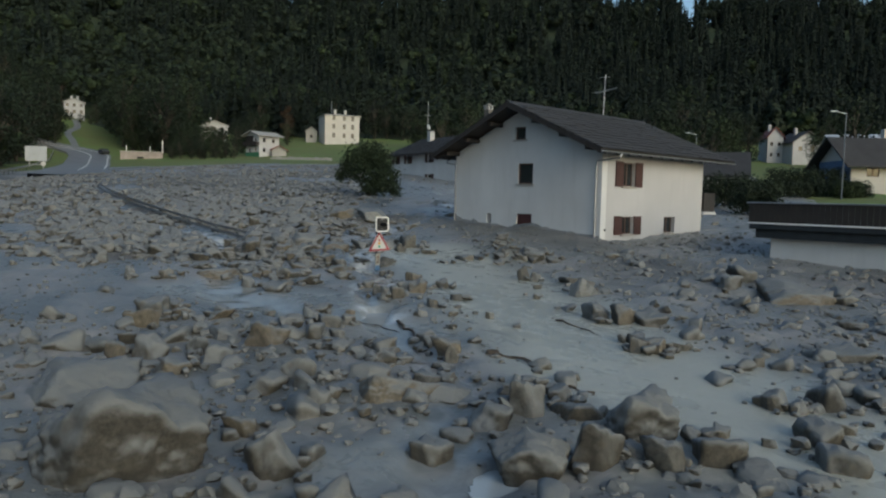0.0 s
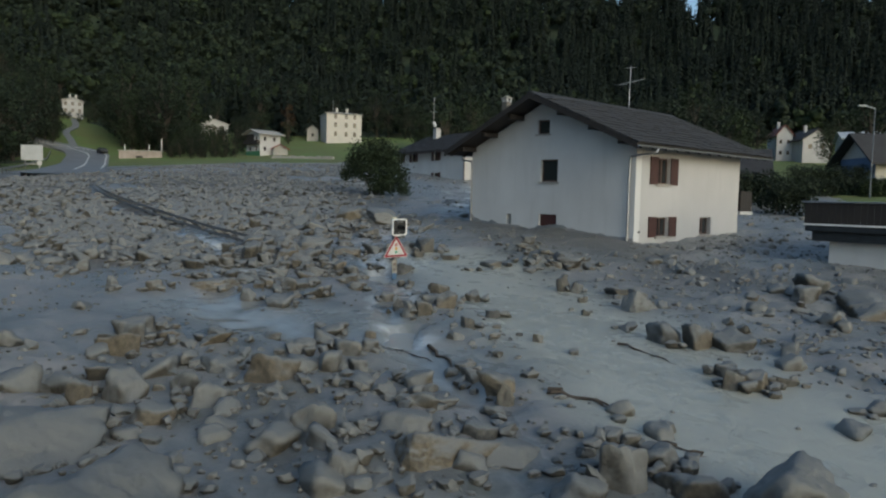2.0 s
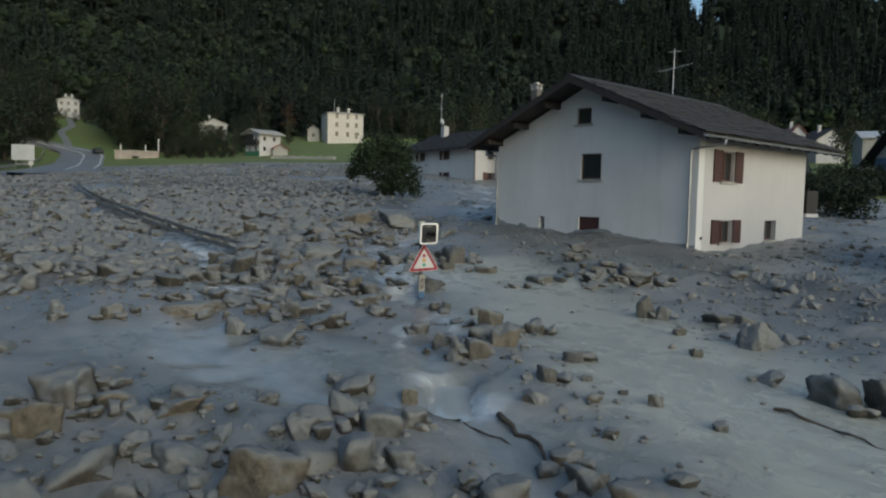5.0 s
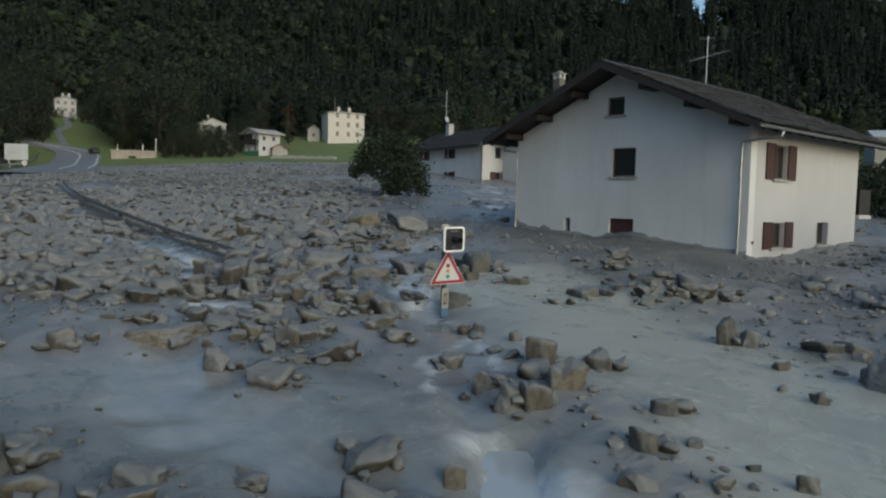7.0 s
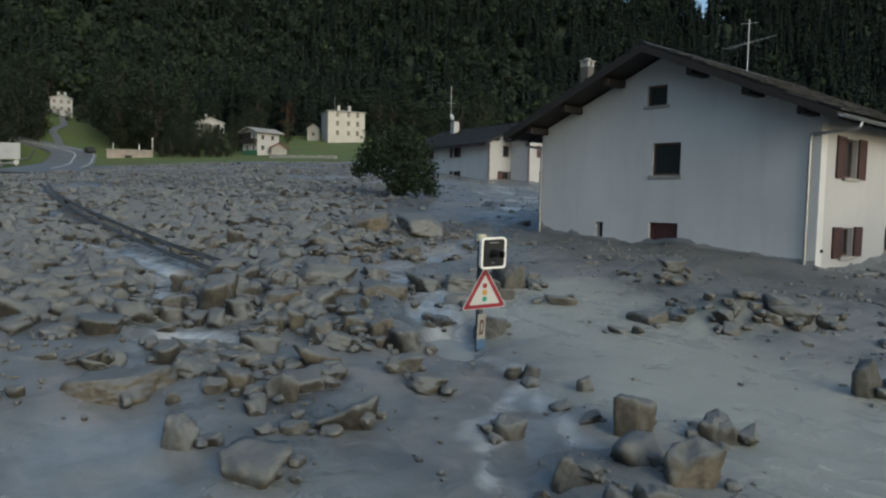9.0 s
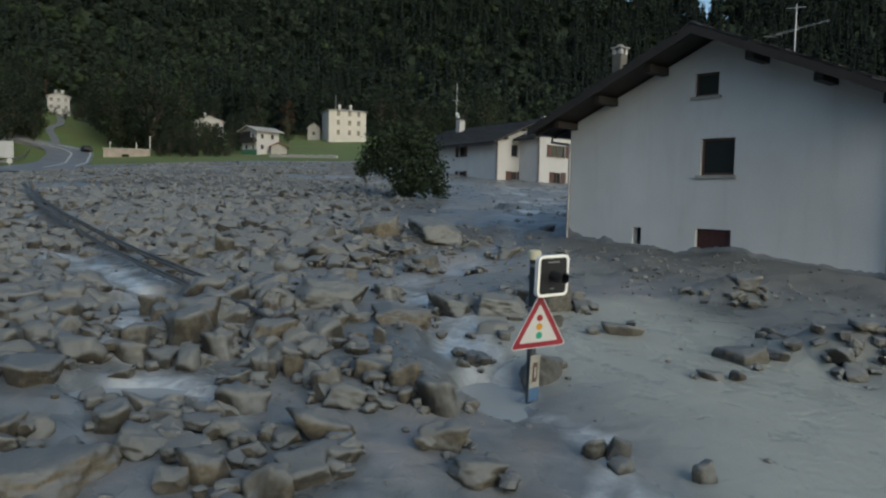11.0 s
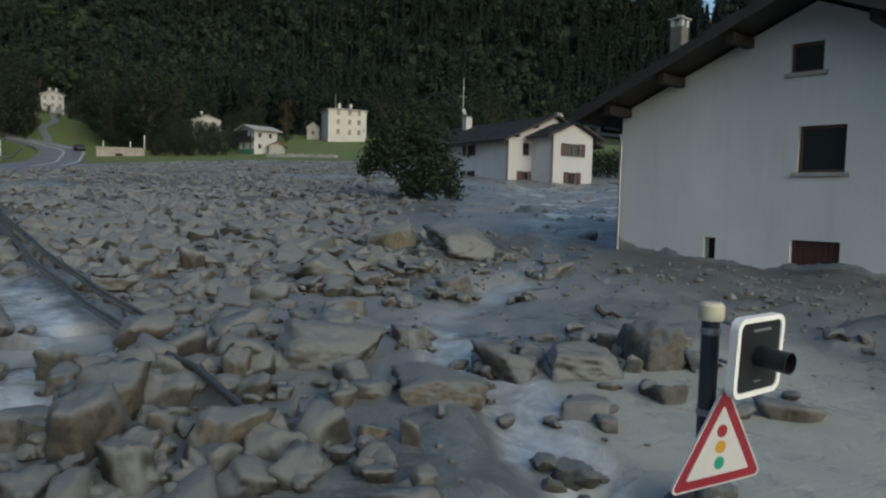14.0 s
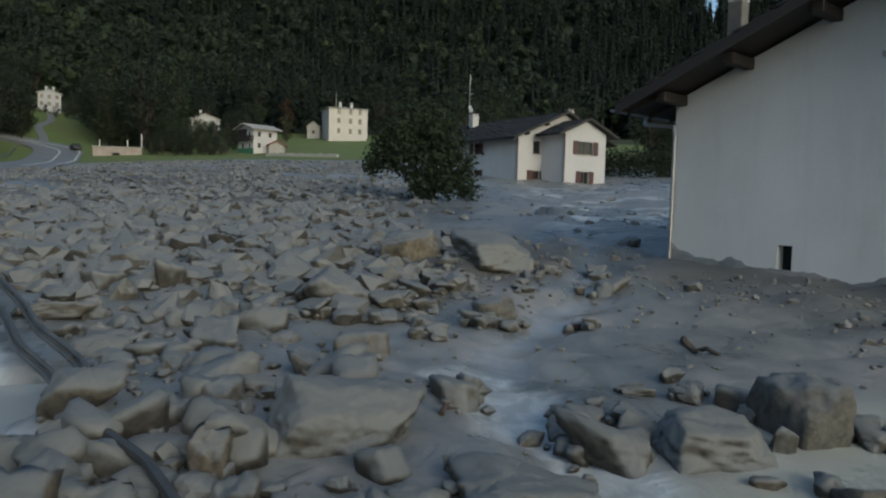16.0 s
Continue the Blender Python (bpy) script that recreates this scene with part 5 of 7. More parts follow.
def signal_mast():
    x, y = -0.60, -12.64
    base = gz(*rs(x, y))
    m = thing("signal_mast", "steel mast with warning signal and triangle sign in mud", "traffic sign", x, y, base)
    z0 = -base
    part("pole", tube(bmesh.new(), (0, 0, -0.6), (0, 0, 0.28 + z0), 0.062, seg=20), MAST, m, "dark steel pole", smooth=False)
    bm = tube(bmesh.new(), (0, 0, 0.26 + z0), (0, 0, 0.365 + z0), 0.088, seg=24)
    tube(bm, (0, 0, 0.365 + z0), (0, 0, 0.385 + z0), 0.088, 0.07, seg=24)
    part("cap", bm, CREAM, m, "cream plastic cap")
    for zz in (0.16, -0.42, -0.82):
        part("clamp", tube(bmesh.new(), (0, 0, zz + z0), (0, 0, zz + 0.045 + z0), 0.072, seg=20), METAL, m)
    # signal panel, turned to the road
    face = part("signal_panel", plate(rounded([(-0.235, -0.235), (0.235, -0.235), (0.235, 0.235), (-0.235, 0.235)], 0.05), -0.03, 0.03), BLACK, m, "black signal panel")
    face.matrix_basis = pose(0.355, -0.07, 0.083 + z0, 3.1, -1.3, 84)
    o = rounded([(-0.27, -0.267), (0.27, -0.267), (0.27, 0.267), (-0.27, 0.267)], 0.075)
    i = rounded([(-0.232, -0.232), (0.232, -0.232), (0.232, 0.232), (-0.232, 0.232)], 0.045)
    part("border", plate(o, -0.04, 0.02, i), WHITE_PAINT, face, "white rounded border")
    bm = bmesh.new()
    seg = 20
    outer = [(0.072 * math.cos(a), 0.072 * math.sin(a)) for a in np.linspace(0, 2 * math.pi, seg, endpoint=False)]
    inner = [(0.064 * math.cos(a), 0.064 * math.sin(a)) for a in np.linspace(0, 2 * math.pi, seg, endpoint=False)]
    part("visor", plate(outer, -0.25, -0.03, inner), BLACK, face, "black lamp hood")
    part("lens", tube(bmesh.new(), (0, -0.05, 0), (0, -0.031, 0), 0.063, seg=20), GLASS, face)
    part("hinge", boxes((-0.10, 0.10, -0.045, -0.031, 0.17, 0.185)), METAL, face)
    part("hinge", boxes((-0.05, 0.02, -0.045, -0.031, -0.17, -0.16)), METAL, face)
    for zz in (0.14, -0.14):
        part("bracket", tube(bmesh.new(), (0.06, 0.03, zz), (0.14, 0.34, zz), 0.014, seg=8), METAL, face)
    # warning triangle
    s = 0.428
    t0 = [(-s, 0.0), (s, 0.0), (0.0, s * 1.732)]
    c = Vector((0, s * 0.577))

    def inset(k):
        return [tuple(c + (Vector(p) - c) * k) for p in t0]

    tri = part("triangle", plate(rounded(t0, 0.035), -0.004, 0.008), RED, m, "red-bordered triangular warning sign")
    tri.matrix_basis = pose(0.083, 0.03, -0.906 + z0, 5.9, -2.7, 74)
    part("field", plate(rounded(inset(0.70), 0.012), -0.009, -0.0045), SIGN_WHITE, tri, "white field")
    for mat, zz in ((SIGN_RED_DOT, 0.405), (SIGN_AMBER, 0.285), (SIGN_GREEN, 0.165)):
        part("dot", tube(bmesh.new(), (0, -0.013, zz), (0, -0.0095, zz), 0.047, seg=20), mat, tri)
    o = rounded(inset(1.03), 0.04)
    i = rounded(inset(0.985), 0.035)
    part("rim", plate(o, -0.007, 0.012, i), SIGN_WHITE, tri, "pale worn rim")
    # lower plate
    lp = part("lower_plate", boxes((-0.10, 0.10, -0.012, 0.0, -1.58 + z0, -0.96 + z0)), DIRTY, m, "pale plate with brown panel, muddy blue foot")
    lp.matrix_basis = pose(0.075, -0.04, -0.04, 2, 0, 92)
    part("panel", boxes((-0.045, 0.045, -0.017, -0.0125, -1.32 + z0, -1.06 + z0)), FRAME, lp)
    part("bar", boxes((-0.018, 0.018, -0.021, -0.0175, -1.26 + z0, -1.12 + z0)), DIRTY, lp)
    part("foot_strip", boxes((-0.10, 0.10, -0.017, -0.0125, -1.58 + z0, -1.40 + z0)), BLUE, lp)
    return m


signal_mast()


# ---- crash barrier torn out by the flow ----
def crash_barrier():
    line = BARRIER
    x0, y0 = xy(*line[0])
    b = thing("crash_barrier", "torn dark steel crash barrier lying in the debris", "guard rail", x0, y0, gz(*line[0]))
    off = Vector((x0, y0, gz(*line[0])))

    def strip(a, c, dr, dz, h, twist, n=1):
        bm = bmesh.new()
        prof = [(0.0, -0.10), (0.035, -0.075), (0.035, -0.035), (0.0, -0.01), (0.0, 0.01), (0.035, 0.035), (0.035, 0.075), (0.0, 0.10)]
        prof = [(p[0] * 0.8, p[1] * 0.62) for p in prof]
        prof = prof + [(p[0] - 0.012, p[1]) for p in prof[::-1]]
        rings = []
        for k in range(7):
            t = k / 6
            r, s = a[0] + (c[0] - a[0]) * t, a[1] + (c[1] - a[1]) * t
            dx, dy = c[0] - a[0], c[1] - a[1]
            ln = math.hypot(dx, dy)
            px, py = dy / ln, -dx / ln
            wob = 0.05 * math.sin(t * 6.283)
            ang = twist + 0.12 * math.sin(t * 3.2 + a[1])
            ring = []
            for u, v in prof:
                lat = u * math.cos(ang) - v * math.sin(ang) + dr + wob
                up = u * math.sin(ang) + v * math.cos(ang)
                rr, ss = r + px * lat, s + py * lat
                X, Y = xy(rr, ss)
                ring.append(bm.verts.new(Vector((X, Y, float(broad(r, s)) + dz + up + 0.025 * math.sin(t * 6.283))) - off))
            rings.append(ring)
        n = len(prof)
        for p, q in zip(rings[:-1], rings[1:]):
            for i in range(n):
                j = (i + 1) % n
                bm.faces.new((p[i], p[j], q[j], q[i]))
        bm.faces.new(rings[0])
        bm.faces.new(rings[-1][::-1])
        bmesh.ops.recalc_face_normals(bm, faces=bm.faces)
        return bm

    for a, c in zip(line[:-1], line[1:]):
        part("rail", strip(a, c, 0.0, 0.40, 0.3, 0.7), RAIL, b)
        part("rail", strip(a, c, 0.20, 0.22, 0.3, 0.9), RAIL, b)
        ln = math.hypot(c[0] - a[0], c[1] - a[1])
        k = int(ln / 1.05)
        for i in range(k):
            t = (i + 0.5) / k
            r, s = a[0] + (c[0] - a[0]) * t, a[1] + (c[1] - a[1]) * t
            X, Y = xy(r, s)
            X2, Y2 = xy(r + 0.20, s + 0.13)
            z = float(broad(r, s)) + 0.12
            part("post", tube(bmesh.new(), Vector((X, Y, z + 0.26)) - off, Vector((X2, Y2, z + 0.08)) - off, 0.035, 0.03, 6), RUST, b)
    # loose end bar running on over the stones
    bm = bmesh.new()
    pts = [(-16.2, -3.3, 0.2), (-15.1, -4.6, 0.16), (-14.4, -5.25, 0.2), (-13.2, -6.75, 0.06)]
    for p, q in zip(pts[:-1], pts[1:]):
        A, B = xy(p[0], p[1]), xy(q[0], q[1])
        tube(bm, Vector((*A, gz(p[0], p[1]) + p[2])) - off, Vector((*B, gz(q[0], q[1]) + q[2])) - off, 0.045, seg=8)
    part("bar", bm, RUST, b, "bent dark bar")
    return b


RAIL = material("muddy_steel", (0.105, 0.106, 0.104), 0.5, metal=0.2, vary=0.5, scale=2, second=(0.045, 0.043, 0.04))
RUST = material("dirty_steel", (0.075, 0.078, 0.08), 0.5, metal=0.4, vary=0.5, scale=2, second=(0.05, 0.045, 0.04))
crash_barrier()


# ---- garage with a terrace ----
def garage():
    g = thing("garage", "white garage in mud with a dark boarded terrace parapet", "garage", 7.5, 1.48, 0)
    part("wall", boxes((0, 11, 0, 0.3, -2.6, 0.14)), PLASTER_SHADE, g, "white wall stained by mud")
    part("wall", boxes((0, 0.3, 0.3, 6, -2.4, 0.14)), PLASTER_SHADE, g)
    part("slab", boxes((-0.7, 11.6, -0.55, 6.4, 0.142, 0.36), bevel=0.02), DARK_METAL, g, "dark slab edge")
    # added dark box in place of the shadow under the overhang
    part("shade_strip", boxes((-0.5, 11.4, -0.35, -0.05, -0.22, 0.14)), DARK_METAL, g, "dark strip standing in for the shade under the slab")
    part("edge_strip", boxes((-0.72, 11.62, -0.6, -0.56, 0.36, 0.42)), WHITE_PAINT, g, "white edge strip")
    n = 58
    for i in range(n):
        a = -0.7 + i * 12.3 / n
        part("board", boxes((a + 0.006, a + 12.3 / n - 0.006, -0.58, -0.55, 0.425, 1.19)), WOOD_DARK, g)
    for i in range(28):
        a = -0.5 + i * 0.25
        part("board", boxes((-0.74, -0.71, a, a + 0.238, 0.40, 1.19)), WOOD_DARK, g)
    part("rail", boxes((-0.8, 11.7, -0.66, -0.48, 1.192, 1.25), bevel=0.01), METAL, g, "thin grey coping")
    return g


garage()


# ---- neighbouring house half sunk further up ----
def second_house():
    x, y = xy(-7.1, 54.0)
    turn = math.degrees(math.atan2(RY * 0.84 + RX * 0.543, RX * 0.84 - RY * 0.543))
    h = thing("house", "white house with an extension, ground floor buried in mud", "house", x, y, 0, turn)
    Z0, ZR, MID, SL, LONG = 1.2, 9.55, 5.2, 0.44, 17.0

    def end(x, z, d):
        return (x, d, z)

    def long(y, z, d):
        return (d, y, z)

    def roofline(x):
        return ZR - 0.12 - SL * abs(x - MID)

    # gable end with upper and lower window
    bm = pierced(bmesh.new(), [0, MID, 2 * MID], roofline, Z0, [(1.68, 2.48, 5.64, 6.79), (1.78, 2.5, 2.9, 4.12)], end, 0.4)
    part("gable_wall", bm, PLASTER, h)
    window(h, end, 1.68, 2.48, 5.64, 6.79, sill=True, mullion=False, deep=0.1)
    window(h, end, 1.78, 2.5, 2.9, 4.12, shutters=((1.06, 1.75), (2.52, 2.69)), curtain=True)
    holes = [(6.0, 7.0, 5.75, 6.9), (6.0, 7.0, 3.15, 4.22), (11.7, 12.7, 5.75, 6.9), (11.7, 12.7, 3.15, 4.22), (15.2, 16.1, 5.75, 6.9)]
    bm = pierced(bmesh.new(), [0.402, LONG], lambda y: roofline(0), Z0, holes, long, 0.4)
    part("long_wall", bm, PLASTER_SHADE, h, "white plaster wall in the shade-side tone")
    for a, b, c, d in holes:
        window(h, long, a, b, c, d, shutters=((a - 0.62, a - 0.03), (b + 0.03, b + 0.62)), sill=True)
    part("back_wall", boxes((0.4, 2 * MID, LONG - 0.4, LONG, Z0, roofline(0))), PLASTER, h)
    part("side_wall", boxes((2 * MID - 0.4, 2 * MID, 0.402, LONG - 0.402, Z0, roofline(0))), PLASTER, h)
    for sg in (-1, 1):
        xe = MID + sg * 6.1
        bm = bmesh.new()
        prism(bm, [(MID, ZR + 0.05), (xe, ZR + 0.05 - SL * 6.1), (xe, ZR - 0.1 - SL * 6.1), (MID, ZR - 0.1)], "y", -0.7, LONG + 0.5)
        part("roof_deck", bm, WOOD_DARK, h)
        slates("roof_covering", h, xe, MID, ZR + 0.05 - SL * 6.1, ZR + 0.05, -0.72, LONG + 0.5, 31 + sg, row=0.5, wide=0.7)
        for off in (2.2, 4.4):
            xb, zb = MID + sg * off, ZR - 0.1 - SL * off
            part("purlin", boxes((xb - 0.1, xb + 0.1, -0.55, 0.0, zb - 0.28, zb - 0.06)), WOOD_DARK, h)
    part("downpipe", tube(bmesh.new(), (-0.06, -0.06, 6.9), (-0.06, -0.06, 2), 0.05, seg=8), COPPER, h)
    part("gutter", boxes((-1.03, -0.9, -0.7, LONG + 0.5, 6.62, 6.72), bevel=0.02), COPPER, h)
    # extension in front of the gable
    X0, X1, D = 2.71, 7.5, 3.08
    xm = (X0 + X1) / 2
    SE = 0.43

    def wing_roof(x):
        return 8.52 - SE * abs(x - xm)

    def front(x, z, d):
        return (x, -D + d, z)

    holes = [(4.22, 5.98, 5.58, 6.72), (4.66, 5.58, 3.0, 4.1)]
    bm = pierced(bmesh.new(), [X0, xm, X1], wing_roof, Z0, holes, front, 0.35)
    part("extension_wall", bm, PLASTER, h, "white gable of the extension in the sunlit tone")
    part("extension_wall", boxes((X0, X0 + 0.35, -D + 0.352, -0.002, Z0, 7.45)), PLASTER_SHADE, h)
    part("extension_wall", boxes((X1 - 0.35, X1, -D + 0.352, -0.002, Z0, 7.45)), PLASTER, h)
    window(h, front, 4.22, 5.98, 5.58, 6.72, shutters=((3.64, 4.19), (6.01, 6.56)), curtain=True)
    window(h, front, 4.66, 5.58, 3.0, 4.1, shutters=((4.05, 4.63), (5.61, 6.14)), curtain=True)
    for sg in (-1, 1):
        xe = xm + sg * 3.45
        bm = bmesh.new()
        prism(bm, [(xm, 8.74), (xe, 8.74 - SE * 3.45), (xe, 8.60 - SE * 3.45), (xm, 8.60)], "y", -D - 0.6, -0.4)
        part("roof_deck", bm, WOOD_DARK, h)
        slates("roof_covering", h, xe, xm, 8.74 - SE * 3.45, 8.74, -D - 0.62, -0.2, 41 + sg, row=0.5, wide=0.7)
    part("downpipe", tube(bmesh.new(), (X0 - 0.05, -D - 0.05, 7.2), (X0 - 0.05, -D - 0.05, 2), 0.05, seg=8), COPPER, h)
    for cx, cy, top in ((6.6, 1.0, 9.85), (4.0, 13.0, 10.3)):
        c = part("chimney", boxes((cx - 0.38, cx + 0.38, cy - 0.34, cy + 0.34, 8.0, top), bevel=0.02), PLASTER, h, "white chimney")
        part("cap", boxes((cx - 0.55, cx + 0.55, cy - 0.45, cy + 0.45, top + 0.2, top + 0.26)), ROOF, c, "dark stone cap")
        part("pier", boxes((cx - 0.3, cx - 0.1, cy - 0.3, cy + 0.3, top + 0.002, top + 0.198)), PLASTER, c)
        part("pier", boxes((cx + 0.1, cx + 0.3, cy - 0.3, cy + 0.3, top + 0.002, top + 0.198)), PLASTER, c)
    a = part("aerial", tube(bmesh.new(), (3.9, 13.8, 8.8), (3.9, 13.8, 14.7), 0.045, 0.035, 8), METAL, h, "aerial mast")
    part("boom", tube(bmesh.new(), (3.2, 13.7, 12.7), (4.5, 14.0, 12.75), 0.02, seg=6), METAL, a)
    part("dish", tube(bmesh.new(), (3.9, 13.7, 11.0), (4.02, 13.55, 11.05), 0.42, 0.34, 16), PALE_ROOF, a, "pale satellite dish")
    return h


second_house()


# ---- farther buildings ----
def plain_house(name, label, r, s, w, d, hgt, roof_h, turn, wins, mat=None, roof=None, over=0.5, dz=0.0, hip=False, chimneys=1):
    """A house on the plan: w along its front, d deep. wins: (face, u, z, width, height), face 'f' or 'e'."""
    x, y = xy(r, s)
    h = thing(name, label, "house", x, y, float(broad(r, s)) + dz, turn)
    mat, roof = mat or PLASTER, roof or ROOF

    def f(u, z, q):
        return (u, -d / 2 + q, z)

    def e(u, z, q):
        return (w / 2 - q, u, z)

    def top(u):
        return hgt + (0 if hip else roof_h * (1 - abs(u) / (w / 2)))

    hf = [(u - a / 2, u + a / 2, z, z + b) for k, u, z, a, b in wins if k == "f"]
    he = [(u - a / 2, u + a / 2, z, z + b) for k, u, z, a, b in wins if k == "e"]
    part("front_wall", pierced(bmesh.new(), [-w / 2, 0, w / 2], top, -3, hf, f, 0.35), mat, h)
    part("end_wall", pierced(bmesh.new(), [-d / 2 + 0.352, d / 2 - 0.352], lambda u: hgt, -3, he, e, 0.35), mat, h)
    part("end_wall", boxes((-w / 2, -w / 2 + 0.35, -d / 2 + 0.352, d / 2 - 0.352, -3, hgt)), mat, h)
    bm = bmesh.new()
    prism(bm, [(-w / 2, -3), (w / 2, -3), (w / 2, hgt), (0, top(0)), (-w / 2, hgt)], "y", d / 2 - 0.35, d / 2)
    part("back_wall", bm, mat, h)
    for u0, u1, z0, z1 in hf:
        window(h, f, u0, u1, z0, z1, sill=False, deep=0.12)
    for u0, u1, z0, z1 in he:
        window(h, e, u0, u1, z0, z1, sill=False, deep=0.12)
    if hip:
        bm = bmesh.new()
        b = [bm.verts.new((sx * (w / 2 + over), sy * (d / 2 + over), hgt)) for sx, sy in ((-1, -1), (1, -1), (1, 1), (-1, 1))]
        c = [bm.verts.new((v.co.x, v.co.y, hgt + 0.2)) for v in b]
        t = [bm.verts.new((0, sy * max(0.3, d / 2 - w / 2 + 0.3), hgt + roof_h)) for sy in (-1, 1)]
        bm.faces.new(b[::-1])
        for i in range(4):
            bm.faces.new((b[i], b[(i + 1) % 4], c[(i + 1) % 4], c[i]))
        bm.faces.new((c[0], c[1], t[0]))
        bm.faces.new((c[1], c[2], t[1], t[0]))
        bm.faces.new((c[2], c[3], t[1]))
        bm.faces.new((c[3], c[0], t[0], t[1]))
        part("roof", bm, roof, h)
    else:
        k = roof_h / (w / 2)
        for sg in (-1, 1):
            bm = bmesh.new()
            ee = w / 2 + over
            prism(bm, [(0, hgt + roof_h + 0.22), (sg * ee, hgt + roof_h + 0.22 - k * ee), (sg * ee, hgt + roof_h + 0.02 - k * ee), (0, hgt + roof_h + 0.02)], "y", -d / 2 - over, d / 2 + over)
            part("roof_slope", bm, roof, h)
    for i in range(chimneys):
        cx = -w * 0.12 + i * w * 0.3
        part("chimney", boxes((cx - 0.35, cx + 0.35, -0.35, 0.35, hgt, hgt + roof_h + 1.3), bevel=0.03), mat, h, "chimney")
    return h


def grid_windows(face, us, zs, w, hgt):
    return [(face, u, z, w, hgt) for u in us for z in zs]


CREAM_WALL = material("cream_plaster", (0.50, 0.475, 0.435), 0.9, vary=0.14, scale=0.5)
BLUE_WALL = material("blue_boards", (0.10, 0.15, 0.25), 0.8, vary=0.2, scale=1)
TILE_RED = material("red_tiles", (0.22, 0.08, 0.06), 0.8, vary=0.3, scale=1)
GREEN_PAINT = material("green_paint", (0.05, 0.16, 0.09), 0.7, vary=0.3, scale=2)
TURN = math.degrees(math.atan2(RY, RX))

villa = plain_house("villa", "tall cream villa with a low hipped roof above the meadow", -44.3, 191, 10.6, 9.5, 7.8, 1.0, TURN + 22,
                    grid_windows("f", (-2.6, 0.6, 3.2), (1.2, 3.9, 6.4), 0.9, 1.4) + grid_windows("e", (-2.5, 0.5, 3), (1.2, 3.9, 6.4), 0.8, 1.3), CREAM_WALL, STONE, hip=True, chimneys=2)
part("aerial", tube(bmesh.new(), (-2.6, -1, 8.6), (-2.6, -1, 12.6), 0.07, seg=6), METAL, villa)
plain_house("cottage", "small stone cottage beside the villa", -53.2, 193, 3.4, 5, 3.2, 1.3, TURN + 10, grid_windows("f", (0,), (1,), 0.8, 1), STONE, chimneys=0)
red_house = plain_house("house", "white house with a timber balcony under a wide roof", -56.3, 148, 5.6, 6.0, 4.9, 0.9, TURN - 40,
                        grid_windows("f", (-1.2, 1.3), (0.8, 3.2), 0.8, 1.0) + grid_windows("e", (-1.5, 1.2), (0.8, 3.2), 0.8, 1.0), PLASTER, STONE, over=0.9, chimneys=0)
part("balcony", boxes((-2.9, 2.9, -3.9, -3.02, 2.3, 3.3)), WOOD_DARK, red_house, "dark timber balcony")
part("loggia", boxes((-2.7, 0.4, -3.06, -3.01, 3.3, 4.8)), WOOD_DARK, red_house, "dark boarded gable front")
part("plinth", boxes((-2.9, 2.9, -3.08, -3.01, -0.6, 0.7)), GREEN_PAINT, red_house, "green painted plinth")
plain_house("shed", "low shed with a red roof beside the house", -51.8, 147, 3.4, 4, 1.4, 0.9, TURN + 12, [], STONE, TILE_RED, chimneys=0)
plain_house("house", "white house half hidden behind trees", -82, 187, 7.6, 6.5, 4.6, 1.3, TURN + 25, grid_windows("f", (-2.2, 0, 2.2), (0.8, 3.0), 0.9, 1.1), PLASTER, STONE, chimneys=1)
plain_house("house", "small white house among dark trees", -108.5, 214, 4.4, 5, 3.4, 1.2, TURN + 15, grid_windows("f", (-1, 1), (1,), 0.8, 1.1), PLASTER, STONE)
farm = plain_house("farmhouse", "white farmhouse on the hillside above the road", -134, 204, 6.0, 6.5, 4.2, 1.0, TURN + 30, grid_windows("f", (-2, 0, 2), (0.6, 2.7), 0.9, 1.1), PLASTER, STONE, dz=0.3, chimneys=2)
part("annexe", boxes((-6.6, -2.7, -4.6, -0.5, -2.5, 0.4)), PLASTER, farm, "white annexe with a flat roof")
plain_house("house", "white gabled house by the village road", 76, 162, 3.8, 9, 6.2, 2.2, TURN - 8, grid_windows("f", (-0.9, 0.9), (1.0, 3.8), 0.7, 1.0), PLASTER, TILE_RED)
plain_house("house", "white house with a dark wooden gable", 81, 157, 7.2, 8, 5.4, 2.4, TURN + 5, grid_windows("f", (-1.6, 1.6), (3.0,), 1.1, 1.1), PLASTER, WOOD_DARK, over=0.9)
blue_house = plain_house("house", "chalet with blue boarding and a pale ground floor", 42.0, 49.5, 6.6, 12, 3.4, 2.5, TURN - 88, grid_windows("e", (-3.6, 0.2, 3.4), (1.6,), 1.4, 1.2), CREAM_WALL, ROOF, over=1.2)
part("boarding", boxes((-3.2, 3.2, -6.12, -6.02, 0.2, 3.4)), BLUE_WALL, blue_house, "blue weatherboarding")
plain_house("house", "dark-roofed house standing behind the white one", 19.5, 44, 9, 8, 5.0, 2.4, TURN + 70, grid_windows("f", (-1.5, 1.5), (2.5,), 1, 1), PLASTER, ROOF, dz=-3.5, chimneys=0)
plain_house("barn", "barn with a pale metal roof among trees", 74, 118, 12, 9, 6.2, 1.6, TURN + 70, [], STONE, PALE_ROOF, chimneys=0)


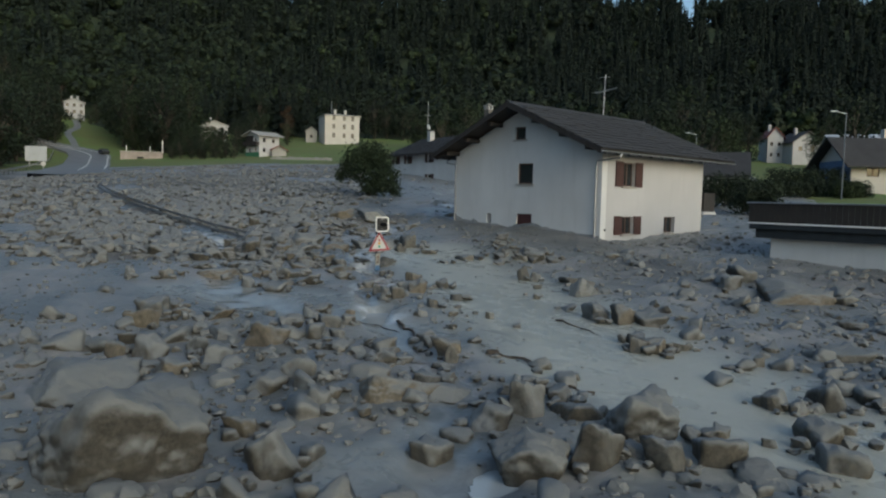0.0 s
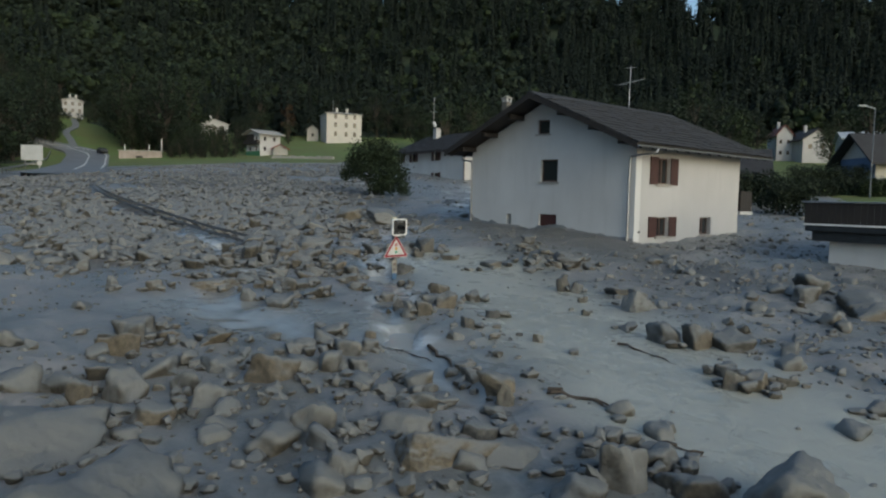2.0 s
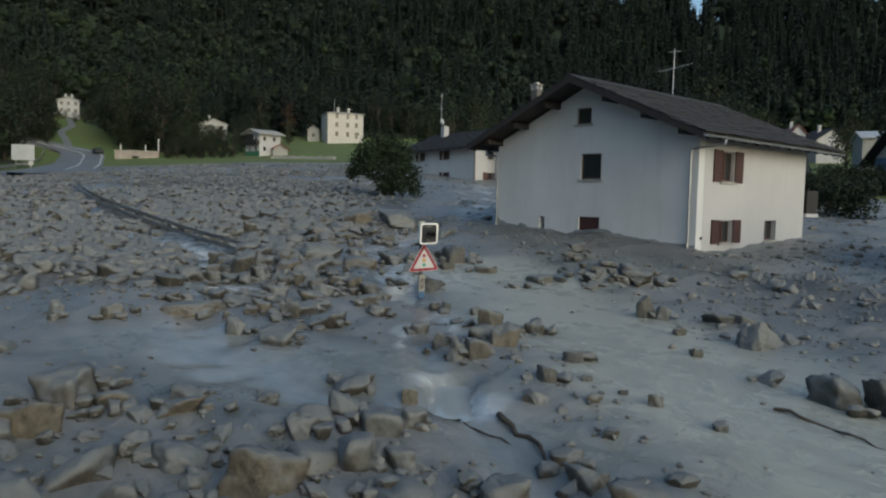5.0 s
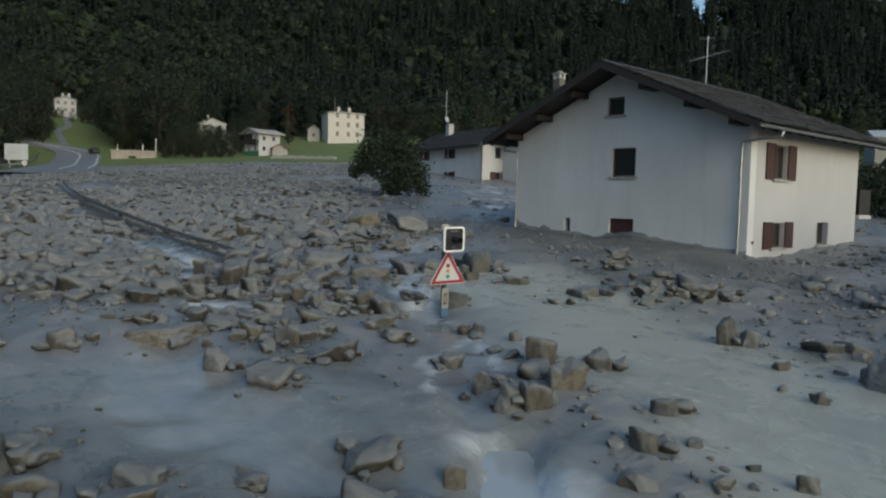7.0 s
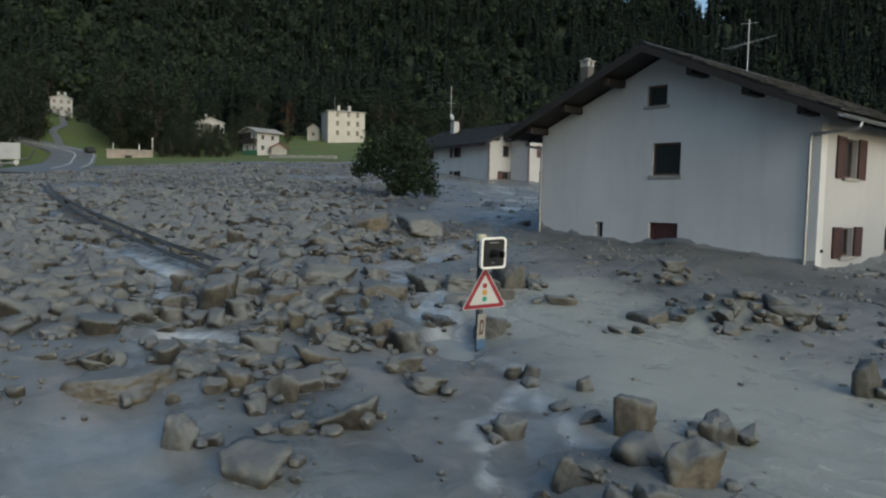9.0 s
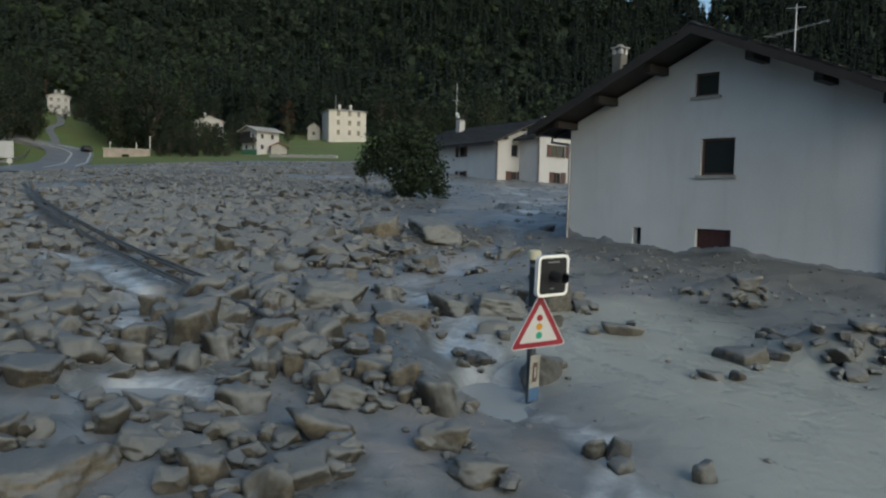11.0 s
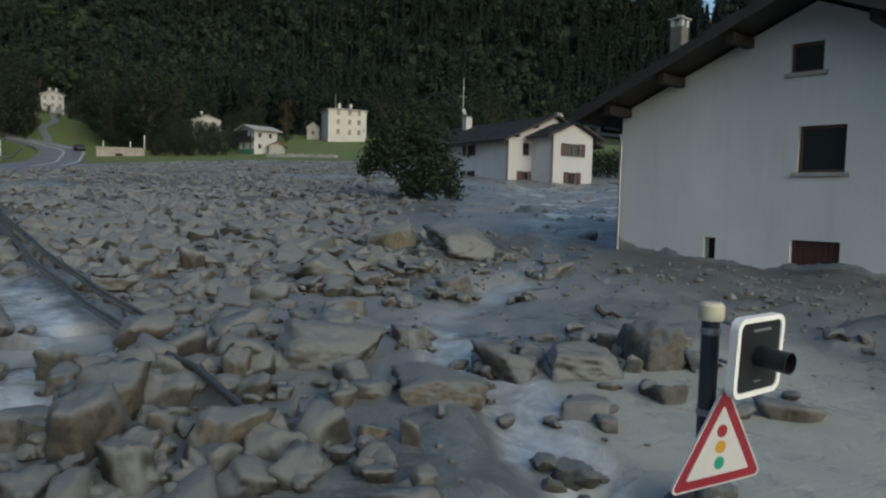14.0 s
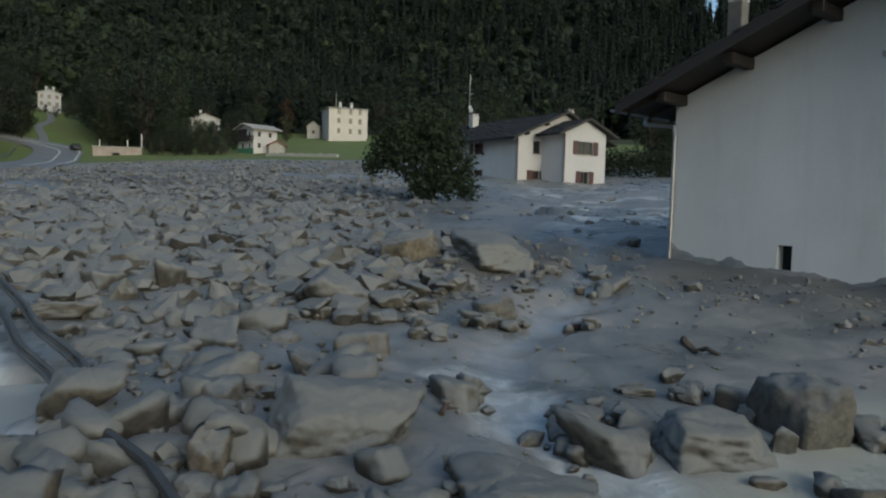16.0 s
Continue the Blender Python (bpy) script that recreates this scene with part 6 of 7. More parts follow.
# ---- road, signs and small structures on the left ----
def ribbon(name, line, width, mat, lift, label="", n=60, soft=True):
    """A strip of road that follows the ground along a smooth line on the plan."""
    pts = []
    for i in range(len(line) - 1):
        p0, p1, p2, p3 = (Vector(line[max(0, min(len(line) - 1, i + k))]) for k in (-1, 0, 1, 2))
        m = max(4, n // (len(line) - 1))
        for j in range(m):
            t = j / m
            pts.append(0.5 * ((2 * p1) + (p2 - p0) * t + (2 * p0 - 5 * p1 + 4 * p2 - p3) * t * t + (3 * p1 - p0 - 3 * p2 + p3) * t ** 3))
    pts.append(Vector(line[-1]))
    verts, faces = [], []
    cols = 5
    for i, p in enumerate(pts):
        d = (pts[min(i + 1, len(pts) - 1)] - pts[max(i - 1, 0)]).normalized()
        nrm = Vector((d.y, -d.x))
        zc = float(broad(p.x, p.y))
        for c in range(cols):
            q = p + nrm * width * (c / (cols - 1) - 0.5)
            verts.append((*xy(q.x, q.y), max(zc, float(broad(q.x, q.y))) + lift))
        for c in (0, cols - 1):
            q = p + nrm * width * (c / (cols - 1) - 0.5)
            verts.append((*xy(q.x, q.y), float(broad(q.x, q.y)) - 1.0))
    k = cols + 2
    for i in range(len(pts) - 1):
        for c in range(cols - 1):
            a = i * k + c
            faces.append((a, a + 1, a + k + 1, a + k))
        faces.append((i * k, i * k + k, i * k + k + cols, i * k + cols))
        faces.append((i * k + cols - 1, i * k + cols + 1, i * k + k + cols + 1, i * k + k + cols - 1))
    ob = raw(name, verts, faces, mat, smooth=False)
    return tagged(ob, label, kind="structure") if label else ob


ROAD = [(-58, 60), (-70, 84.5), (-83, 112), (-95, 137), (-100.5, 148.5), (-106, 154.5), (-115, 158), (-136, 158)]
ribbon("road", ROAD, 9.6, ASPHALT, 0.10, "grey asphalt road curving up out of the debris")
for off in (-4.1, 0.2, 4.2):
    ribbon("trim", [(r + off * 0.92, s + off * 0.35) for r, s in ROAD[1:]], 0.26, LINE, 0.125, "white painted road marking")
ribbon("road", [(-107, 156), (-111, 161.5), (-116.5, 170), (-122, 178), (-124.5, 188), (-131, 199)], 1.9, ASPHALT, 0.12, "narrow lane climbing to the farmhouse")
ribbon("road", [(48.6, 113), (44, 99), (40, 86), (31.4, 58), (28, 48)], 2.6, ASPHALT, 0.1, "pale lane between hedges")


def road_barrier():
    line = [(-64, 52), (-77, 79), (-90.5, 107), (-102, 133), (-109, 147)]
    x0, y0 = xy(*line[0])
    z0 = float(broad(*line[0]))
    b = thing("guard_rail", "pale steel guard rail along the road bend", "guard rail", x0, y0, z0)
    for a, c in zip(line[:-1], line[1:]):
        A = Vector((*xy(*a), float(broad(*a)) + 0.72)) - Vector((x0, y0, z0))
        C = Vector((*xy(*c), float(broad(*c)) + 0.72)) - Vector((x0, y0, z0))
        bm = bmesh.new()
        d = (C - A)
        m = Matrix.Translation((A + C) / 2) @ d.to_track_quat("X", "Z").to_matrix().to_4x4() @ Matrix.Diagonal((d.length, 0.06, 0.34, 1))
        bmesh.ops.create_cube(bm, size=1, matrix=m)
        part("rail", bm, METAL, b)
        for i in range(6):
            p = A.lerp(C, (i + 0.5) / 6)
            part("post", boxes((p.x - 0.04, p.x + 0.05, p.y - 0.05, p.y + 0.05, p.z - 1.2, p.z + 0.1)), DARK_METAL, b)


road_barrier()


def road_board():
    r, s = -87, 102
    x, y = xy(r, s)
    b = thing("road_sign", "blank back of a large road sign on two posts", "road sign", x, y, float(broad(r, s)), TURN + 12)
    part("board", boxes((-1.9, 1.9, -0.05, 0.05, 1.5, 4.3), bevel=0.02), PALE_ROOF, b)
    for u in (-1.2, 1.2):
        part("post", tube(bmesh.new(), (u, 0.06, -0.5), (u, 0.06, 4.2), 0.09, seg=8), METAL, b)
    part("rail", boxes((-1.2, 1.2, 0.02, 0.1, 0.7, 0.9)), METAL, b)
    part("disc", tube(bmesh.new(), (1.3, -0.12, 1.0), (1.3, -0.08, 1.0), 0.45, seg=20), SIGN_WHITE, b, "round pale sign back")
    return b


road_board()


PINK_WALL = material("pinkish_wall", (0.34, 0.29, 0.26), 0.9, vary=0.35, scale=0.8)


def bridge_house():
    r, s = -85.3, 143.5
    x, y = xy(r, s)
    b = thing("retaining_wall", "long low pale wall with a dark opening beside the road", "wall", x, y, float(broad(r, s)) - 0.3, TURN + 10)
    f = lambda u, z, q: (u, q, z)
    part("wall", pierced(bmesh.new(), [-4.7, 5.2], lambda u: 2.0, -2, [(-0.9, 0.7, -0.2, 0.9)], f, 0.6), PINK_WALL, b)
    part("coping", boxes((-4.9, 5.4, -0.15, 0.75, 2.002, 2.2)), STONE, b)
    part("recess_shade", boxes((-0.9, 0.7, 0.5, 0.58, -0.2, 0.9)), HOLE_SHADE, b)
    for u, hh in ((-3.4, 3.6), (2.2, 3.6), (5.1, 5.0)):
        part("post", tube(bmesh.new(), (u, 0.3, 2.2), (u, 0.3, hh), 0.09, seg=8), WHITE_PAINT, b)


bridge_house()


def field_wall():
    a, c = (-50.5, 133.7), (-35.5, 125.5)
    x, y = xy(*a)
    w = thing("field_wall", "low pale stone wall at the edge of the meadow", "wall", x, y, float(broad(*a)), math.degrees(math.atan2(xy(*c)[1] - y, xy(*c)[0] - x)))
    ln = math.hypot(c[0] - a[0], c[1] - a[1])
    drop = float(broad(*c)) - float(broad(*a))
    rng = random.Random(4)
    u = 0.0
    while u < ln:
        k = rng.uniform(0.5, 1.1)
        z = drop * u / ln
        part("stone", boxes((u, u + k - 0.03, -0.25, 0.25, z - 0.6, z + 0.55 + rng.uniform(-0.1, 0.12)), bevel=0.04), STONE, w)
        u += k


field_wall()


def car(r, s, turn, mat, label):
    x, y = xy(r, s)
    c = thing("car", label, "car", x, y, float(broad(r, s)) + 0.12, turn)
    bm = bmesh.new()
    prism(bm, [(-2.1, 0.3), (2.1, 0.3), (2.15, 0.75), (1.2, 0.92), (0.6, 1.38), (-1.2, 1.42), (-1.9, 0.98), (-2.15, 0.9)], "y", -0.85, 0.85)
    part("body", bm, mat, c)
    bm = bmesh.new()
    prism(bm, [(1.05, 0.95), (0.55, 1.32), (-1.15, 1.34), (-1.7, 0.98)], "y", -0.86, 0.86)
    part("side_glass", bm, GLASS, c)
    for u in (-1.35, 1.35):
        for v in (-0.86, 0.70):
            part("wheel", tube(bmesh.new(), (u, v, 0.32), (u, v + 0.16, 0.32), 0.32, seg=16), BLACK, c)
    return c


car(-98.8, 152.5, TURN - 50, DARK_METAL, "dark car parked at the road bend")


LAMP_GREY = material("blue_grey_paint", (0.14, 0.16, 0.19), 0.5, metal=0.3, vary=0.2)


def lamp_post(r, s, hgt, label):
    x, y = xy(r, s)
    p = thing("street_lamp", label, "street lamp", x, y, float(broad(r, s)), TURN)
    part("pole", tube(bmesh.new(), (0, 0, -0.5), (0, 0, hgt), 0.06, 0.04, 10), LAMP_GREY, p)
    part("arm", tube(bmesh.new(), (0, 0, hgt - 0.05), (-0.9, 0, hgt + 0.15), 0.045, seg=8), PALE_ROOF, p)
    part("lamp_head", boxes((-1.5, -0.8, -0.13, 0.13, hgt + 0.1, hgt + 0.24), bevel=0.03), PALE_ROOF, p)
    return p


lamp_post(28.7, 33.5, 8.0, "tall pale street lamp by the hedge")
lamp_post(25.5, 66, 6.4, "street lamp beside the village lane")


# ---- driftwood in the mud ----
def branch(points, thick, label="thin dark branch lying in wet mud"):
    x0, y0 = xy(*points[0])
    z0 = gz(*points[0])
    b = thing("branch", label, "branch", x0, y0, z0, group="driftwood")
    rng = random.Random(int(points[0][0] * 77 + points[0][1] * 13))
    bm = bmesh.new()
    prev = None
    n = 9
    for i in range(n + 1):
        t = i / n * (len(points) - 1)
        k = min(int(t), len(points) - 2)
        u = t - k
        r = points[k][0] * (1 - u) + points[k + 1][0] * u + rng.gauss(0, 0.03)
        s = points[k][1] * (1 - u) + points[k + 1][1] * u + rng.gauss(0, 0.03)
        p = Vector((*xy(r, s), gz(r, s) + thick * 0.6 + 0.03 * math.sin(i * 1.3))) - Vector((x0, y0, z0))
        d = Vector(xy(points[-1][0] - points[0][0], points[-1][1] - points[0][1])).normalized()
        q = thick * (1 - 0.6 * i / n) * rng.uniform(0.85, 1.15)
        ring = [bm.verts.new(p + Vector((-d.y * math.cos(a) * q, d.x * math.cos(a) * q, math.sin(a) * q))) for a in (k * math.pi / 3.5 for k in range(7))]
        if prev:
            for k in range(7):
                bm.faces.new((prev[k], prev[(k + 1) % 7], ring[(k + 1) % 7], ring[k]))
        else:
            bm.faces.new(ring[::-1])
        prev = ring
    bm.faces.new(prev)
    bmesh.ops.recalc_face_normals(bm, faces=bm.faces)
    part("stem", bm, BARK, b)
    return b


branch([(-6.1, -20.3), (-5.7, -20.4), (-5.2, -20.8)], 0.035)
branch([(-4.8, -22.0), (-4.5, -22.3), (-4.3, -22.4)], 0.03)
branch([(-8.9, -16.7), (-8.5, -17.6), (-7.9, -18.4)], 0.025)
branch([(-8.2, -17.4), (-7.8, -18.2), (-7.6, -18.9)], 0.045)
branch([(-6.1, -20.1), (-5.6, -20.5), (-5.1, -20.7)], 0.04)
branch([(-4.3, -16.9), (-3.8, -17.7), (-3.5, -18.3)], 0.03)
branch([(-12.3, -3.7), (-12.1, -3.3), (-11.9, -2.9)], 0.03)
branch([(-9.0, -0.3), (-8.9, -0.6), (-8.7, -1.0)], 0.06, "broken dark plank lying in wet mud")


# ---- trees and shrubs of the village ----
def foliage(seed, lobes, n, size, spread=0.35):
    """Leaf clumps round a set of lobes (x, y, z, radius): verts and faces."""
    rng = np.random.RandomState(seed)
    lob = np.array(lobes)
    w = lob[:, 3] ** 2
    pick = rng.choice(len(lob), n, p=w / w.sum())
    d = rng.normal(size=(n, 3))
    d /= np.linalg.norm(d, axis=1)[:, None]
    rad = lob[pick, 3] * (1 - spread * rng.uniform(0, 1, n) ** 2 + 0.18 * rng.normal(size=n))
    c = lob[pick, :3] + d * rad[:, None] * np.array([1, 1, 0.9])
    nrm = d + rng.normal(size=(n, 3)) * 0.6
    nrm /= np.linalg.norm(nrm, axis=1)[:, None]
    u = np.cross(nrm, rng.normal(size=(n, 3)))
    u /= np.linalg.norm(u, axis=1)[:, None]
    v = np.cross(nrm, u)
    k = size * rng.uniform(0.45, 1.1, n)[:, None]
    q = rng.uniform(0.5, 1.0, (n, 4, 1))
    pts = np.stack([c + u * k * q[:, 0], c + v * k * 0.7 * q[:, 1] + nrm * k * 0.2, c - u * k * q[:, 2], c - v * k * 0.7 * q[:, 3] + nrm * k * 0.15], 1)
    return pts.reshape(-1, 3), np.arange(n * 4).reshape(n, 4)


def limb(bm, a, b, r0, r1, rng, n=4):
    a, b = Vector(a), Vector(b)
    prev = a
    for i in range(1, n + 1):
        t = i / n
        p = a.lerp(b, t) + Vector((rng.uniform(-1, 1), rng.uniform(-1, 1), rng.uniform(-0.5, 0.5))) * (b - a).length * 0.04
        tube(bm, prev, p, r0 + (r1 - r0) * (i - 1) / n, r0 + (r1 - r0) * t, 5)
        prev = p


def tree(seed, hgt, wide, mat, leaves, clump, label, category="tree", low=0.12, lobes_n=20, name="tree"):
    """A tapered trunk with limbs and a crown of many small clumps with gaps."""
    rng = random.Random(seed)
    t = thing(name, label, category)
    lobes = []
    bm = bmesh.new()
    limb(bm, (0, 0, -0.8), (rng.uniform(-0.3, 0.3), rng.uniform(-0.3, 0.3), hgt * 0.72), hgt * 0.028, hgt * 0.008, rng, 6)
    for i in range(lobes_n):
        a = rng.uniform(0, 6.283)
        z = hgt * (low + (0.93 - low) * (i + 0.5) / lobes_n)
        prof = math.sin(math.pi * min(1, (z / hgt - low * 0.6) / (1.02 - low * 0.6))) ** 0.7
        q = wide * 0.5 * prof * rng.uniform(0.45, 0.8)
        rad = wide * rng.uniform(0.13, 0.24)
        c = (q * math.cos(a), q * math.sin(a), z)
        lobes.append((*c, rad))
        limb(bm, (0, 0, z * 0.55), c, hgt * 0.010, hgt * 0.003, rng, 2)
    part("trunk", bm, BARK, t)
    v, f = foliage(seed, lobes, leaves, clump)
    ob = tri_mesh("crown", v, f, [mat])
    ob.parent = t
    return t


def conifer_tree(seed, hgt, wide, mat, label):
    rng = np.random.RandomState(seed)
    t = thing("conifer", label, "tree")
    part("trunk", tube(bmesh.new(), (0, 0, -0.8), (0, 0, hgt * 0.97), hgt * 0.016, hgt * 0.002, 8), BARK, t)
    v, f = [], []
    for k in range(260):
        z = hgt * rng.uniform(0.08, 0.98)
        rad = wide * 0.5 * (1 - z / hgt) ** 0.8 * rng.uniform(0.75, 1.1) + 0.1
        a = rng.uniform(0, 6.283)
        d = np.array([math.cos(a), math.sin(a), 0])
        s = np.array([-math.sin(a), math.cos(a), 0])
        p0 = np.array([0, 0, z + rad * 0.12])
        p1 = d * rad + np.array([0, 0, z - rad * 0.28])
        wd = rad * rng.uniform(0.14, 0.24) + 0.08
        b = len(v)
        v.extend([p0, p0 * 0.45 + p1 * 0.55 + s * wd, p1, p0 * 0.45 + p1 * 0.55 - s * wd])
        v.extend([p0 * 0.5 + p1 * 0.5 + np.array([0, 0, wd * 0.8])])
        f.extend([(b, b + 1, b + 4), (b + 1, b + 2, b + 4), (b + 2, b + 3, b + 4), (b + 3, b, b + 4)])
    ob = tri_mesh("crown", np.array(v), np.array(f), [mat])
    ob.parent = t
    return t


def plant(proto, r, s, scale=1.0, turn=None, dz=0.0):
    x, y = xy(r, s)
    k = random.Random(int(r * 91 + s * 37))
    turn = k.uniform(0, 360) if turn is None else turn
    ob = copy_thing(proto, pose(x, y, float(broad(r, s)) + dz, 0, 0, turn))
    ob.matrix_basis = pose(x, y, float(broad(r, s)) + dz, 0, 0, turn) @ Matrix.Diagonal((scale, scale, scale * k.uniform(0.9, 1.1), 1))
    return ob


def village_trees():
    protos = [tree(500 + i, 14, 9, LEAF_MID if i == 3 else LEAF, 1200, 0.48, "dark green broadleaf tree at the forest edge") for i in range(4)]
    light = [tree(520 + i, 9, 7.5, LEAF_LIGHT, 1000, 0.40, "lighter green broadleaf tree in the village") for i in range(3)]
    fir = [conifer_tree(540 + i, 17, 6.5, NEEDLE, "dark spruce standing among the village trees") for i in range(2)]
    rng = random.Random(9)
    spots = []
    # tall wood between the road and the hidden house
    for i in range(15):
        spots.append((rng.choice(protos), rng.uniform(-111, -83), rng.uniform(157, 183), rng.uniform(0.95, 1.5)))
    # edge of the wood left of the road
    for i in range(26):
        s = rng.uniform(62, 140)
        spots.append((rng.choice(protos), -76 - 0.45 * (s - 61) - rng.uniform(0, 14), s, rng.uniform(0.8, 1.3)))
    for i in range(26):
        s = rng.uniform(150, 222)
        spots.append((rng.choice(protos), -112 - 0.42 * (s - 150) - rng.uniform(4, 34), s, rng.uniform(0.7, 1.2)))
    # belt in front of and round the hidden house
    for i in range(12):
        spots.append((rng.choice(protos + light[:1]), rng.uniform(-95, -64), rng.uniform(156, 180), rng.uniform(0.3, 0.6)))
    for i in range(9):
        spots.append((rng.choice(protos), rng.uniform(-74, -56), rng.uniform(160, 186), rng.uniform(0.4, 0.7)))
    for i in range(30):
        spots.append((rng.choice(protos + fir), rng.uniform(-118, -22), rng.uniform(203, 226), rng.uniform(0.7, 1.2)))
    # behind the second house and to the right of it
    for i in range(12):
        spots.append((rng.choice(protos + light), rng.uniform(-22, 26), rng.uniform(112, 175), rng.uniform(0.7, 1.1)))
    for i in range(16):
        spots.append((rng.choice(protos + light * 2), rng.uniform(24, 60), rng.uniform(84, 150), rng.uniform(0.75, 1.15)))
    for i in range(16):
        spots.append((rng.choice(protos + light + fir), rng.uniform(60, 135), rng.uniform(125, 210), rng.uniform(0.7, 1.1)))
    # dark wood on both sides of the lane, close behind the road
    for i in range(26):
        s = rng.uniform(163, 200)
        spots.append((rng.choice(protos), -0.53 * (s + 35) - 9 - rng.uniform(0, 16), s, rng.uniform(0.7, 1.15)))
    for i in range(14):
        k = rng.random()
        spots.append((rng.choice(protos), -99 + 21 * k, 162 - 9 * k + rng.uniform(0, 7), rng.uniform(0.4, 0.75)))
    for i in range(12):
        spots.append((rng.choice(protos + light[:1]), rng.uniform(-80, -61), rng.uniform(147, 157), rng.uniform(0.3, 0.55)))
    for i in range(12):
        s = rng.uniform(162, 196)
        spots.append((rng.choice(protos), -0.48 * (s + 35) - 8 + rng.uniform(0, 12), s, rng.uniform(0.55, 1.0)))
    # low scrub along the far edge of the debris
    for i in range(30):
        spots.append((rng.choice(protos + light[:1]), rng.uniform(-83, -60), rng.uniform(140, 147), rng.uniform(0.16, 0.34)))
    # bushes below the farmhouse
    for i in range(10):
        spots.append((rng.choice(protos + light[:1]), rng.uniform(-136, -124), rng.uniform(190, 195.5), rng.uniform(0.14, 0.24)))
    # garden trees beyond the white house
    for i in range(16):
        s = rng.uniform(66, 104)
        spots.append((rng.choice(light + protos[:1]), -7 + rng.uniform(0.24, 0.345) * (s + 35), s, rng.uniform(0.7, 0.95)))
    for i in range(12):
        s = rng.uniform(118, 165)
        spots.append((rng.choice(light + protos[:1]), -7 + rng.uniform(0.335, 0.40) * (s + 35), s, rng.uniform(0.7, 1.0)))
    houses = ((-44.3, 191), (-56.8, 148), (-134, 204), (76, 162), (81, 157), (74, 118), (45.5, 49.5), (-53, 193), (-82, 187), (-108, 213), (-87, 143))
    for p, r, s, k in spots:
        lane = near_line(np.array(r), np.array(s), [(48.6, 113), (40, 86), (31.4, 58)]) < 4
        if lane or s > 145 and -0.562 < (r + 9.25) / (s + 24.7) < -0.510 or s < 155 and 0.40 < (r + 8) / (s + 32) < 0.50:
            continue
        if all(math.hypot(r - a, s - b) > 7.5 for a, b in houses) and near_line(np.array(r), np.array(s), [(-90, 130), (-104, 152), (-118, 172), (-131, 199)]) > 3.2:
            plant(p, r, s, k)
    # bushes on the slope below the farmhouse and on the verge of the road
    for r, s, k in ((-136, 197, 0.26), (-131.5, 197.5, 0.2), (-138.5, 199, 0.34), (-127.5, 196, 0.24), (-126, 199, 0.34), (-140, 203, 0.5), (-126.5, 204, 0.55),
                    (-116, 160.5, 0.42), (-119, 162, 0.5), (-122, 164, 0.55), (-125, 166, 0.6), (-120, 170, 0.6), (-127, 174, 0.7), (-124, 168, 0.5), (-129, 181, 0.7), (-132, 187, 0.6)):
        plant(rng.choice(protos), r, s, k)
    for p in protos + light + fir:
        for c in p.children_recursive:
            bpy.data.objects.remove(c)
        bpy.data.objects.remove(p)


village_trees()
LEAF_RUST = leaf_material("rusty_leaves", (0.030, 0.020, 0.012), (0.055, 0.034, 0.018))
rusty = tree(581, 11, 4.4, LEAF_RUST, 900, 0.45, "rust-brown dying tree above the meadow")
rusty.matrix_basis = pose(*xy(-62.5, 199), float(broad(-62.5, 199)))


def shrub(name, label, r, s, lobes, leaves, clump, mat, stems=9, seed=1):
    x, y = xy(r, s)
    t = thing(name, label, "shrub", x, y, gz(r, s), TURN)
    rng = random.Random(seed)
    bm = bmesh.new()
    for i in range(stems):
        c = rng.choice(lobes)
        limb(bm, (rng.uniform(-0.5, 0.5), rng.uniform(-0.3, 0.3), -0.3), (c[0], c[1], c[2] + c[3] * 0.5), 0.06, 0.012, rng, 4)
    part("stem", bm, BARK, t)
    v, f = foliage(seed, lobes, leaves, clump, spread=0.6)
    ob = tri_mesh("crown", v, f, [mat])
    ob.parent = t
    return t


# big shrub that the flow has bent over
shrub("shrub", "large dark green shrub standing in the mud", -14.0, 23.2,
      [(-0.9, 0, 3.0, 1.15), (0.1, 0.3, 3.3, 1.25), (1.0, 0, 2.8, 1.1), (-1.7, 0.2, 2.1, 0.85), (-0.6, -0.5, 1.9, 1.0), (0.6, -0.6, 1.6, 1.1),
       (1.5, -0.2, 1.7, 0.95), (1.9, -0.4, 0.9, 0.75), (1.1, -0.8, 0.7, 0.8), (0.2, -0.7, 0.7, 0.7), (-2.2, 0.1, 1.5, 0.5), (2.2, -0.2, 0.4, 0.5)], 8500, 0.16, LEAF_MID, 12, 3)


def hedge(label, r, s, w, d, hgt, turn, seed, mat=None):
    x, y = xy(r, s)
    t = thing("hedge", label, "hedge", x, y, float(broad(r, s)), turn)
    rng = random.Random(seed)
    lobes = []
    n = max(3, int(w / 0.9))
    for i in range(n):
        for k in range(2):
            lobes.append((-w / 2 + w * (i + 0.5) / n, rng.uniform(-0.2, 0.2) * d, hgt * (0.3 + 0.4 * k) + rng.uniform(-0.1, 0.1), min(hgt, d) * rng.uniform(0.36, 0.46)))
    bm = bmesh.new()
    for i in range(n):
        u = -w / 2 + w * (i + 0.5) / n
        limb(bm, (u, 0, -0.3), (u, 0, hgt * 0.7), 0.05, 0.015, rng, 3)
    part("stem", bm, BARK, t)
    v, f = foliage(seed, lobes, int(1200 + w * hgt * 260), 0.17, 0.5)
    ob = tri_mesh("crown", v, f, [mat or LEAF])
    ob.parent = t
    return t


hedge("tall clipped dark green hedge by the lane", 31.6, 46.5, 8.0, 2.2, 2.7, TURN - 4, 21)
hedge("round garden bush at the edge of the mud", 13.6, 22.6, 4.2, 3.0, 2.4, TURN, 22)
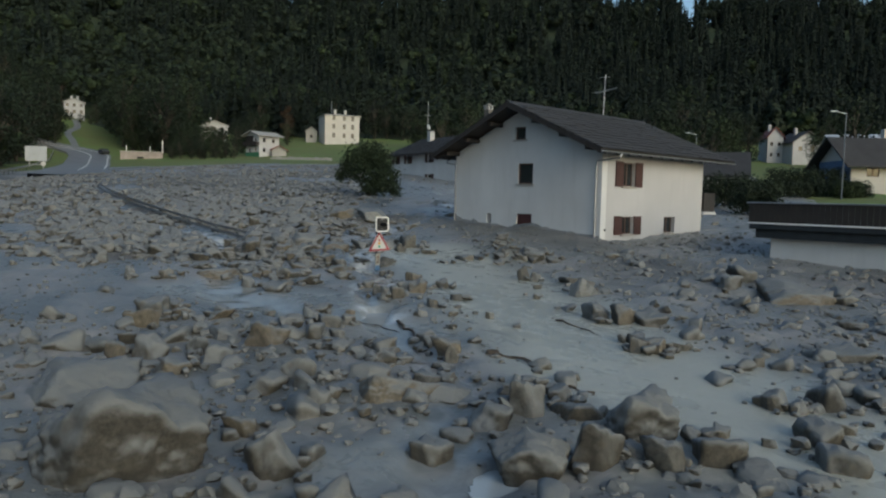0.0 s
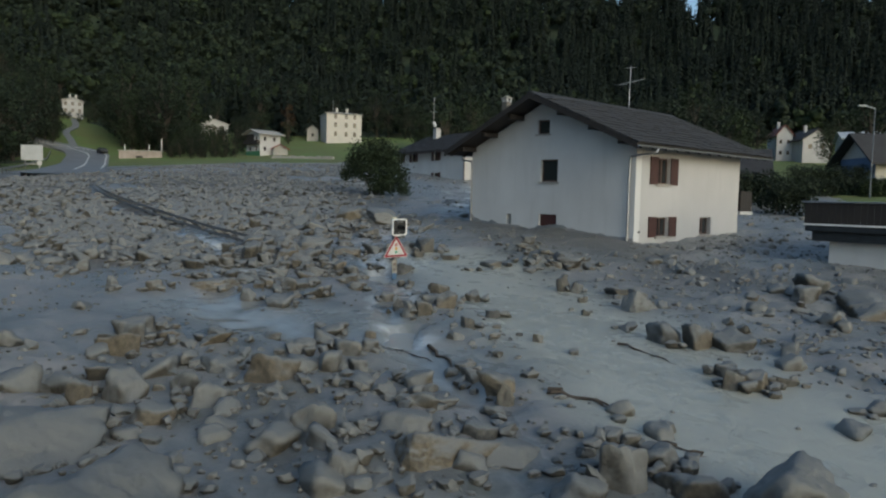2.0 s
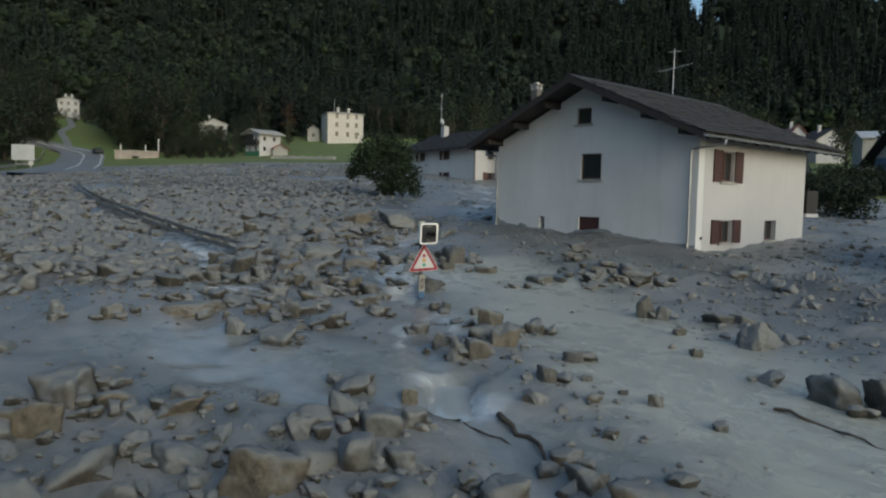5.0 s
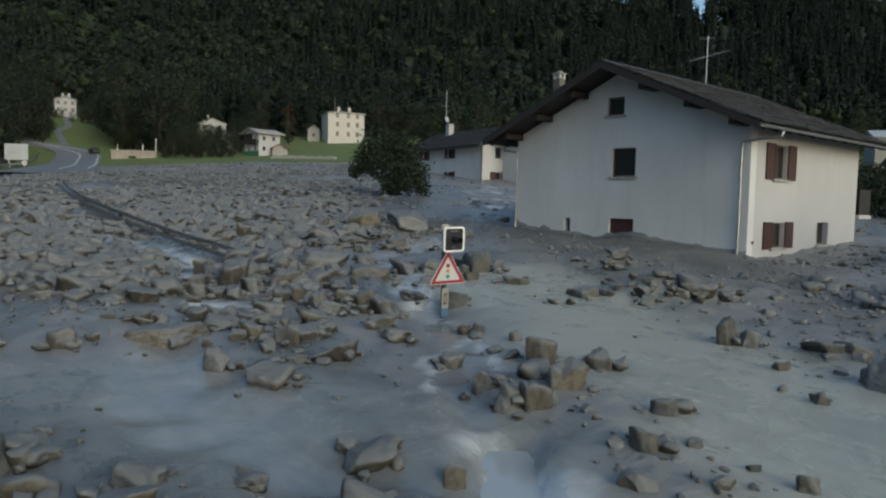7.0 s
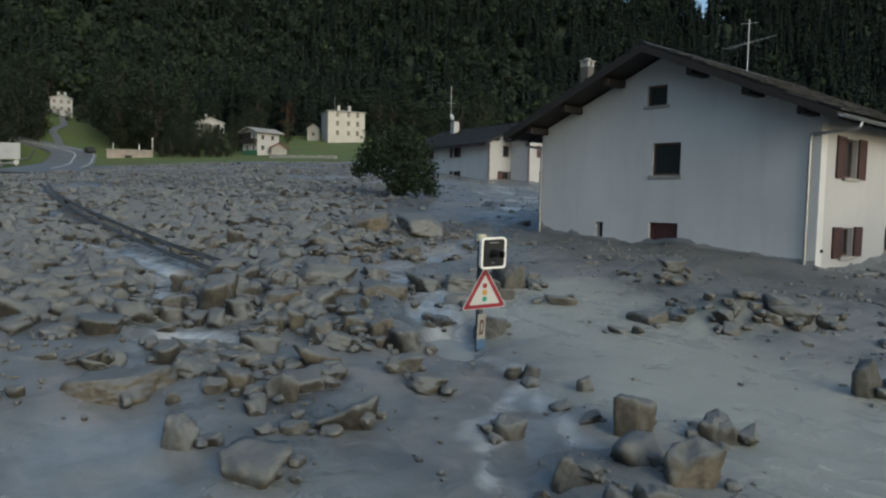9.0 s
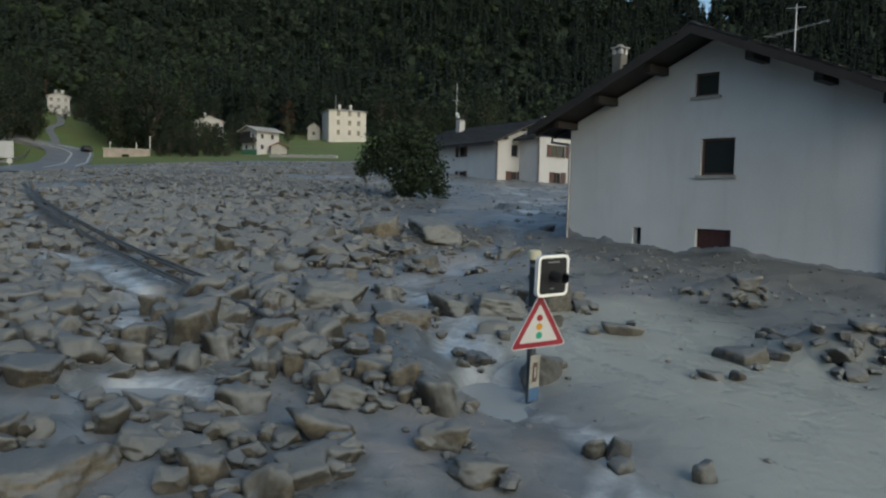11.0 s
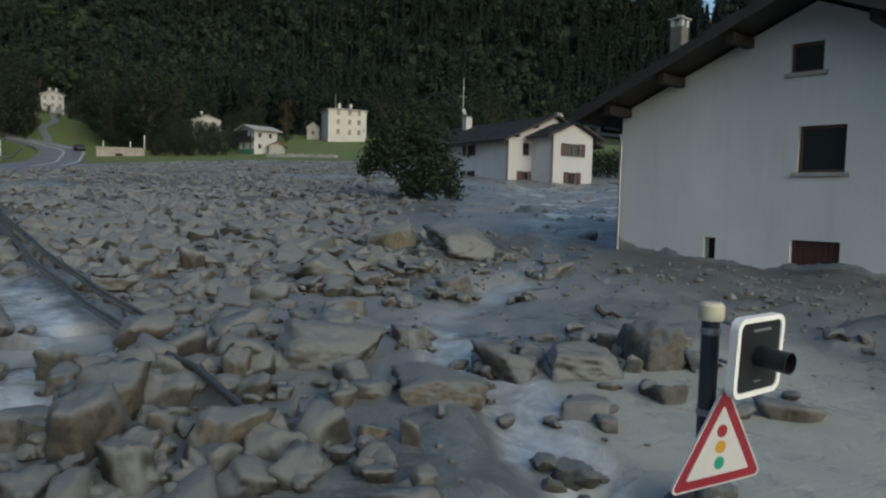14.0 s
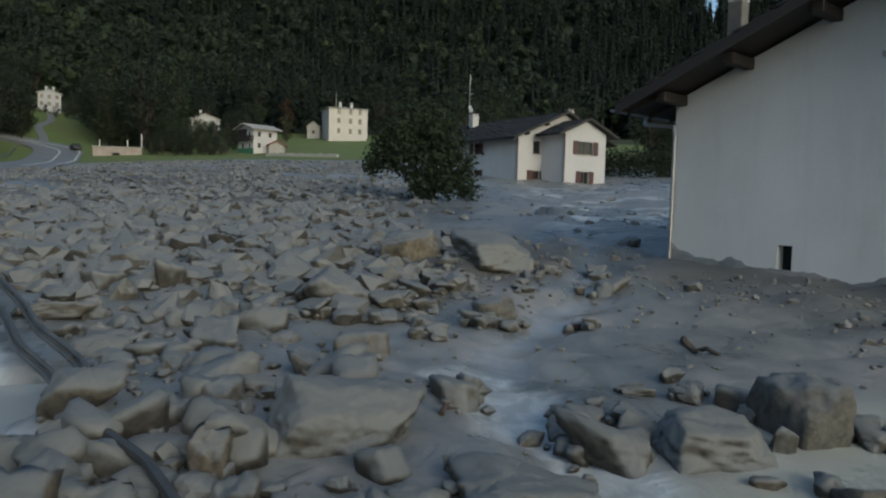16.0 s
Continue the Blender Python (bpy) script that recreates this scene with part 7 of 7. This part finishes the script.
hedge("dark bush beside the garden wall", 14.2, 16.8, 2.6, 2.2, 2.1, TURN, 23)
hedge("low bushes beside the lane", 19.0, 30.0, 5.0, 2.2, 1.8, TURN + 8, 24, LEAF_LIGHT)
hedge("pale grass tuft bush near the lamp", 30.5, 36, 2.6, 1.6, 1.5, TURN, 25, LEAF_LIGHT)
hedge("dark bushes on the bank beyond the half-buried house", 5.5, 63, 8.0, 2.4, 2.6, TURN, 27)
hedge("rough scrub on the bank beyond the half-buried house", 13.5, 70, 8.0, 2.4, 2.4, TURN, 28, LEAF_LIGHT)
hedge("dark garden bushes behind the terrace", 24.0, 36.5, 7.0, 2.4, 1.5, TURN, 29)
hedge("dark garden bushes below the chalet", 30.5, 38.0, 7.0, 2.4, 1.6, TURN + 6, 30)
hedge("dark garden conifer hedge by the chalet", 42.5, 39, 3.2, 2.4, 2.8, TURN, 26)


# ---- forest ----
def conifer(seed):
    """A slim spruce: drooping boughs round a narrow core."""
    rng = np.random.RandomState(seed)
    v, f = [(0, 0, 1.0)], []
    for i in range(5):
        a = 1.2566 * i
        v.append((0.055 * math.cos(a), 0.055 * math.sin(a), 0.05))
    f.extend((0, 1 + i, 1 + (i + 1) % 5) for i in range(5))
    wide = rng.uniform(0.13, 0.18)
    for k in range(84):
        z = 0.10 + 0.88 * rng.uniform() ** 0.9
        rad = wide * (1 - z) ** 0.75 * rng.uniform(0.65, 1.15) + 0.012
        a = rng.uniform(0, 6.283)
        d, t = np.array([math.cos(a), math.sin(a), 0]), np.array([-math.sin(a), math.cos(a), 0])
        top = np.array([0, 0, min(1.0, z + rad * 0.5)])
        tip = d * rad + np.array([0, 0, z - rad * rng.uniform(0.15, 0.45)])
        mid = top * 0.45 + tip * 0.55
        w = rad * rng.uniform(0.22, 0.4)
        b = len(v)
        v.extend([tuple(top), tuple(mid + t * w - np.array([0, 0, w * 0.5])), tuple(tip), tuple(mid - t * w - np.array([0, 0, w * 0.5]))])
        f.extend([(b, b + 1, b + 2), (b, b + 2, b + 3)])
    return np.array(v), np.array(f)


def broadleaf(seed, clumps=105, size=0.074):
    rng = np.random.RandomState(seed)
    v, f = [], []
    lobes = [(rng.normal(0, 0.12), rng.normal(0, 0.12), rng.uniform(0.34, 0.8), rng.uniform(0.13, 0.23)) for _ in range(7)]
    for cx, cy, cz, cr in lobes[:4]:
        w, g = ICO[1]
        b = len(v)
        v.extend(tuple(q) for q in w * cr * 0.8 + np.array([cx, cy, cz]))
        f.extend(tuple(int(i) + b for i in q) for q in g)
    for k in range(clumps):
        cx, cy, cz, cr = lobes[rng.randint(7)]
        d = rng.normal(size=3)
        d[2] = abs(d[2]) * 0.9 - 0.2
        d /= np.linalg.norm(d)
        c = np.array([cx, cy, cz]) + d * cr * rng.uniform(0.78, 1.12)
        nrm = d + rng.normal(size=3) * 0.45
        nrm /= np.linalg.norm(nrm)
        u = np.cross(nrm, rng.normal(size=3))
        u /= np.linalg.norm(u)
        w = np.cross(nrm, u)
        b = len(v)
        for i in range(4):
            a = 1.5708 * i
            q = size * rng.uniform(0.4, 1.0)
            v.append(tuple(c + q * (math.cos(a) * u + math.sin(a) * w) + nrm * rng.uniform(-0.012, 0.012)))
        f.extend([(b, b + 1, b + 2), (b, b + 2, b + 3)])
    return np.array(v), np.array(f)


def forest(name, label, r, s, hgt, kinds, protos, mats, seed, fat=(0.85, 1.25)):
    rng = np.random.RandomState(seed)
    vs, fs, mi, base = [], [], [], 0
    z = broad(r, s)
    x, y = xy(r, s)
    for i in range(len(r)):
        v, f = protos[kinds[i]][rng.randint(len(protos[kinds[i]]))]
        a = rng.uniform(0, 6.283)
        ca, sa = math.cos(a), math.sin(a)
        k = hgt[i] * rng.uniform(*fat)
        q = np.stack([(v[:, 0] * ca - v[:, 1] * sa) * k + x[i], (v[:, 0] * sa + v[:, 1] * ca) * k + y[i], v[:, 2] * hgt[i] + z[i] - 0.5], 1)
        vs.append(q)
        fs.append(f + base)
        mi.append(np.full(len(f), kinds[i]))
        base += len(v)
    ob = tri_mesh(name, np.vstack(vs), np.vstack(fs), mats, np.concatenate(mi))
    return tagged(ob, label, "forest", kind="stuff")


TREE_PROTOS = [[conifer(k) for k in range(6)], [broadleaf(40 + k) for k in range(8)], [broadleaf(60 + k) for k in range(8)]]


def build_forest():
    rng = np.random.RandomState(11)
    n = 3300
    s = rng.uniform(212, 445, n)
    r = rng.uniform(-1, 1, n) * (0.66 * (s + 36) + 25) - 8
    firs = 0.62 + 0.7 * NB(r / 60, s / 60) + 0.0025 * np.clip(r + 20, -120, 60) + 0.001 * (s - 260)
    kinds = np.where(rng.uniform(size=n) < firs, 0, 1)
    kinds = np.where((kinds == 1) & (rng.uniform(size=n) < 0.30 + 0.6 * NA(r / 35, s / 35) - 0.001 * (s - 212)), 2, kinds)
    hgt = np.where(kinds == 0, rng.uniform(13, 24, n), rng.uniform(9, 16, n))
    # a close stand along the crest
    m = 900
    r2 = rng.uniform(-330, 330, m)
    s2 = rng.uniform(398, 436, m)
    open_sky = np.abs(r2 - 0.307 * s2 - 1.7) > 6
    r, s = np.concatenate([r, r2[open_sky]]), np.concatenate([s, s2[open_sky]])
    extra = np.where(rng.uniform(size=open_sky.sum()) < 0.55, 0, 1)
    kinds = np.concatenate([kinds, extra])
    hgt = np.concatenate([hgt, np.where(extra == 0, rng.uniform(14, 19, len(extra)), rng.uniform(12, 16, len(extra)))])
    forest("forest", "dense dark mixed forest on the mountainside", r, s, hgt, kinds, TREE_PROTOS, [NEEDLE, LEAF, LEAF_LIGHT], 12)
    n = 500
    s = rng.uniform(55, 230, n)
    r = -78 - 0.45 * (s - 61) - rng.uniform(0, 1, n) ** 1.2 * 80
    kinds = np.where(rng.uniform(size=n) < 0.2, 0, np.where(rng.uniform(size=n) < 0.35, 2, 1))
    hgt = np.where(kinds == 0, rng.uniform(12, 20, n), rng.uniform(7, 14, n))
    clear = (np.hypot(r + 134, s - 203) > 10) & (near_line(r, s, [(-90, 130), (-104, 152), (-116, 169), (-124, 187), (-131, 199)]) > 7) & (s < 150 + 0.5 * (-105 - r))
    r, s, kinds, hgt = r[clear], s[clear], kinds[clear], hgt[clear]
    forest("forest", "dark broadleaf wood beside the road", r, s, hgt, kinds, TREE_PROTOS, [NEEDLE, LEAF, LEAF_LIGHT], 13)


build_forest()
